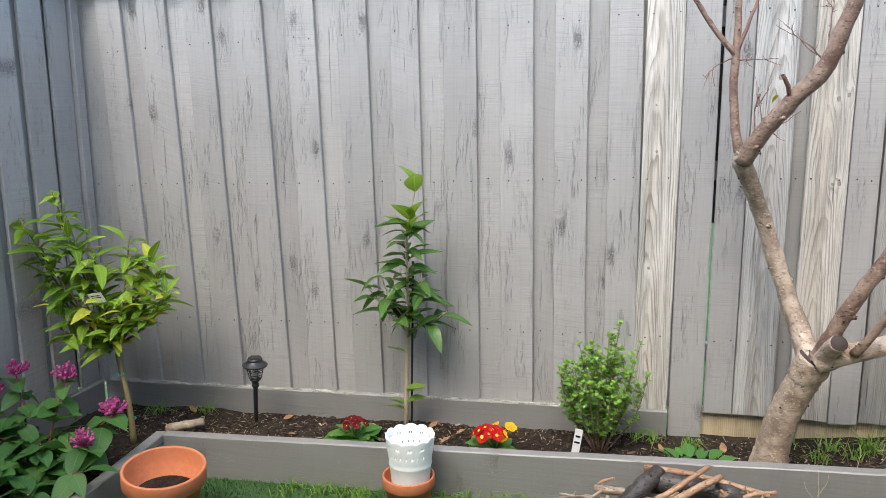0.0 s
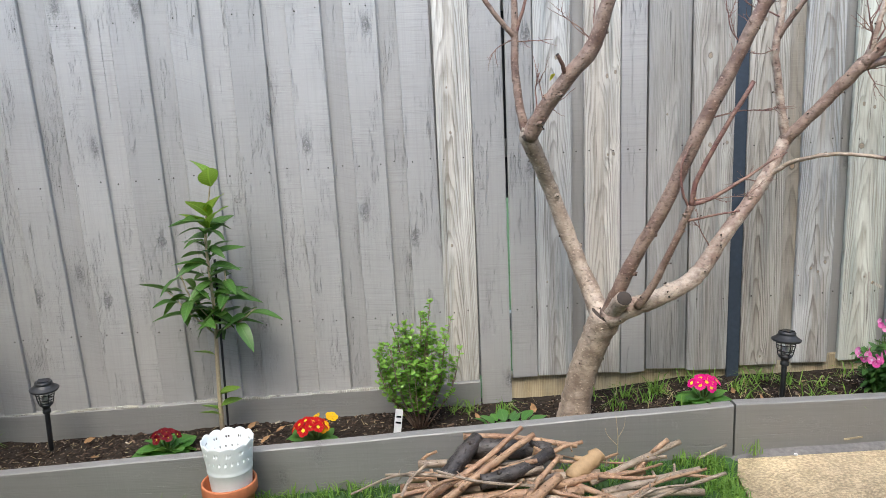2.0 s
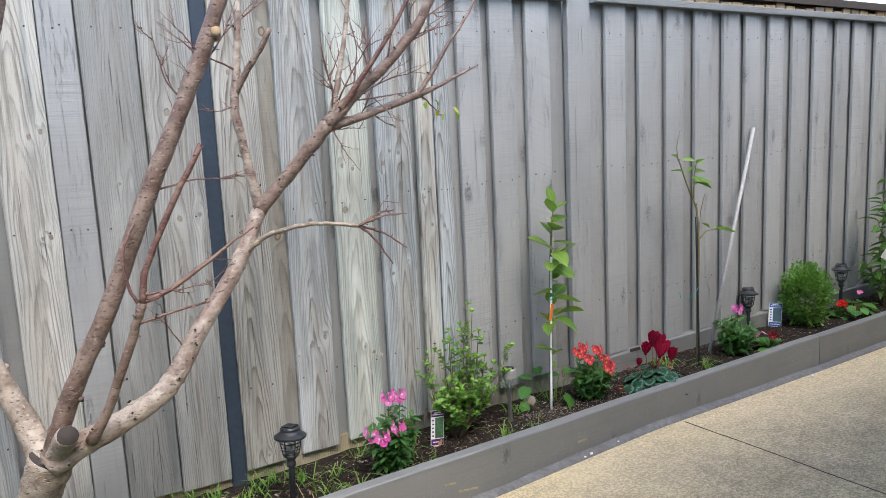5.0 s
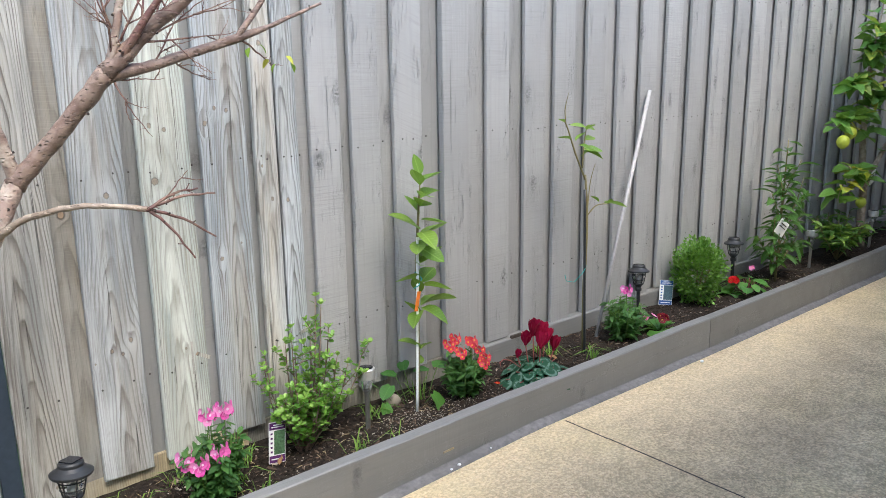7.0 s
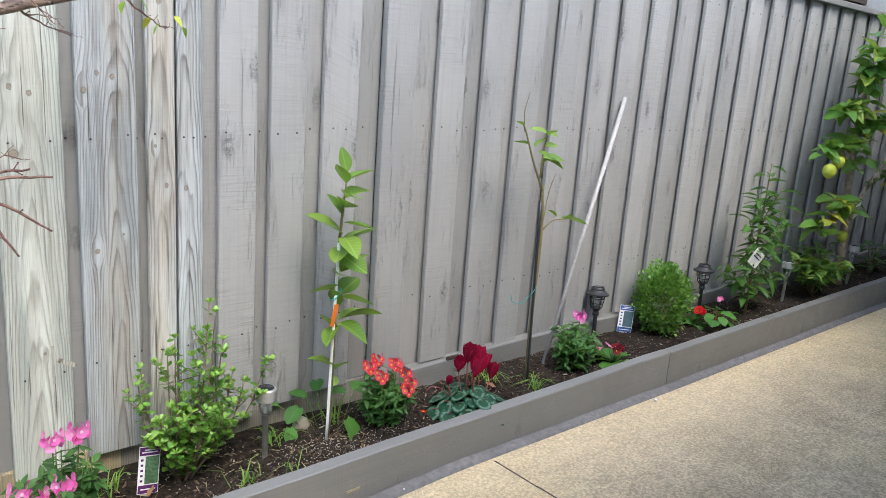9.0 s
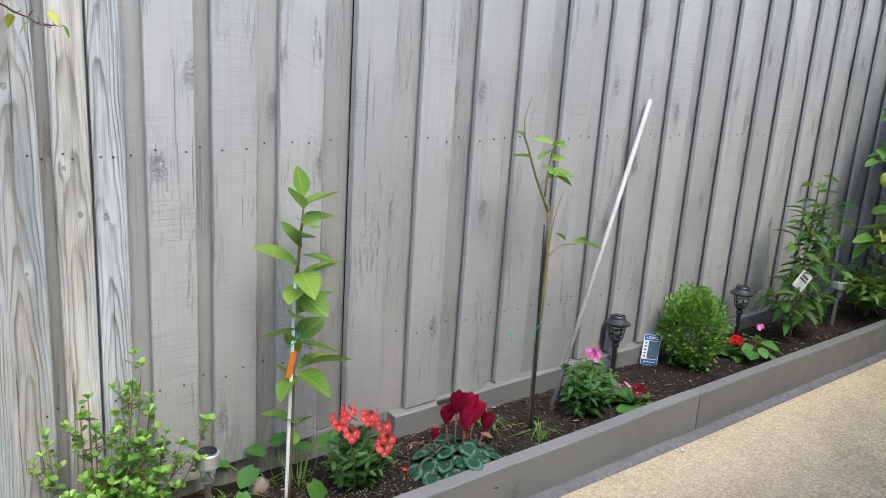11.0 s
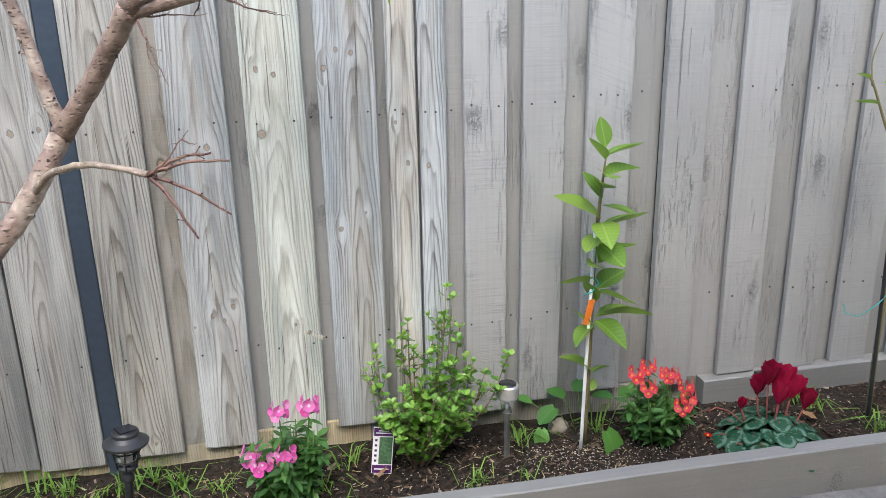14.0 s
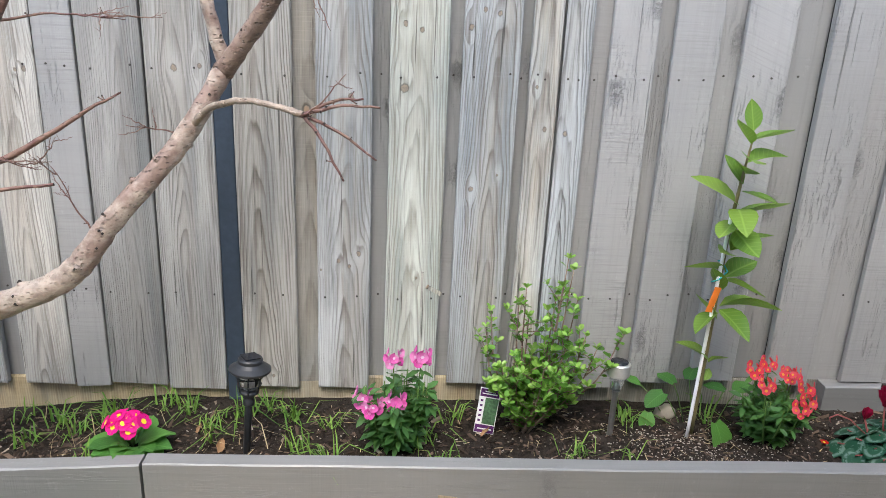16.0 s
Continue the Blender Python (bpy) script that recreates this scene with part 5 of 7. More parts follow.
L_CYC = [leaf_mesh("leaf", 0.5, 0.12, 0.25, LEAF_CYC, 1, 0.02, 7, True), leaf_mesh("leaf", 0.46, -0.1, 0.35, LEAF_CYC, 1, 0.02, 7, True)]
L_ROUND = [leaf_mesh("leaf", 0.42, 0.15, 0.2, LEAF_PRIM, 1, 0.02, 7, True)]
PL = random.Random(5)


def way_of(az, el):
    return Vector((math.cos(az) * math.cos(el), math.sin(az) * math.cos(el), math.sin(el)))


def clothe(parent, path, count, meshes, size, el=(-0.2, 0.6), start=0.1, jitter=0.0, yellow=0.0, rng=PL, lean=(0, 0)):
    """Leaves in a spiral along a stem path."""
    az = rng.uniform(0, 6.28)
    n = len(path) - 1
    for i in range(count):
        t = start + (1 - start) * (i + rng.uniform(-0.3, 0.3)) / count
        t = min(max(t, 0), 0.999) * n
        k = int(t)
        p = path[k].lerp(path[k + 1], t - k)
        az += 2.4 + rng.uniform(-0.4, 0.4)
        w = way_of(az, rng.uniform(*el)) + Vector((lean[0], lean[1], 0))
        me = L_YEL if rng.random() < yellow else rng.choice(meshes)
        leaf(parent, me, p + Vector([rng.uniform(-jitter, jitter) for _ in range(3)]), w, rng.uniform(*size), rng.uniform(-0.5, 0.5))


def tag_card(parent, c, size, tilt, turn, name="tag", label="white plastic tag"):
    a = Acc().box((0, 0, 0), (size[0], 0.0015, size[1]))
    a.box((0, -0.0012, size[1] * 0.25), (size[0] * 0.6, 0.001, size[1] * 0.06), slot=1)
    a.box((0, -0.0012, size[1] * 0.05), (size[0] * 0.7, 0.001, size[1] * 0.06), slot=1)
    return part(name, a, [WHITE, PANEL], parent, label, False, at=Matrix.Translation(c) @ pose(0, 0, 0, tilt, turn, 0))


# lime-leaved young citrus in the corner
B = Vector((-2.0, 2.72, -0.03))
cit = thing("young_citrus_tree", "young citrus tree with lime green and yellowing leaves", "tree", B)
fork = Vector((-0.10, 0.06, 0.42))
paths = [([(0, 0, 0), (-0.02, 0.01, 0.2), (-0.07, 0.04, 0.33), fork], [0.014, 0.012, 0.011, 0.01])]
tops = [(-0.43, -0.02, 0.88), (-0.41, -0.08, 1.0), (-0.32, 0.02, 1.10), (-0.24, 0.0, 1.0), (-0.14, 0.02, 0.84), (0.02, 0.05, 0.90), (0.10, 0.08, 0.84), (0.16, 0.06, 0.78), (0.22, 0.02, 0.70), (-0.30, -0.08, 0.64), (-0.03, -0.06, 0.52), (-0.36, -0.04, 0.76), (-0.12, -0.08, 0.66), (-0.30, -0.04, 0.52), (0.04, -0.05, 0.66)]
for q in tops:
    q = Vector(q)
    paths.append(([fork, fork.lerp(q, 0.5) + Vector((0, 0, -0.04)), q], [0.007, 0.005, 0.0025]))
stems(cit, paths, STEM, label="thin green-brown trunk and twigs")
for i, (pts, r) in enumerate(paths[1:]):
    pp, _ = smooth_path(pts, r, 6)
    clothe(cit, pp, 25 if i < 9 else 17, L_LIME, (0.085, 0.14), (-0.3, 1.1), 0.42 if i < 9 else 0.3, 0.015, 0.2 if i in (9, 10, 12, 14) else 0.02)
tag_card(cit, (-0.10, -0.03, 0.66), (0.07, 0.05), 25, -10, label="white nursery tag tied to a twig")
a = Acc()
for z, rr in ((0.11, 0.018), (0.31, 0.016)):
    a.tube([Vector((math.cos(k) * rr, math.sin(k) * rr, z)) + Vector((-0.02 if z < 0.2 else -0.06, 0.02, 0)) for k in [i * 0.7 for i in range(10)]], [0.003] * 10, 5)
part("tie", a, TEAL, cit, "green plant tie")

# dark-leaved sapling by the white pot
B = Vector((-0.85, 3.02, 0.03))
sap = thing("citrus_sapling", "slender citrus sapling with dark glossy leaves on a stake", "sapling", B)
trunk_p, trunk_r = [(0, 0, 0), (0.012, -0.01, 0.3), (0.03, -0.03, 0.55), (0.035, -0.06, 0.85), (0.07, -0.07, 1.02), (0.085, -0.07, 1.09)], [0.0105, 0.009, 0.007, 0.0055, 0.003, 0.002]
side_p = [([(0.02, -0.02, 0.45), (-0.07, -0.05, 0.56), (-0.15, -0.06, 0.66)], [0.004, 0.003, 0.002]), ([(0.02, -0.02, 0.46), (0.12, -0.05, 0.5), (0.2, -0.05, 0.56)], [0.004, 0.003, 0.002]),
          ([(0.025, -0.03, 0.5), (-0.05, -0.06, 0.62), (-0.08, -0.07, 0.74)], [0.004, 0.003, 0.002]), ([(0.025, -0.03, 0.5), (0.09, -0.05, 0.6), (0.1, -0.07, 0.72)], [0.004, 0.003, 0.002])]
stems(sap, [(trunk_p, trunk_r)] + side_p, STEM_PALE)
pp, _ = smooth_path(trunk_p, trunk_r, 6)
clothe(sap, pp[:21], 46, L_DARK, (0.09, 0.145), (-0.2, 0.8), 0.52, 0.01)
for pts, r in side_p:
    q, _ = smooth_path(pts, r, 5)
    clothe(sap, q, 9, L_DARK, (0.10, 0.15), (-0.4, 0.5), 0.2, 0.01)
for z, az in ((0.14, 0.2), (0.1, 3.3), (0.19, 0.2), (0.36, 3.2), (0.2, 5.9), (0.12, 3.0)):
    leaf(sap, L_MID[1], Vector((0.01, -0.015, z)), way_of(az, 0.25), 0.09, 0.3)
for z, az in ((0.88, 3.6), (0.90, 5.6), (0.93, 4.0), (0.95, 5.4), (1.07, 2.4), (1.05, 4.8)):
    leaf(sap, L_LIME[1], Vector((0.05 + (z - 0.85) * 0.15, -0.07, z)), way_of(az, 1.0), 0.125, 0.4, 1.6)
stems(sap, [([(0.02, 0.02, 0), (0.03, 0.015, 0.4), (0.04, 0.01, 0.75)], [0.005, 0.005, 0.005])], BLACK, 6, "stake", "thin black stake")


def small_shrub(name, label, at, twigs, leaf_len, count, material, rng, ratio=0.42, bare=0.25):
    """A shrub of many small oval leaves along its twigs, each twig and side twig ending in a pale young rosette."""
    ob = thing(name, label, "shrub", at)
    a, tips, wood = Acc(), Acc(), []

    def small_leaf(acc, c, w, s):
        m = aim(c, w, s, rng.uniform(-0.7, 0.7))
        q = ratio * rng.uniform(0.85, 1.15)
        acc.add([m @ Vector(v) for v in ((0, 0, 0), (-q * 0.7, 0.35, 0.07), (-q, 0.66, 0.08), (-q * 0.6, 0.93, 0.02), (0, 1, -0.05), (q * 0.6, 0.93, 0.02), (q, 0.66, 0.08), (q * 0.7, 0.35, 0.07), (0, 0.6, 0))],
                [(0, 8, 1), (1, 8, 2), (2, 8, 4, 3), (0, 7, 8), (7, 6, 8), (6, 5, 4, 8)])

    for p in twigs:
        pp, rr = smooth_path(p, [0.0034, 0.0026, 0.0015], 8)
        wood.append((p, [0.0034, 0.0026, 0.0015]))
        ends = [(pp[-1], (pp[-1] - pp[-3]).normalized())]
        runs = [(pp, count)]
        for _ in range(4):
            k = rng.randrange(len(pp) // 3, len(pp) - 2)
            w = (way_of(rng.uniform(0, 6.28), rng.uniform(0.2, 0.9)) + Vector((0, 0, 0.2))).normalized()
            e = pp[k] + w * rng.uniform(0.04, 0.085)
            e.y = min(e.y, 0.09)
            wood.append(([pp[k], pp[k].lerp(e, 0.5), e], [0.002, 0.0016, 0.0012]))
            runs.append(([pp[k].lerp(e, t / 5) for t in range(6)], max(6, count // 4)))
            ends.append((e, w))
        for run, n in runs:
            for i in range(n):
                t = (bare + (1 - bare) * (i + rng.random()) / n) * (len(run) - 1)
                k = min(int(t), len(run) - 2)
                small_leaf(a, run[k].lerp(run[k + 1], t - k), way_of(rng.uniform(0, 6.28), rng.uniform(-0.2, 0.8)), leaf_len * rng.uniform(0.65, 1.15))
        for e, w in ends:
            for i in range(5):
                small_leaf(tips, e, way_of(i * 2.4, rng.uniform(0.1, 1.0)) + w * 0.5, leaf_len * rng.uniform(0.6, 1.05))
    stems(ob, wood, BARK_RED, 5, "stem")
    part("foliage", a, material, ob, "many small oval leaves")
    part("tip_foliage", tips, LEAF_TIP, ob, "pale green young leaves at the twig tips")
    return ob


R2 = random.Random(31)
tw = []
for i in range(30):
    az, s = R2.uniform(0, 6.28), R2.random() ** 0.6
    tx, ty = math.cos(az) * 0.175 * s, math.sin(az) * 0.11 * s
    h = 0.46 - 0.16 * s + R2.uniform(-0.05, 0.06)
    tw.append([(tx * 0.1, ty * 0.1, 0), (tx * 0.75, ty * 0.75, h * 0.5), (tx, ty, h)])
tw += [[(0.0, 0, 0), (0.03, 0, 0.3), (0.062, 0.0, 0.53)], [(0.0, 0, 0), (-0.05, 0, 0.25), (-0.09, 0, 0.44)], [(0.02, 0, 0), (0.09, 0, 0.25), (0.14, 0, 0.46)], [(0, 0, 0), (-0.08, 0, 0.18), (-0.155, 0, 0.30)]]
sh = small_shrub("small_leaf_shrub", "bushy shrub with small bright green leaves", (-0.02, 2.95, 0.055), tw, 0.022, 36, LEAF_BRIGHT, R2, 0.32)
tag_card(sh, (-0.085, -0.07, 0.06), (0.03, 0.13), 5, 8, label="white plastic plant marker")
tw = []
for i in range(22):
    az, d = R2.uniform(0, 6.28), R2.random() ** 0.5
    tx, ty = 0.03 + math.cos(az) * 0.13 * d, math.sin(az) * 0.09 * d
    h = R2.uniform(0.13, 0.30) - 0.05 * d
    tw.append([(tx * 0.2, ty * 0.2, 0), (tx * 0.8, ty * 0.8, h * 0.55), (tx, ty, h)])
for tx, ty, h in ((-0.106, 0.02, 0.37), (-0.12, 0.0, 0.33), (-0.015, 0.0, 0.45), (-0.03, 0.02, 0.40), (0.0, 0.01, 0.36), (0.10, 0.03, 0.53), (0.115, 0.02, 0.50), (0.09, 0.02, 0.45), (0.13, 0.0, 0.42), (0.075, 0.03, 0.40), (0.265, -0.01, 0.325), (0.20, 0.0, 0.27), (0.17, 0.02, 0.30), (-0.07, -0.03, 0.22)):
    tw.append([(0.02, 0.0, 0), (tx * 0.75, ty * 0.6, h * 0.5), (tx, ty, h)])
small_shrub("open_shrub", "loose open shrub with small glossy green leaves", (2.17, 3.01, 0.15), tw, 0.025, 15, LEAF_BOX, R2, 0.30, 0.15)


def ball_shrub():
    ob = thing("ball_shrub", "dense rounded clipped shrub with tiny leaves", "shrub", (4.61, 3.0, 0.17))
    a, r = Acc(), random.Random(3)
    for i in range(4400):
        w = way_of(r.uniform(0, 6.28), math.asin(r.uniform(-1, 1)))
        d = r.uniform(0.55, 1.06) * (1 + 0.26 * noise.noise(w * 2.6) + 0.16 * noise.noise(w * 8.0))
        c = Vector((w.x * 0.135 * d, w.y * 0.13 * d, 0.185 + w.z * 0.17 * d))
        m = aim(c, (w + way_of(r.uniform(0, 6.28), r.uniform(0, 1.2)) * 0.9), r.uniform(0.015, 0.024), r.uniform(-0.8, 0.8))
        a.add([m @ Vector(v) for v in ((0, 0, 0), (-0.38, 0.5, 0.06), (0, 1, 0), (0.38, 0.5, 0.06))], [(0, 3, 2, 1)])
    part("foliage", a, LEAF_BALL, ob)
    stems(ob, [([(x, y, 0), (x * 2, y * 2, 0.1), (x * 5, y * 5, 0.25)], [0.006, 0.005, 0.003]) for x, y in ((0.01, 0.0), (-0.015, 0.01), (0.0, -0.015), (0.02, 0.015))], STEM)


ball_shrub()

for i, (x, y, z) in enumerate(((2.0, 2.80, 1.50), (2.02, 2.79, 1.46), (2.05, 2.80, 1.45), (2.08, 2.80, 1.47), (2.10, 2.81, 1.45), (0.52, 2.78, 1.44), (1.97, 2.80, 1.49))):
    leaf(tree, L_YEL if i % 2 else L_LIME[1], Vector((x, y, z)) - ORG, way_of(i * 1.7, -0.5), 0.032, 0.3, 1.3)


# ---- garden lamps ----
def black_lamp():
    ob = thing("solar_garden_lamp", "black plastic solar path lamp with caged lens on a stake", "garden lamp", group="black solar lamps")
    part("stake", Acc().lathe([(0.0, -0.03), (0.012, -0.02), (0.0125, 0.14), (0.014, 0.145)], 12), BLACK, ob)
    part("collar", Acc().lathe([(0.013, 0.14), (0.020, 0.145), (0.019, 0.158), (0.015, 0.162), (0.022, 0.172), (0.031, 0.178), (0.031, 0.184), (0.012, 0.186)], 20), BLACK, ob)
    part("lens", Acc().lathe([(0.016, 0.186), (0.026, 0.195), (0.032, 0.215), (0.033, 0.243)], 20), GLASS, ob, "clear ribbed lens")
    part("bulb", Acc().lathe([(0.0, 0.188), (0.012, 0.19), (0.013, 0.215), (0.0, 0.225)], 10), STEEL, ob, "bright reflector")
    for k in range(6):
        a = k * math.pi / 3
        c, s = math.cos(a), math.sin(a)
        part("cage_bar", Acc().tube([(0.031 * c, 0.031 * s, 0.182), (0.036 * c, 0.036 * s, 0.2), (0.041 * c, 0.041 * s, 0.222), (0.042 * c, 0.042 * s, 0.246)], [0.0026] * 4, 6), BLACK, ob)
    for z, r in ((0.203, 0.037), (0.226, 0.042)):
        part("cage_ring", Acc().lathe([(r, z - 0.002), (r + 0.003, z), (r, z + 0.002), (r - 0.002, z), (r, z - 0.002)], 20), BLACK, ob)
    part("cap", Acc().lathe([(0.03, 0.243), (0.064, 0.241), (0.067, 0.245), (0.067, 0.249), (0.05, 0.258), (0.040, 0.266), (0.040, 0.274), (0.036, 0.279), (0.0, 0.281)], 44), BLACK, ob, smooth=False)
    part("solar_panel", Acc().box((0, 0, 0.2815), (0.05, 0.05, 0.003)), PANEL, ob, "dark solar cell", False)
    return ob


lamp = black_lamp()
lamp.scale = (0.82, 0.82, 1.0)
lamp.matrix_basis = pose(-1.535, 2.955, 0.05, 2, 2, 20) @ Matrix.Diagonal((0.82, 0.82, 1, 1))
copy_thing(lamp, pose(1.405, 2.872, 0.152, -1, 5, 35))
copy_thing(lamp, pose(4.205, 3.09, 0.165, -4, 5, 10))
copy_thing(lamp, pose(5.06, 3.05, 0.19, 0, 3, 50))


def steel_lamp():
    ob = thing("steel_solar_light", "slim stainless steel solar stake light", "garden lamp", group="steel solar lights")
    part("stake", Acc().lathe([(0.0, -0.03), (0.0075, -0.02), (0.0075, 0.145), (0.0125, 0.15)], 12), STEEL, ob)
    part("lens", Acc().lathe([(0.0125, 0.15), (0.015, 0.16), (0.02, 0.195)], 16), GLASS, ob, "clear plastic lens")
    part("reflector", Acc().lathe([(0.0, 0.152), (0.008, 0.155), (0.004, 0.175), (0.0, 0.18)], 10), STEEL, ob)
    part("cap", Acc().lathe([(0.018, 0.194), (0.0265, 0.196), (0.0275, 0.2), (0.0275, 0.232), (0.025, 0.235), (0.0, 0.236)], 40), STEEL, ob, smooth=False)
    part("solar_panel", Acc().lathe([(0.021, 0.2362), (0.021, 0.2385), (0.0, 0.2385)], 24), PANEL, ob, "dark solar cell")
    return ob


st = steel_lamp()
st.matrix_basis = pose(2.43, 2.985, 0.155, -2, 1, 0) @ Matrix.Diagonal((1.2, 1.2, 1, 1))
copy_thing(st, pose(5.80, 2.94, 0.19, -3, 8, 0))
copy_thing(st, pose(6.62, 2.90, 0.22, 0, 4, 0))


# ---- pots ----
def terracotta_pot(name, label, at, r, h, tilt=(0, 0), soil=0.6):
    ob = thing(name, label, "plant pot", at)
    ob.rotation_euler = (radians(tilt[0]), radians(tilt[1]), 0)
    b, t = r * 0.72, r * 0.012
    part("pot_body", Acc().lathe([(0.0, 0.0), (b * 0.97, 0.0), (b, 0.004), (r * 0.9, h * 0.72), (r * 0.985, h * 0.735), (r, h * 0.75), (r, h - 0.004), (r * 0.985, h), (r * 0.93, h), (r * 0.915, h - 0.005), (r * 0.90, h * 0.74), (r * 0.84, h * 0.70), (b * 0.9, 0.02), (0, 0.02)], 40), TERRACOTTA, ob)
    if soil:
        a = Acc()
        rr = b + (r * 0.86 - b) * soil
        a.lathe([(rr, h * soil), (rr * 0.6, h * soil + 0.006), (0.0, h * soil + 0.01)], 24)
        part("potting_soil", a, SOIL, ob, "dark potting soil")
    return ob


terracotta_pot("terracotta_pot", "large terracotta pot tilted on the lawn with dark soil", (-1.60, 2.36, -0.125), 0.152, 0.225, (4, 5), 0.5)
terracotta_pot("terracotta_pot", "small terracotta pot holding a white lace pot", (-0.705, 2.60, -0.105), 0.099, 0.158, (0, 0), 0)


def lace_pot(at):
    """A white pot with a scalloped, pierced upper band."""
    ob = thing("white_lace_pot", "white metal pot with a pierced lace rim", "plant pot", at)
    seg, a = 120, Acc()
    prof = [(0.060, 0.0), (0.0645, 0.04), (0.069, 0.085), (0.0705, 0.088), (0.0715, 0.092), (0.0705, 0.097)]
    prof += [(0.0708 + 0.0025 * i / 2.6, 0.104 + 0.0075 * i) for i in range(12)]
    n = len(prof)

    def keep(i, k):
        row = i - 6
        if row < 1 or i >= n - 2:
            return True
        u = k % 10
        if row == 3:
            return u not in (2, 7)
        if row == 7:
            return u not in (4, 6)
        return True

    a.lathe(prof, seg, keep=keep)
    for k in range(seg):
        lift = 0.009 * abs(math.sin(math.pi * k / 10)) ** 0.7 - 0.006
        x, y, z = a.v[(n - 1) * seg + k]
        a.v[(n - 1) * seg + k] = (x, y, z + lift)
        x, y, z = a.v[(n - 2) * seg + k]
        a.v[(n - 2) * seg + k] = (x, y, z + lift * 0.8)
    ob2 = part("pot_wall", a, WHITE_POT, ob)
    s = ob2.modifiers.new("thickness", "SOLIDIFY")
    s.thickness = 0.002
    part("pot_base", Acc().lathe([(0.0, 0.003), (0.06, 0.003)], 40), WHITE_POT, ob)
    return ob


wp = lace_pot((-0.697, 2.60, -0.005))
wp.scale = (1.14, 1.14, 1.17)


# ---- flowers ----
def bloom_mesh(name, petals, width, length, cup, mats, eye=0.22, notch=0.12):
    """An open flower facing +z: notched petals and a small eye."""
    a = Acc()
    for k in range(petals):
        r = Matrix.Rotation(2 * math.pi * k / petals, 4, "Z")
        vs = [(0, 0.02, 0), (-width * 0.6, length * 0.55, cup * 0.6), (-width, length * 0.85, cup), (-width * 0.45, length * 1.02, cup * 1.02), (0, length * (1 - notch), cup * 0.9), (width * 0.45, length * 1.02, cup * 1.02), (width, length * 0.85, cup), (width * 0.6, length * 0.55, cup * 0.6), (0, length * 0.6, cup * 0.35)]
        a.add([r @ Vector(v) for v in vs], [(0, 8, 1), (1, 8, 3, 2), (8, 4, 3), (8, 5, 4), (8, 7, 6, 5), (0, 7, 8)])
    if eye:
        e = Acc().lathe([(eye, cup * 0.25 + 0.03), (eye * 0.5, cup * 0.25 + 0.07), (0.0, cup * 0.25 + 0.05)], 9)
        a.add(e.v, e.f, 1)
    return a.mesh(name, mats)


BL_RED = bloom_mesh("flower", 5, 0.62, 1.0, 0.12, [P_RED, P_EYE], 0.31)
BL_YEL = bloom_mesh("flower", 5, 0.62, 1.0, 0.12, [P_YELLOW, P_YELLOW])
BL_MAG = bloom_mesh("flower", 5, 0.62, 1.0, 0.12, [P_MAGENTA, P_EYE], 0.38)
BL_DRK = bloom_mesh("flower", 5, 0.62, 1.0, 0.2, [P_DARKRED, P_EYE], 0.14)
BL_WHT = bloom_mesh("flower", 5, 0.62, 1.0, 0.2, [P_PINK, P_EYE], 0.2)


def bloom(parent, mesh, pos, way, size, name="flower"):
    z = Vector(way).normalized()
    x = z.cross(Vector((0.3, 1, 0.1))).normalized()
    y = z.cross(x)
    m = Matrix((x, y, z)).transposed().to_4x4()
    ob = new(name, mesh)
    ob.parent = parent
    ob.matrix_basis = Matrix.Translation(pos) @ m @ Matrix.Rotation(PL.uniform(0, 6), 4, "Z") @ Matrix.Scale(size, 4)
    return ob


def primrose(label, at, blooms, leaves, spread, leaf_len, seed, height=0.06, size=0.0185):
    """A rosette of crinkled leaves with a cluster of open flowers."""
    r = random.Random(seed)
    ob = thing("primrose", label, "flower", at)
    for i in range(leaves):
        az = 6.283 * i / leaves + r.uniform(-0.3, 0.3)
        leaf(ob, r.choice(L_PRIM), Vector((0.012 * math.cos(az), 0.012 * math.sin(az), 0.01)), way_of(az, r.uniform(0.15, 0.75)), leaf_len * r.uniform(0.8, 1.2), r.uniform(-0.4, 0.4))
    a = Acc()
    for mesh, n, ox, oy in blooms:
        for i in range(n):
            az, d = i * 2.4 + r.uniform(-0.3, 0.3), math.sqrt((i + 0.5) / n) * 0.97
            w = Vector((math.cos(az) * d, math.sin(az) * d - 0.45, math.sqrt(1 - d * d) + 0.15)).normalized()
            p = Vector((ox + w.x * spread, oy + w.y * spread * 0.7, height - spread * 0.5 + w.z * spread * 0.8))
            bloom(ob, mesh, p, w, size * r.uniform(0.9, 1.1))
            a.tube([(0, 0, 0.01), p * 0.6, p], [0.0017] * 3, 5)
    part("stem", a, STEM_GREEN, ob, "pale flower stalks")
    return ob


primrose("primrose with bright red and yellow flowers in the bed", (-0.42, 2.84, 0.062), [(BL_RED, 10, -0.02, -0.01), (BL_YEL, 3, 0.035, 0.03)], 14, 0.072, 0.085, 1, 0.09, 0.0225)
primrose("small primrose with dark red flowers in the bed", (-1.035, 2.89, 0.02), [(BL_DRK, 10, 0.0, 0.0)], 18, 0.06, 0.10, 2, 0.085)
primrose("primrose with magenta flowers and yellow eyes", (1.10, 2.875, 0.15), [(BL_MAG, 12, -0.005, -0.01)], 16, 0.066, 0.09, 3, 0.10, 0.0195)
primrose("primrose with dark red and one pink flower", (4.05, 2.855, 0.18), [(BL_DRK, 6, 0.0, -0.01), (BL_WHT, 2, -0.04, 0.03)], 10, 0.04, 0.085, 4, 0.08)
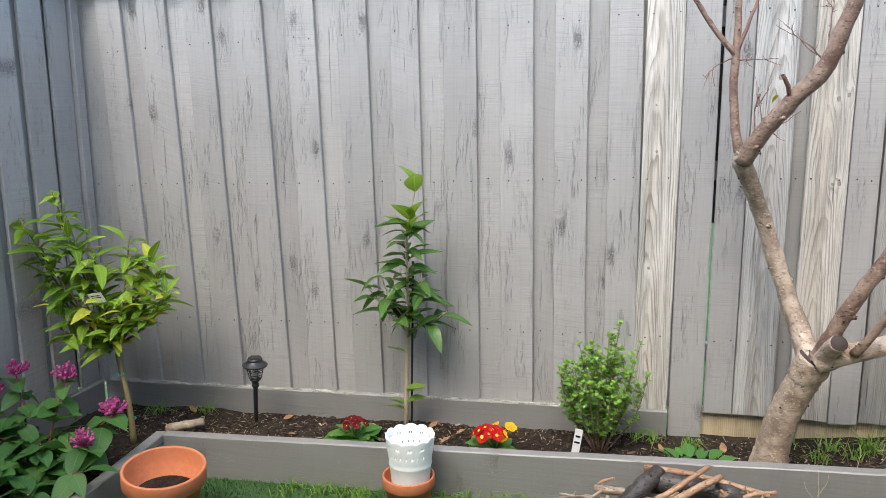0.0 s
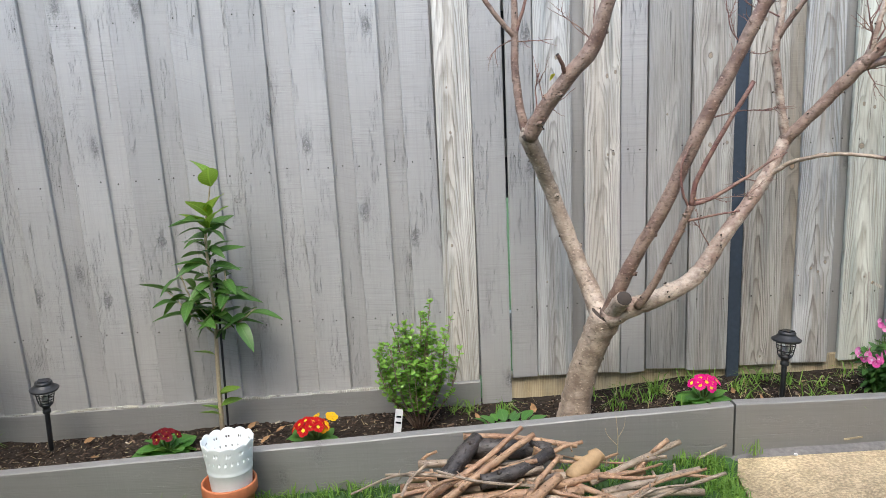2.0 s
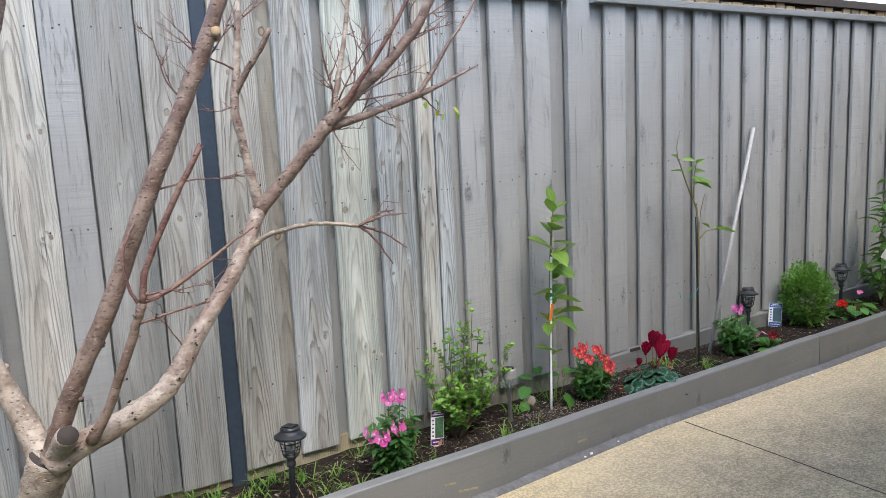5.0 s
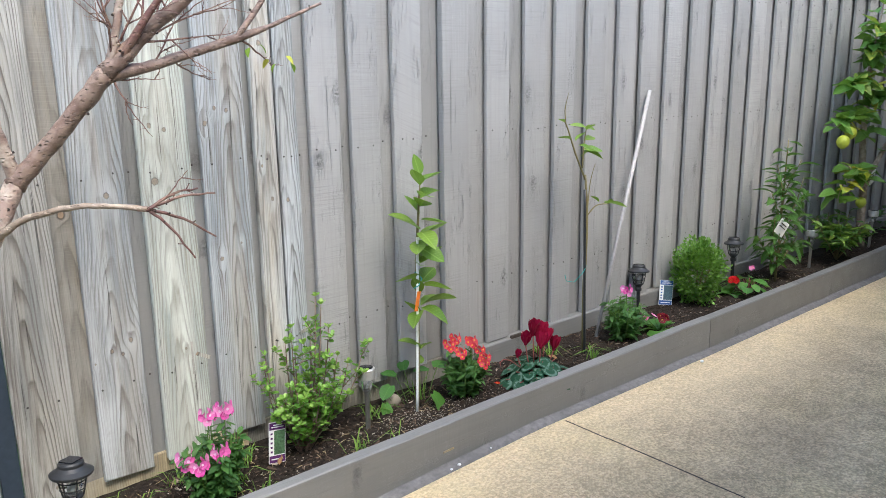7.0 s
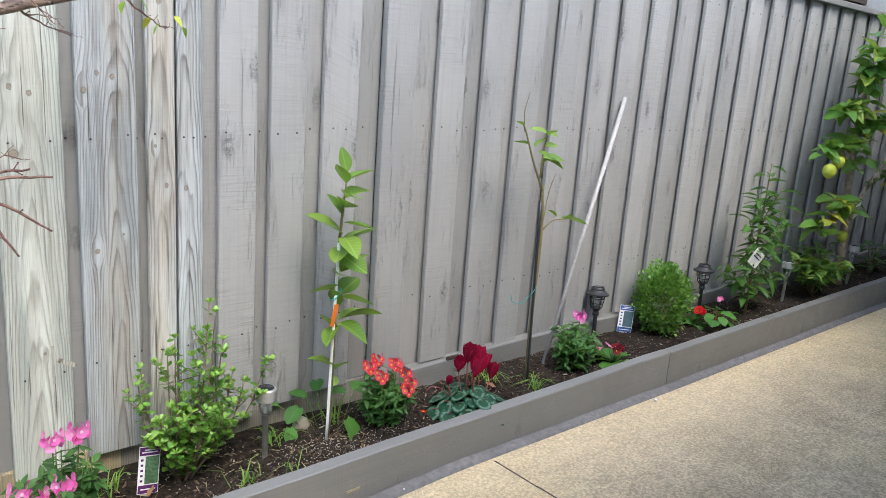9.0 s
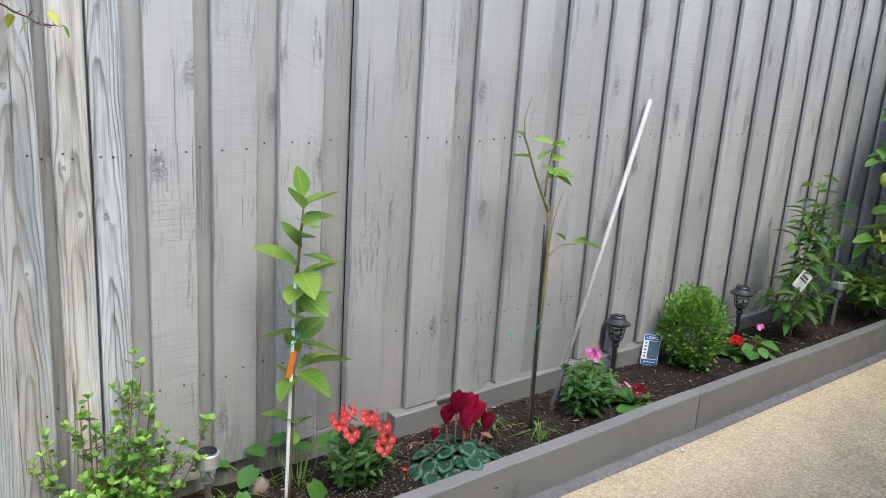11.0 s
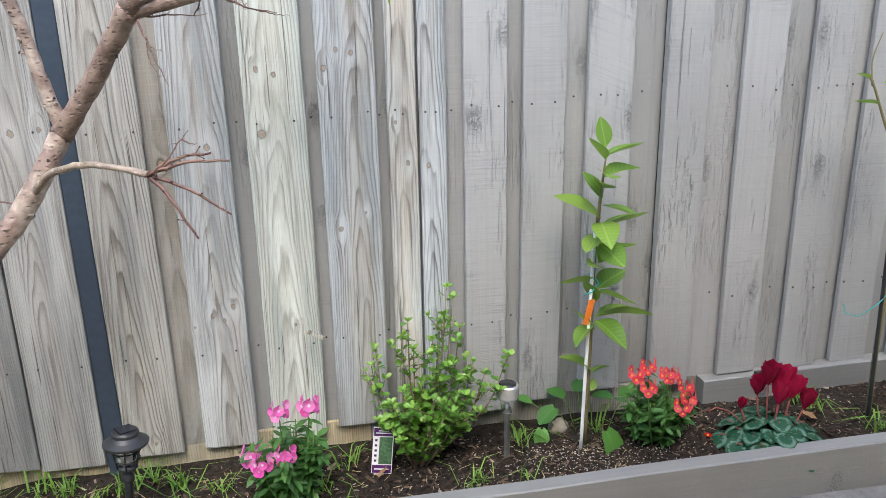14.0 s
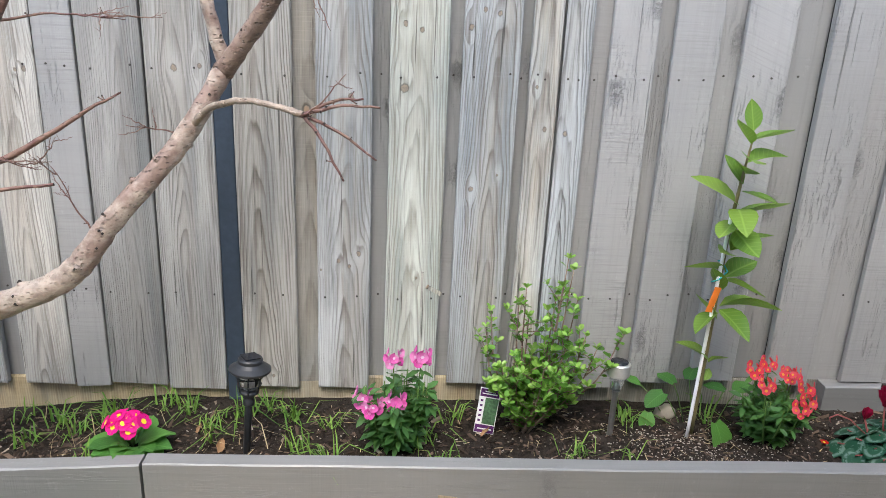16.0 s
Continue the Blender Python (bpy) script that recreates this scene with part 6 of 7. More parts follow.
primrose("bright red flowering primrose beside the rounded shrub", (4.87, 2.95, 0.18), [(BL_RED, 12, 0.0, -0.01)], 8, 0.035, 0.07, 6, 0.10)


def floret_mesh(name, mats):
    """A snapdragon floret: ruffled lobes round a swollen throat."""
    return bloom_mesh(name, 5, 0.66, 1.0, 0.45, mats, 0.3, 0.05)


FL_PINK = floret_mesh("floret", [P_PINK, P_EDGE])
FL_MAG2 = floret_mesh("floret", [P_MAUVE, P_PINK])
FL_COR = bloom_mesh("floret", 5, 0.66, 1.0, 0.18, [P_CORAL, P_ORANGE], 0.36, 0.05)


def snapdragon(label, at, spikes, meshes, leafy, seed, size=0.015, low=0.15, leaf_len=0.042):
    """Bushy leafy stems, some ending in a spike of florets."""
    r = random.Random(seed)
    ob = thing("snapdragon", label, "flower", at)
    a, st_a = Acc(), Acc()
    tips = [Vector(s) for s in spikes] + [Vector((math.cos(q) * leafy * math.sqrt(r.random()), math.sin(q) * leafy * 0.8 * math.sqrt(r.random()), low * r.uniform(0.75, 1.1))) for q in [r.uniform(0, 6.28) for _ in range(26)]]
    for q in tips:
        pts, rr = smooth_path([(q.x * 0.25, q.y * 0.25, 0), (q.x * 0.8, q.y * 0.8, q.z * 0.5), q], [0.0028, 0.0024, 0.0016], 5)
        st_a.tube(pts, rr, 5)
        for i in range(26):
            t = r.uniform(0.12, 0.93) * (len(pts) - 1)
            k = int(t)
            c = pts[k].lerp(pts[k + 1], t - k)
            w = way_of(r.uniform(0, 6.28), r.uniform(-0.5, 0.7))
            m = aim(c, w, leaf_len * r.uniform(0.6, 1.1), r.uniform(-0.6, 0.6))
            a.add([m @ Vector(v) for v in ((0, 0, 0), (-0.2, 0.35, 0.05), (-0.16, 0.7, 0.0), (0, 1, -0.12), (0.16, 0.7, 0.0), (0.2, 0.35, 0.05), (0, 0.5, -0.02))], [(0, 6, 1), (1, 6, 3, 2), (0, 5, 6), (5, 4, 3, 6)])
    part("foliage", a, LEAF_SNAP, ob, "narrow green leaves")
    part("stem", st_a, STEM_GREEN, ob)
    for s in spikes:
        for i in range(9):
            az = i * 2.4
            z = -0.004 - 0.0036 * i
            p = Vector(s) + Vector((0.017 * math.cos(az), 0.017 * math.sin(az), 0.02 + z))
            w = Vector((math.cos(az), math.sin(az) - 0.7, 0.25)).normalized()
            bloom(ob, r.choice(meshes), p, w, size * r.uniform(0.75, 1.1), "floret")
    return ob


snapdragon("bushy snapdragon with pink and white flower spikes", (1.808, 2.905, 0.15), [(-0.01, -0.02, 0.29), (0.065, 0.03, 0.27), (-0.09, -0.03, 0.175), (0.0, -0.07, 0.19), (-0.06, -0.06, 0.165)], [FL_PINK, FL_MAG2], 0.11, 5, 0.0145, 0.2, 0.048)
snapdragon("bushy snapdragon with coral and orange flowers", (2.885, 2.965, 0.155), [(-0.06, 0.02, 0.225), (-0.02, 0.03, 0.24), (0.015, -0.02, 0.235), (0.04, 0.0, 0.22), (0.085, -0.03, 0.15), (0.05, -0.06, 0.145), (-0.045, -0.03, 0.205), (0.10, 0.02, 0.165)], [FL_COR], 0.1, 8, 0.0118, 0.165)
snapdragon("leafy snapdragon with one pink flower spike", (3.845, 2.915, 0.175), [(0.0, -0.01, 0.245)], [FL_PINK, FL_MAG2], 0.125, 11, 0.0135, 0.19, 0.05)


def cyclamen():
    ob = thing("cyclamen", "cyclamen with silver-marbled leaves and crimson flowers", "flower", (3.21, 2.885, 0.165))
    r = random.Random(9)
    a = Acc()
    for i in range(34):
        az, d = i * 2.4, 0.155 * math.sqrt((i + 0.5) / 34)
        p = Vector((d * math.cos(az), d * 0.85 * math.sin(az), 0.085 - d * d * 2.6 + r.uniform(-0.01, 0.015)))
        leaf(ob, r.choice(L_CYC), p - way_of(az, 0) * 0.03, way_of(az, r.uniform(-0.5, 0.15)), r.uniform(0.062, 0.085), r.uniform(-0.25, 0.25))
        a.tube([(0, 0, 0), p * 0.5 + Vector((0, 0, 0.01)), p], [0.002] * 3, 5)
    part("stem", a, STEM_RED, ob)
    # flowers with swept-back petals
    f = Acc()
    for k in range(5):
        m = Matrix.Rotation(k * 1.2566, 4, "Z")
        vs = [(-0.1, 0.1, 0), (0.1, 0.1, 0), (-0.34, 0.22, 0.42), (0.0, 0.32, 0.42), (0.34, 0.26, 0.42), (-0.46, 0.22, 0.92), (0, 0.42, 0.98), (0.44, 0.34, 0.9), (0.06, 0.44, 1.14)]
        f.add([m @ Vector(v) for v in vs], [(0, 1, 3), (0, 3, 2), (1, 4, 3), (2, 3, 6, 5), (3, 4, 7, 6), (5, 6, 8), (6, 7, 8)])
    f.blob((0, 0, 0.0), (0.16, 0.16, 0.14), 7, 4, 0.05)
    me = f.mesh("flower", P_CRIMSON)
    for x, y, z, s, tx in ((-0.035, -0.01, 0.205, 0.07, -8), (-0.005, -0.03, 0.15, 0.075, 5), (0.03, 0.0, 0.18, 0.07, 14), (0.075, 0.01, 0.14, 0.072, 24), (0.115, -0.01, 0.11, 0.062, 10), (-0.05, 0.02, 0.16, 0.06, -14), (0.05, 0.03, 0.16, 0.062, 4), (-0.105, 0.02, 0.115, 0.035, -10)):
        o = new("flower", me)
        o.parent = ob
        o.matrix_basis = pose(x * 0.85, y, z, 6, tx, r.uniform(0, 70)) @ Matrix.Diagonal((s * 0.75, s * 0.75, s * 0.85, 1))
        st2 = Acc().tube([(x * 0.3, y * 0.3, 0.02), (x * 0.7, y * 0.8, z * 0.6), (x * 0.85, y, z)], [0.0025] * 3, 6)
        part("flower_stalk", st2, STEM_RED, ob)
    part("flower_stalk", Acc().tube([(-0.06, 0, 0.05), (-0.13, 0.02, 0.11), (-0.17, 0.02, 0.125), (-0.19, 0.02, 0.115), (-0.185, 0.02, 0.1)], [0.002] * 5, 6), STEM_RED, ob, "curled bare stalk")


cyclamen()


def fuchsia():
    """Large-leaved flowering plant at the near end of the side bed."""
    ob = thing("flowering_shrub", "leafy shrub with soft green leaves and clustered magenta flowers", "shrub", (-2.12, 2.30, -0.03))
    r = random.Random(14)
    tips = [(-0.25, 0.2, 0.36), (-0.02, 0.22, 0.36), (0.21, 0.2, 0.24), (0.18, 0.06, 0.16), (-0.12, 0.05, 0.24), (0.05, -0.02, 0.2), (0.26, -0.05, 0.12), (-0.2, -0.15, 0.2), (0.0, -0.2, 0.16), (0.17, -0.22, 0.1), (-0.25, 0.0, 0.27), (0.1, 0.14, 0.2)]
    paths = [([(0, 0, 0), (q[0] * 0.55, q[1] * 0.55, q[2] * 0.6), q], [0.006, 0.0045, 0.003]) for q in tips]
    stems(ob, paths, STEM_RED)
    for pts, rr in paths:
        pp, _ = smooth_path(pts, rr, 6)
        clothe(ob, pp, 12, L_FUC, (0.09, 0.15), (-0.5, 0.5), 0.3, 0.012, 0, r, (0, -0.15))
    for q in tips[:4] + [(-0.3, 0.12, 0.31)]:
        a = Acc()
        for i in range(56):
            w = way_of(r.uniform(0, 6.28), r.uniform(-0.4, 1.5))
            c = Vector(q) + Vector((w.x * 0.058, w.y * 0.05, 0.03 + w.z * 0.04)) * r.uniform(0.45, 1)
            a.tube([Vector(q), c], [0.001, 0.0035], 4)
            a.blob(c, (0.0065, 0.0065, 0.0065), 5, 3, 0.25, 0, r)
        part("flower_head", a, P_FUCHSIA, ob, "magenta flower cluster")


fuchsia()

# ---- saplings further along ----
B = Vector((2.665, 3.0, 0.145))
s1 = thing("citrus_sapling", "citrus sapling with upright light green leaves tied to a white stake", "sapling", B)
tp = [(0.012, 0.01, 0), (0.014, 0.0, 0.3), (0.018, 0.0, 0.6), (0.03, 0.0, 0.78), (0.042, 0, 0.90)]
tr = [0.0085, 0.0075, 0.006, 0.0045, 0.002]
stems(s1, [(tp, tr)], STEM)
stems(s1, [([(-0.006, -0.012, -0.02), (0.003, -0.013, 0.36), (0.013, -0.014, 0.69)], [0.0052] * 3)], WHITE, 8, "stake", "white stake")
for z, az, el, s, w in ((0.945, 1.9, 1.2, 0.09, 1.3), (0.92, 0.1, 0.15, 0.13, 1.2), (0.91, 3.6, 0.7, 0.10, 1.4), (0.87, 4.5, 0.1, 0.10, 1.6), (0.86, 0.2, 0.25, 0.13, 1.3), (0.83, 4.2, 0.4, 0.11, 1.5), (0.80, 2.6, 0.8, 0.10, 1.4), (0.78, 5.4, -0.2, 0.11, 1.6),
                        (0.74, 3.1, 0.5, 0.17, 1.1), (0.73, 4.6, -0.3, 0.12, 1.7), (0.715, 0.05, 0.12, 0.16, 1.2), (0.70, 3.9, -0.5, 0.10, 1.7), (0.67, 5.1, -0.5, 0.12, 1.6), (0.635, 0.1, 0.05, 0.13, 1.3), (0.61, 0.6, 0.5, 0.10, 1.3), (0.60, 4.0, 0.3, 0.09, 1.4),
                        (0.55, 3.15, 0.08, 0.13, 1.2), (0.53, 0.3, 0.45, 0.12, 1.5), (0.52, 5.5, -0.1, 0.13, 1.6), (0.49, 3.5, 0.9, 0.09, 1.4), (0.44, 0.0, 0.10, 0.19, 1.2), (0.43, 5.3, -0.35, 0.13, 1.7), (0.42, 3.7, -0.3, 0.11, 1.7), (0.40, 2.9, 0.7, 0.10, 1.5), (0.265, 3.0, 0.6, 0.12, 1.3), (0.26, 0.2, 0.3, 0.07, 1.3), (0.2, 1.0, 0.4, 0.05, 1.4)):
    leaf(s1, PL.choice(L_MID), Vector((0.018 + 0.02 * z, -0.005, z * 0.965)), way_of(az, el), s * 0.92, PL.uniform(-0.5, 0.5), w)
part("tag", Acc().box((0, 0, 0), (0.022, 0.002, 0.075)), ORANGE_TAG, s1, "orange tag", False, at=pose(0.0, -0.022, 0.45, 4, 12, 20))
part("tie", Acc().tube([(-0.012, -0.015, 0.50), (0.005, -0.024, 0.51), (0.03, -0.012, 0.53), (0.02, 0.01, 0.55), (0.0, -0.01, 0.56)], [0.0022] * 5, 5), TEAL, s1, "teal tie")

B = Vector((3.57, 2.945, 0.165))
s2 = thing("citrus_sapling", "thin bare-stemmed sapling with few leaves and a black stake", "sapling", B)
stems(s2, [([(0.02, 0, 0), (0.012, 0, 0.3), (0.02, 0, 0.62), (0.0, 0, 0.82)], [0.009, 0.008, 0.006, 0.0045]), ([(0.0, 0, 0.80), (-0.07, 0, 0.92), (-0.13, 0, 1.04), (-0.16, 0, 1.06)], [0.0045, 0.004, 0.003, 0.0025]),
           ([(-0.02, 0, 0.85), (-0.015, 0, 0.95), (0.0, 0, 1.02)], [0.004, 0.003, 0.002]), ([(0.02, 0, 0.64), (0.07, -0.01, 0.68), (0.14, -0.02, 0.68)], [0.0035, 0.0025, 0.002]), ([(-0.13, 0, 1.03), (-0.14, 0, 1.1), (-0.12, 0, 1.17)], [0.0025, 0.002, 0.001]), ([(0.02, 0, 0.66), (0.06, 0.02, 0.78), (0.09, 0.02, 0.86)], [0.0025, 0.002, 0.001])], STEM)
stems(s2, [([(0.005, -0.02, -0.03), (-0.01, -0.02, 0.35), (-0.025, -0.02, 0.76)], [0.0058] * 3)], BLACK, 6, "stake", "black plastic stake")
for x, z, az, el, s in ((-0.14, 1.05, 3.4, 0.3, 0.07), (-0.1, 0.98, 3.1, 0.15, 0.10), (-0.07, 0.97, 0.0, 0.45, 0.1), (0.0, 1.02, 0.3, -0.1, 0.10), (0.0, 1.02, 2.6, 0.3, 0.1), (-0.01, 0.97, 0.2, 0.05, 0.11), (-0.02, 0.93, 5.8, 0.0, 0.12), (-0.03, 0.9, 0.1, 0.35, 0.12), (0.0, 0.92, 5.5, -0.2, 0.1), (0.0, 1.01, 4.4, 0.6, 0.09), (0.13, 0.685, 5.9, -0.12, 0.16), (0.14, 0.68, 0.2, -0.1, 0.13), (0.1, 0.69, 2.4, 0.8, 0.06), (-0.05, 0.95, 4.8, -0.1, 0.09)):
    leaf(s2, PL.choice(L_MID), Vector((x, 0, z)), way_of(az, el - 0.1), s * 0.78, PL.uniform(-0.9, 0.9), 1.0)
part("tie", Acc().tube([(0.0, -0.02, 0.42), (-0.03, -0.03, 0.4), (-0.08, -0.02, 0.36), (-0.12, -0.01, 0.37), (-0.13, -0.01, 0.4)], [0.0015] * 5, 5), TEAL, s2, "loose teal twine")

pole = thing("leaning_pole", "thin pale grey pole leaning against the fence", "pole", (3.765, 3.02, 0.17))
part("pole_shaft", Acc().tube([(0, 0, -0.02), (0.26, 0.055, 0.58), (0.508, 0.108, 1.155)], [0.0095] * 3, 10), ALUMINIUM, pole)


def plant_card(label, at, turn, tilt, w, h, ink, picture):
    ob = thing("plant_label", label, "plant label", at)
    ob.rotation_euler = (radians(tilt), radians(turn[1]), radians(turn[0]))
    part("card", Acc().box((0, 0, h / 2), (w, 0.0016, h)), WHITE, ob, smooth=False)
    for q in (0.9, 0.1):
        part("print_band", Acc().box((0, -0.0012, h * q), (w * 0.94, 0.001, h * 0.17)), ink, ob, "dark printed band", False)
    part("picture", Acc().box((w * 0.14, -0.0012, h * 0.5), (w * 0.64, 0.001, h * 0.58)), picture, ob, "printed photograph", False)
    for i in range(5):
        part("symbol", Acc().box((-w * 0.34, -0.0012, h * (0.28 + i * 0.11)), (w * 0.12, 0.001, h * 0.045)), ink, ob, "small printed symbol", False)
    for z, q in ((0.93, 0.5), (0.88, 0.75), (0.1, 0.7)):
        part("printed_line", Acc().box((0, -0.0022, h * z), (w * q, 0.001, h * 0.025)), WHITE, ob, "illegible white lettering", False)
    part("spike", Acc().box((0, 0, -0.02), (w * 0.3, 0.0016, 0.06)), WHITE, ob, smooth=False)


plant_card("white and purple printed plant label in the soil", (2.060, 2.985, 0.155), (-6, 6), -6, 0.058, 0.14, PURPLE, GREENPRINT)
plant_card("white and blue printed plant label in the soil", (4.445, 3.09, 0.185), (-35, 5), -8, 0.075, 0.135, BLUE, BLUEPRINT)

# heart-leaved seedlings round the sapling
vine = thing("seedling", "broad heart-shaped green seedling leaves on the soil", "seedling", (2.72, 3.06, 0.15))
for x, y, z, az, el, s in ((0.02, -0.07, 0.05, 5.2, -0.9, 0.10), (-0.11, 0.03, 0.09, 3.6, -0.3, 0.07), (-0.08, 0.04, 0.12, 2.2, 0.3, 0.06), (-0.18, 0.05, 0.11, 3.0, 0.5, 0.045), (-0.16, 0.0, 0.04, 4.4, -0.8, 0.06), (0.1, 0.0, 0.12, 0.6, 0.2, 0.075), (0.07, 0.02, 0.11, 2.6, 0.2, 0.06), (-0.03, 0.05, 0.13, 1.0, 0.5, 0.06)):
    leaf(vine, L_ROUND[0], Vector((x, y, z)), way_of(az, el), s, PL.uniform(-0.3, 0.3))
    part("stem", Acc().tube([(x * 0.5, y * 0.4, 0), (x * 0.8, y * 0.8, z * 0.7), (x, y, z)], [0.0016] * 3, 5), STEM_GREEN, vine)
ger = thing("bedding_plant", "low plant with round green leaves and pale flower buds", "flower", (4.97, 2.905, 0.185))
for i in range(16):
    az, d = i * 2.4, 0.10 * math.sqrt((i + 0.5) / 16)
    p = Vector((d * math.cos(az), d * math.sin(az) * 0.8, 0.10 - d * 0.5))
    leaf(ger, L_ROUND[0], p, way_of(az, PL.uniform(-0.5, 0.2)), PL.uniform(0.055, 0.08), PL.uniform(-0.3, 0.3))
    part("stem", Acc().tube([(0, 0, 0), p * 0.6, p], [0.002] * 3, 5), STEM_RED, ger)
for i in range(4):
    bloom(ger, BL_WHT, Vector((PL.uniform(-0.03, 0.03), PL.uniform(-0.03, 0.02), 0.15)), (PL.uniform(-1, 1), -1, 0.8), 0.012)

# upright evergreen, low evergreen and the lemon tree at the far end
B = Vector((5.33, 2.925, 0.185))
cam_p = thing("young_evergreen", "upright young evergreen with dark glossy leaves and a white tag", "shrub", B)
paths = [([(0, 0, 0), (0.01, 0, 0.35), (0.02, 0, 0.84)], [0.008, 0.006, 0.003])]
for x, z, z0 in ((-0.28, 0.32, 0.1), (-0.2, 0.42, 0.15), (-0.12, 0.55, 0.2), (0.14, 0.62, 0.3), (0.25, 0.5, 0.2), (0.32, 0.38, 0.15), (0.2, 0.25, 0.08), (-0.15, 0.25, 0.05), (0.08, 0.72, 0.4), (-0.07, 0.7, 0.4), (0.3, 0.22, 0.08)):
    paths.append(([(0, 0, z0), (x * 0.5, PL.uniform(-0.06, 0.04), (z0 + z) / 2), (x, PL.uniform(-0.1, 0.06), z)], [0.004, 0.003, 0.002]))
stems(cam_p, paths, STEM)
for pts, r in paths:
    pp, _ = smooth_path(pts, r, 6)
    clothe(cam_p, pp, 26 if pts[0][2] == 0 else 13, L_DARK, (0.08, 0.13), (-0.4, 0.6), 0.3, 0.01)
tag_card(cam_p, (-0.16, -0.09, 0.36), (0.11, 0.085), 15, 28, label="large white nursery tag")
R5 = random.Random(44)
low = thing("low_evergreen", "low spreading evergreen with narrow dark leaves", "shrub", (6.1, 2.9, 0.19))
paths = []
for i in range(26):
    az, d = R5.uniform(0, 6.28), R5.uniform(0.1, 0.34)
    paths.append(([(0, 0, 0), (d * 0.5 * math.cos(az), d * 0.3 * math.sin(az), 0.14), (d * math.cos(az), d * 0.55 * math.sin(az), R5.uniform(0.16, 0.32))], [0.004, 0.003, 0.002]))
stems(low, paths, STEM)
for pts, r in paths:
    pp, _ = smooth_path(pts, r, 5)
    clothe(low, pp, 18, L_DARK[:1] + L_DARK[:1] + L_MID[2:], (0.05, 0.085), (-0.2, 0.8), 0.3, 0.012, 0, R5)

B = Vector((6.6, 2.95, 0.19))
lem = thing("lemon_tree", "young lemon tree with pale green leaves and ripening lemons", "tree", B)
trunk = ([(0, 0, 0), (-0.04, 0, 0.2), (-0.05, 0, 0.4), (-0.13, 0, 0.68), (-0.2, -0.02, 0.85), (-0.16, 0, 1.2), (-0.1, -0.02, 1.65)], [0.03, 0.027, 0.026, 0.022, 0.018, 0.012, 0.006])
arms = [([(-0.06, 0, 0.42), (0.1, -0.02, 0.62), (0.38, -0.04, 0.88)], [0.02, 0.017, 0.013]), ([(0.38, -0.04, 0.88), (0.45, -0.05, 1.15), (0.4, -0.05, 1.4)], [0.012, 0.008, 0.004]), ([(-0.05, -0.02, 0.42), (-0.3, -0.06, 0.52), (-0.52, -0.08, 0.62)], [0.008, 0.006, 0.004]),
        ([(-0.18, -0.02, 0.9), (-0.45, -0.05, 0.93), (-0.72, -0.06, 0.88)], [0.008, 0.006, 0.003]), ([(-0.17, 0, 1.0), (-0.4, -0.04, 1.15), (-0.55, -0.05, 1.1)], [0.007, 0.005, 0.003]), ([(-0.15, 0, 1.2), (-0.28, -0.06, 1.35), (-0.3, -0.08, 1.5)], [0.007, 0.005, 0.003]),
        ([(-0.14, 0, 1.25), (0.05, -0.05, 1.4), (0.15, -0.06, 1.6)], [0.007, 0.005, 0.003]), ([(-0.45, -0.07, 0.6), (-0.6, -0.08, 0.5), (-0.65, -0.08, 0.4)], [0.004, 0.003, 0.002]), ([(0.2, -0.03, 0.75), (0.4, -0.08, 0.7), (0.55, -0.08, 0.62)], [0.006, 0.004, 0.002]),
        ([(-0.18, 0, 0.95), (-0.05, -0.06, 1.05), (0.1, -0.08, 1.12)], [0.006, 0.004, 0.002])]
stems(lem, [trunk] + arms, BARK, 9, "trunk")
for i, (pts, r) in enumerate(arms + [trunk]):
    pp, _ = smooth_path(pts, r, 6)
    n = (6, 30, 22, 32, 28, 32, 30, 14, 20, 26, 34)[i]
    clothe(lem, pp, n, L_LEM, (0.09, 0.145), (-0.5, 0.7), 0.3 if i < 10 else 0.6, 0.02, 0.07, R5, (0, -0.25))
for x, y, z, s in ((-0.70, -0.10, 0.79, 0.04), (-0.60, -0.1, 0.84, 0.037), (-0.33, -0.09, 0.55, 0.045), (-0.2, -0.05, 0.35, 0.035)):
    part("lemon", Acc().lathe([(0.0, -s * 1.15), (s * 0.3, -s * 1.05), (s * 0.8, -s * 0.6), (s, 0), (s * 0.8, s * 0.65), (s * 0.3, s), (0, s * 1.1)], 14), LEMON, lem, "green-yellow lemon", at=(x, y, z))
tag_card(lem, (-0.16, -0.09, 0.52), (0.075, 0.1), 10, -20, label="white nursery tag")
bk = thing("potted_plant", "small dark leafy plant at the far end of the bed", "shrub", (7.15, 2.95, 0.19))
for i in range(30):
    leaf(bk, R5.choice(L_DARK), Vector((R5.uniform(-0.16, 0.16), R5.uniform(-0.1, 0.1), R5.uniform(0.03, 0.22))), way_of(R5.uniform(0, 6.28), R5.uniform(-0.2, 0.7)), 0.08, 0.0, 1.4)
stems(bk, [([(x * 0.3, 0, 0), (x * 0.6, 0, 0.1), (x, 0, 0.2)], [0.004, 0.003, 0.002]) for x in (-0.12, -0.05, 0.03, 0.1, 0.14)], STEM)

# ---- pile of pruned branches ----
R6 = random.Random(77)


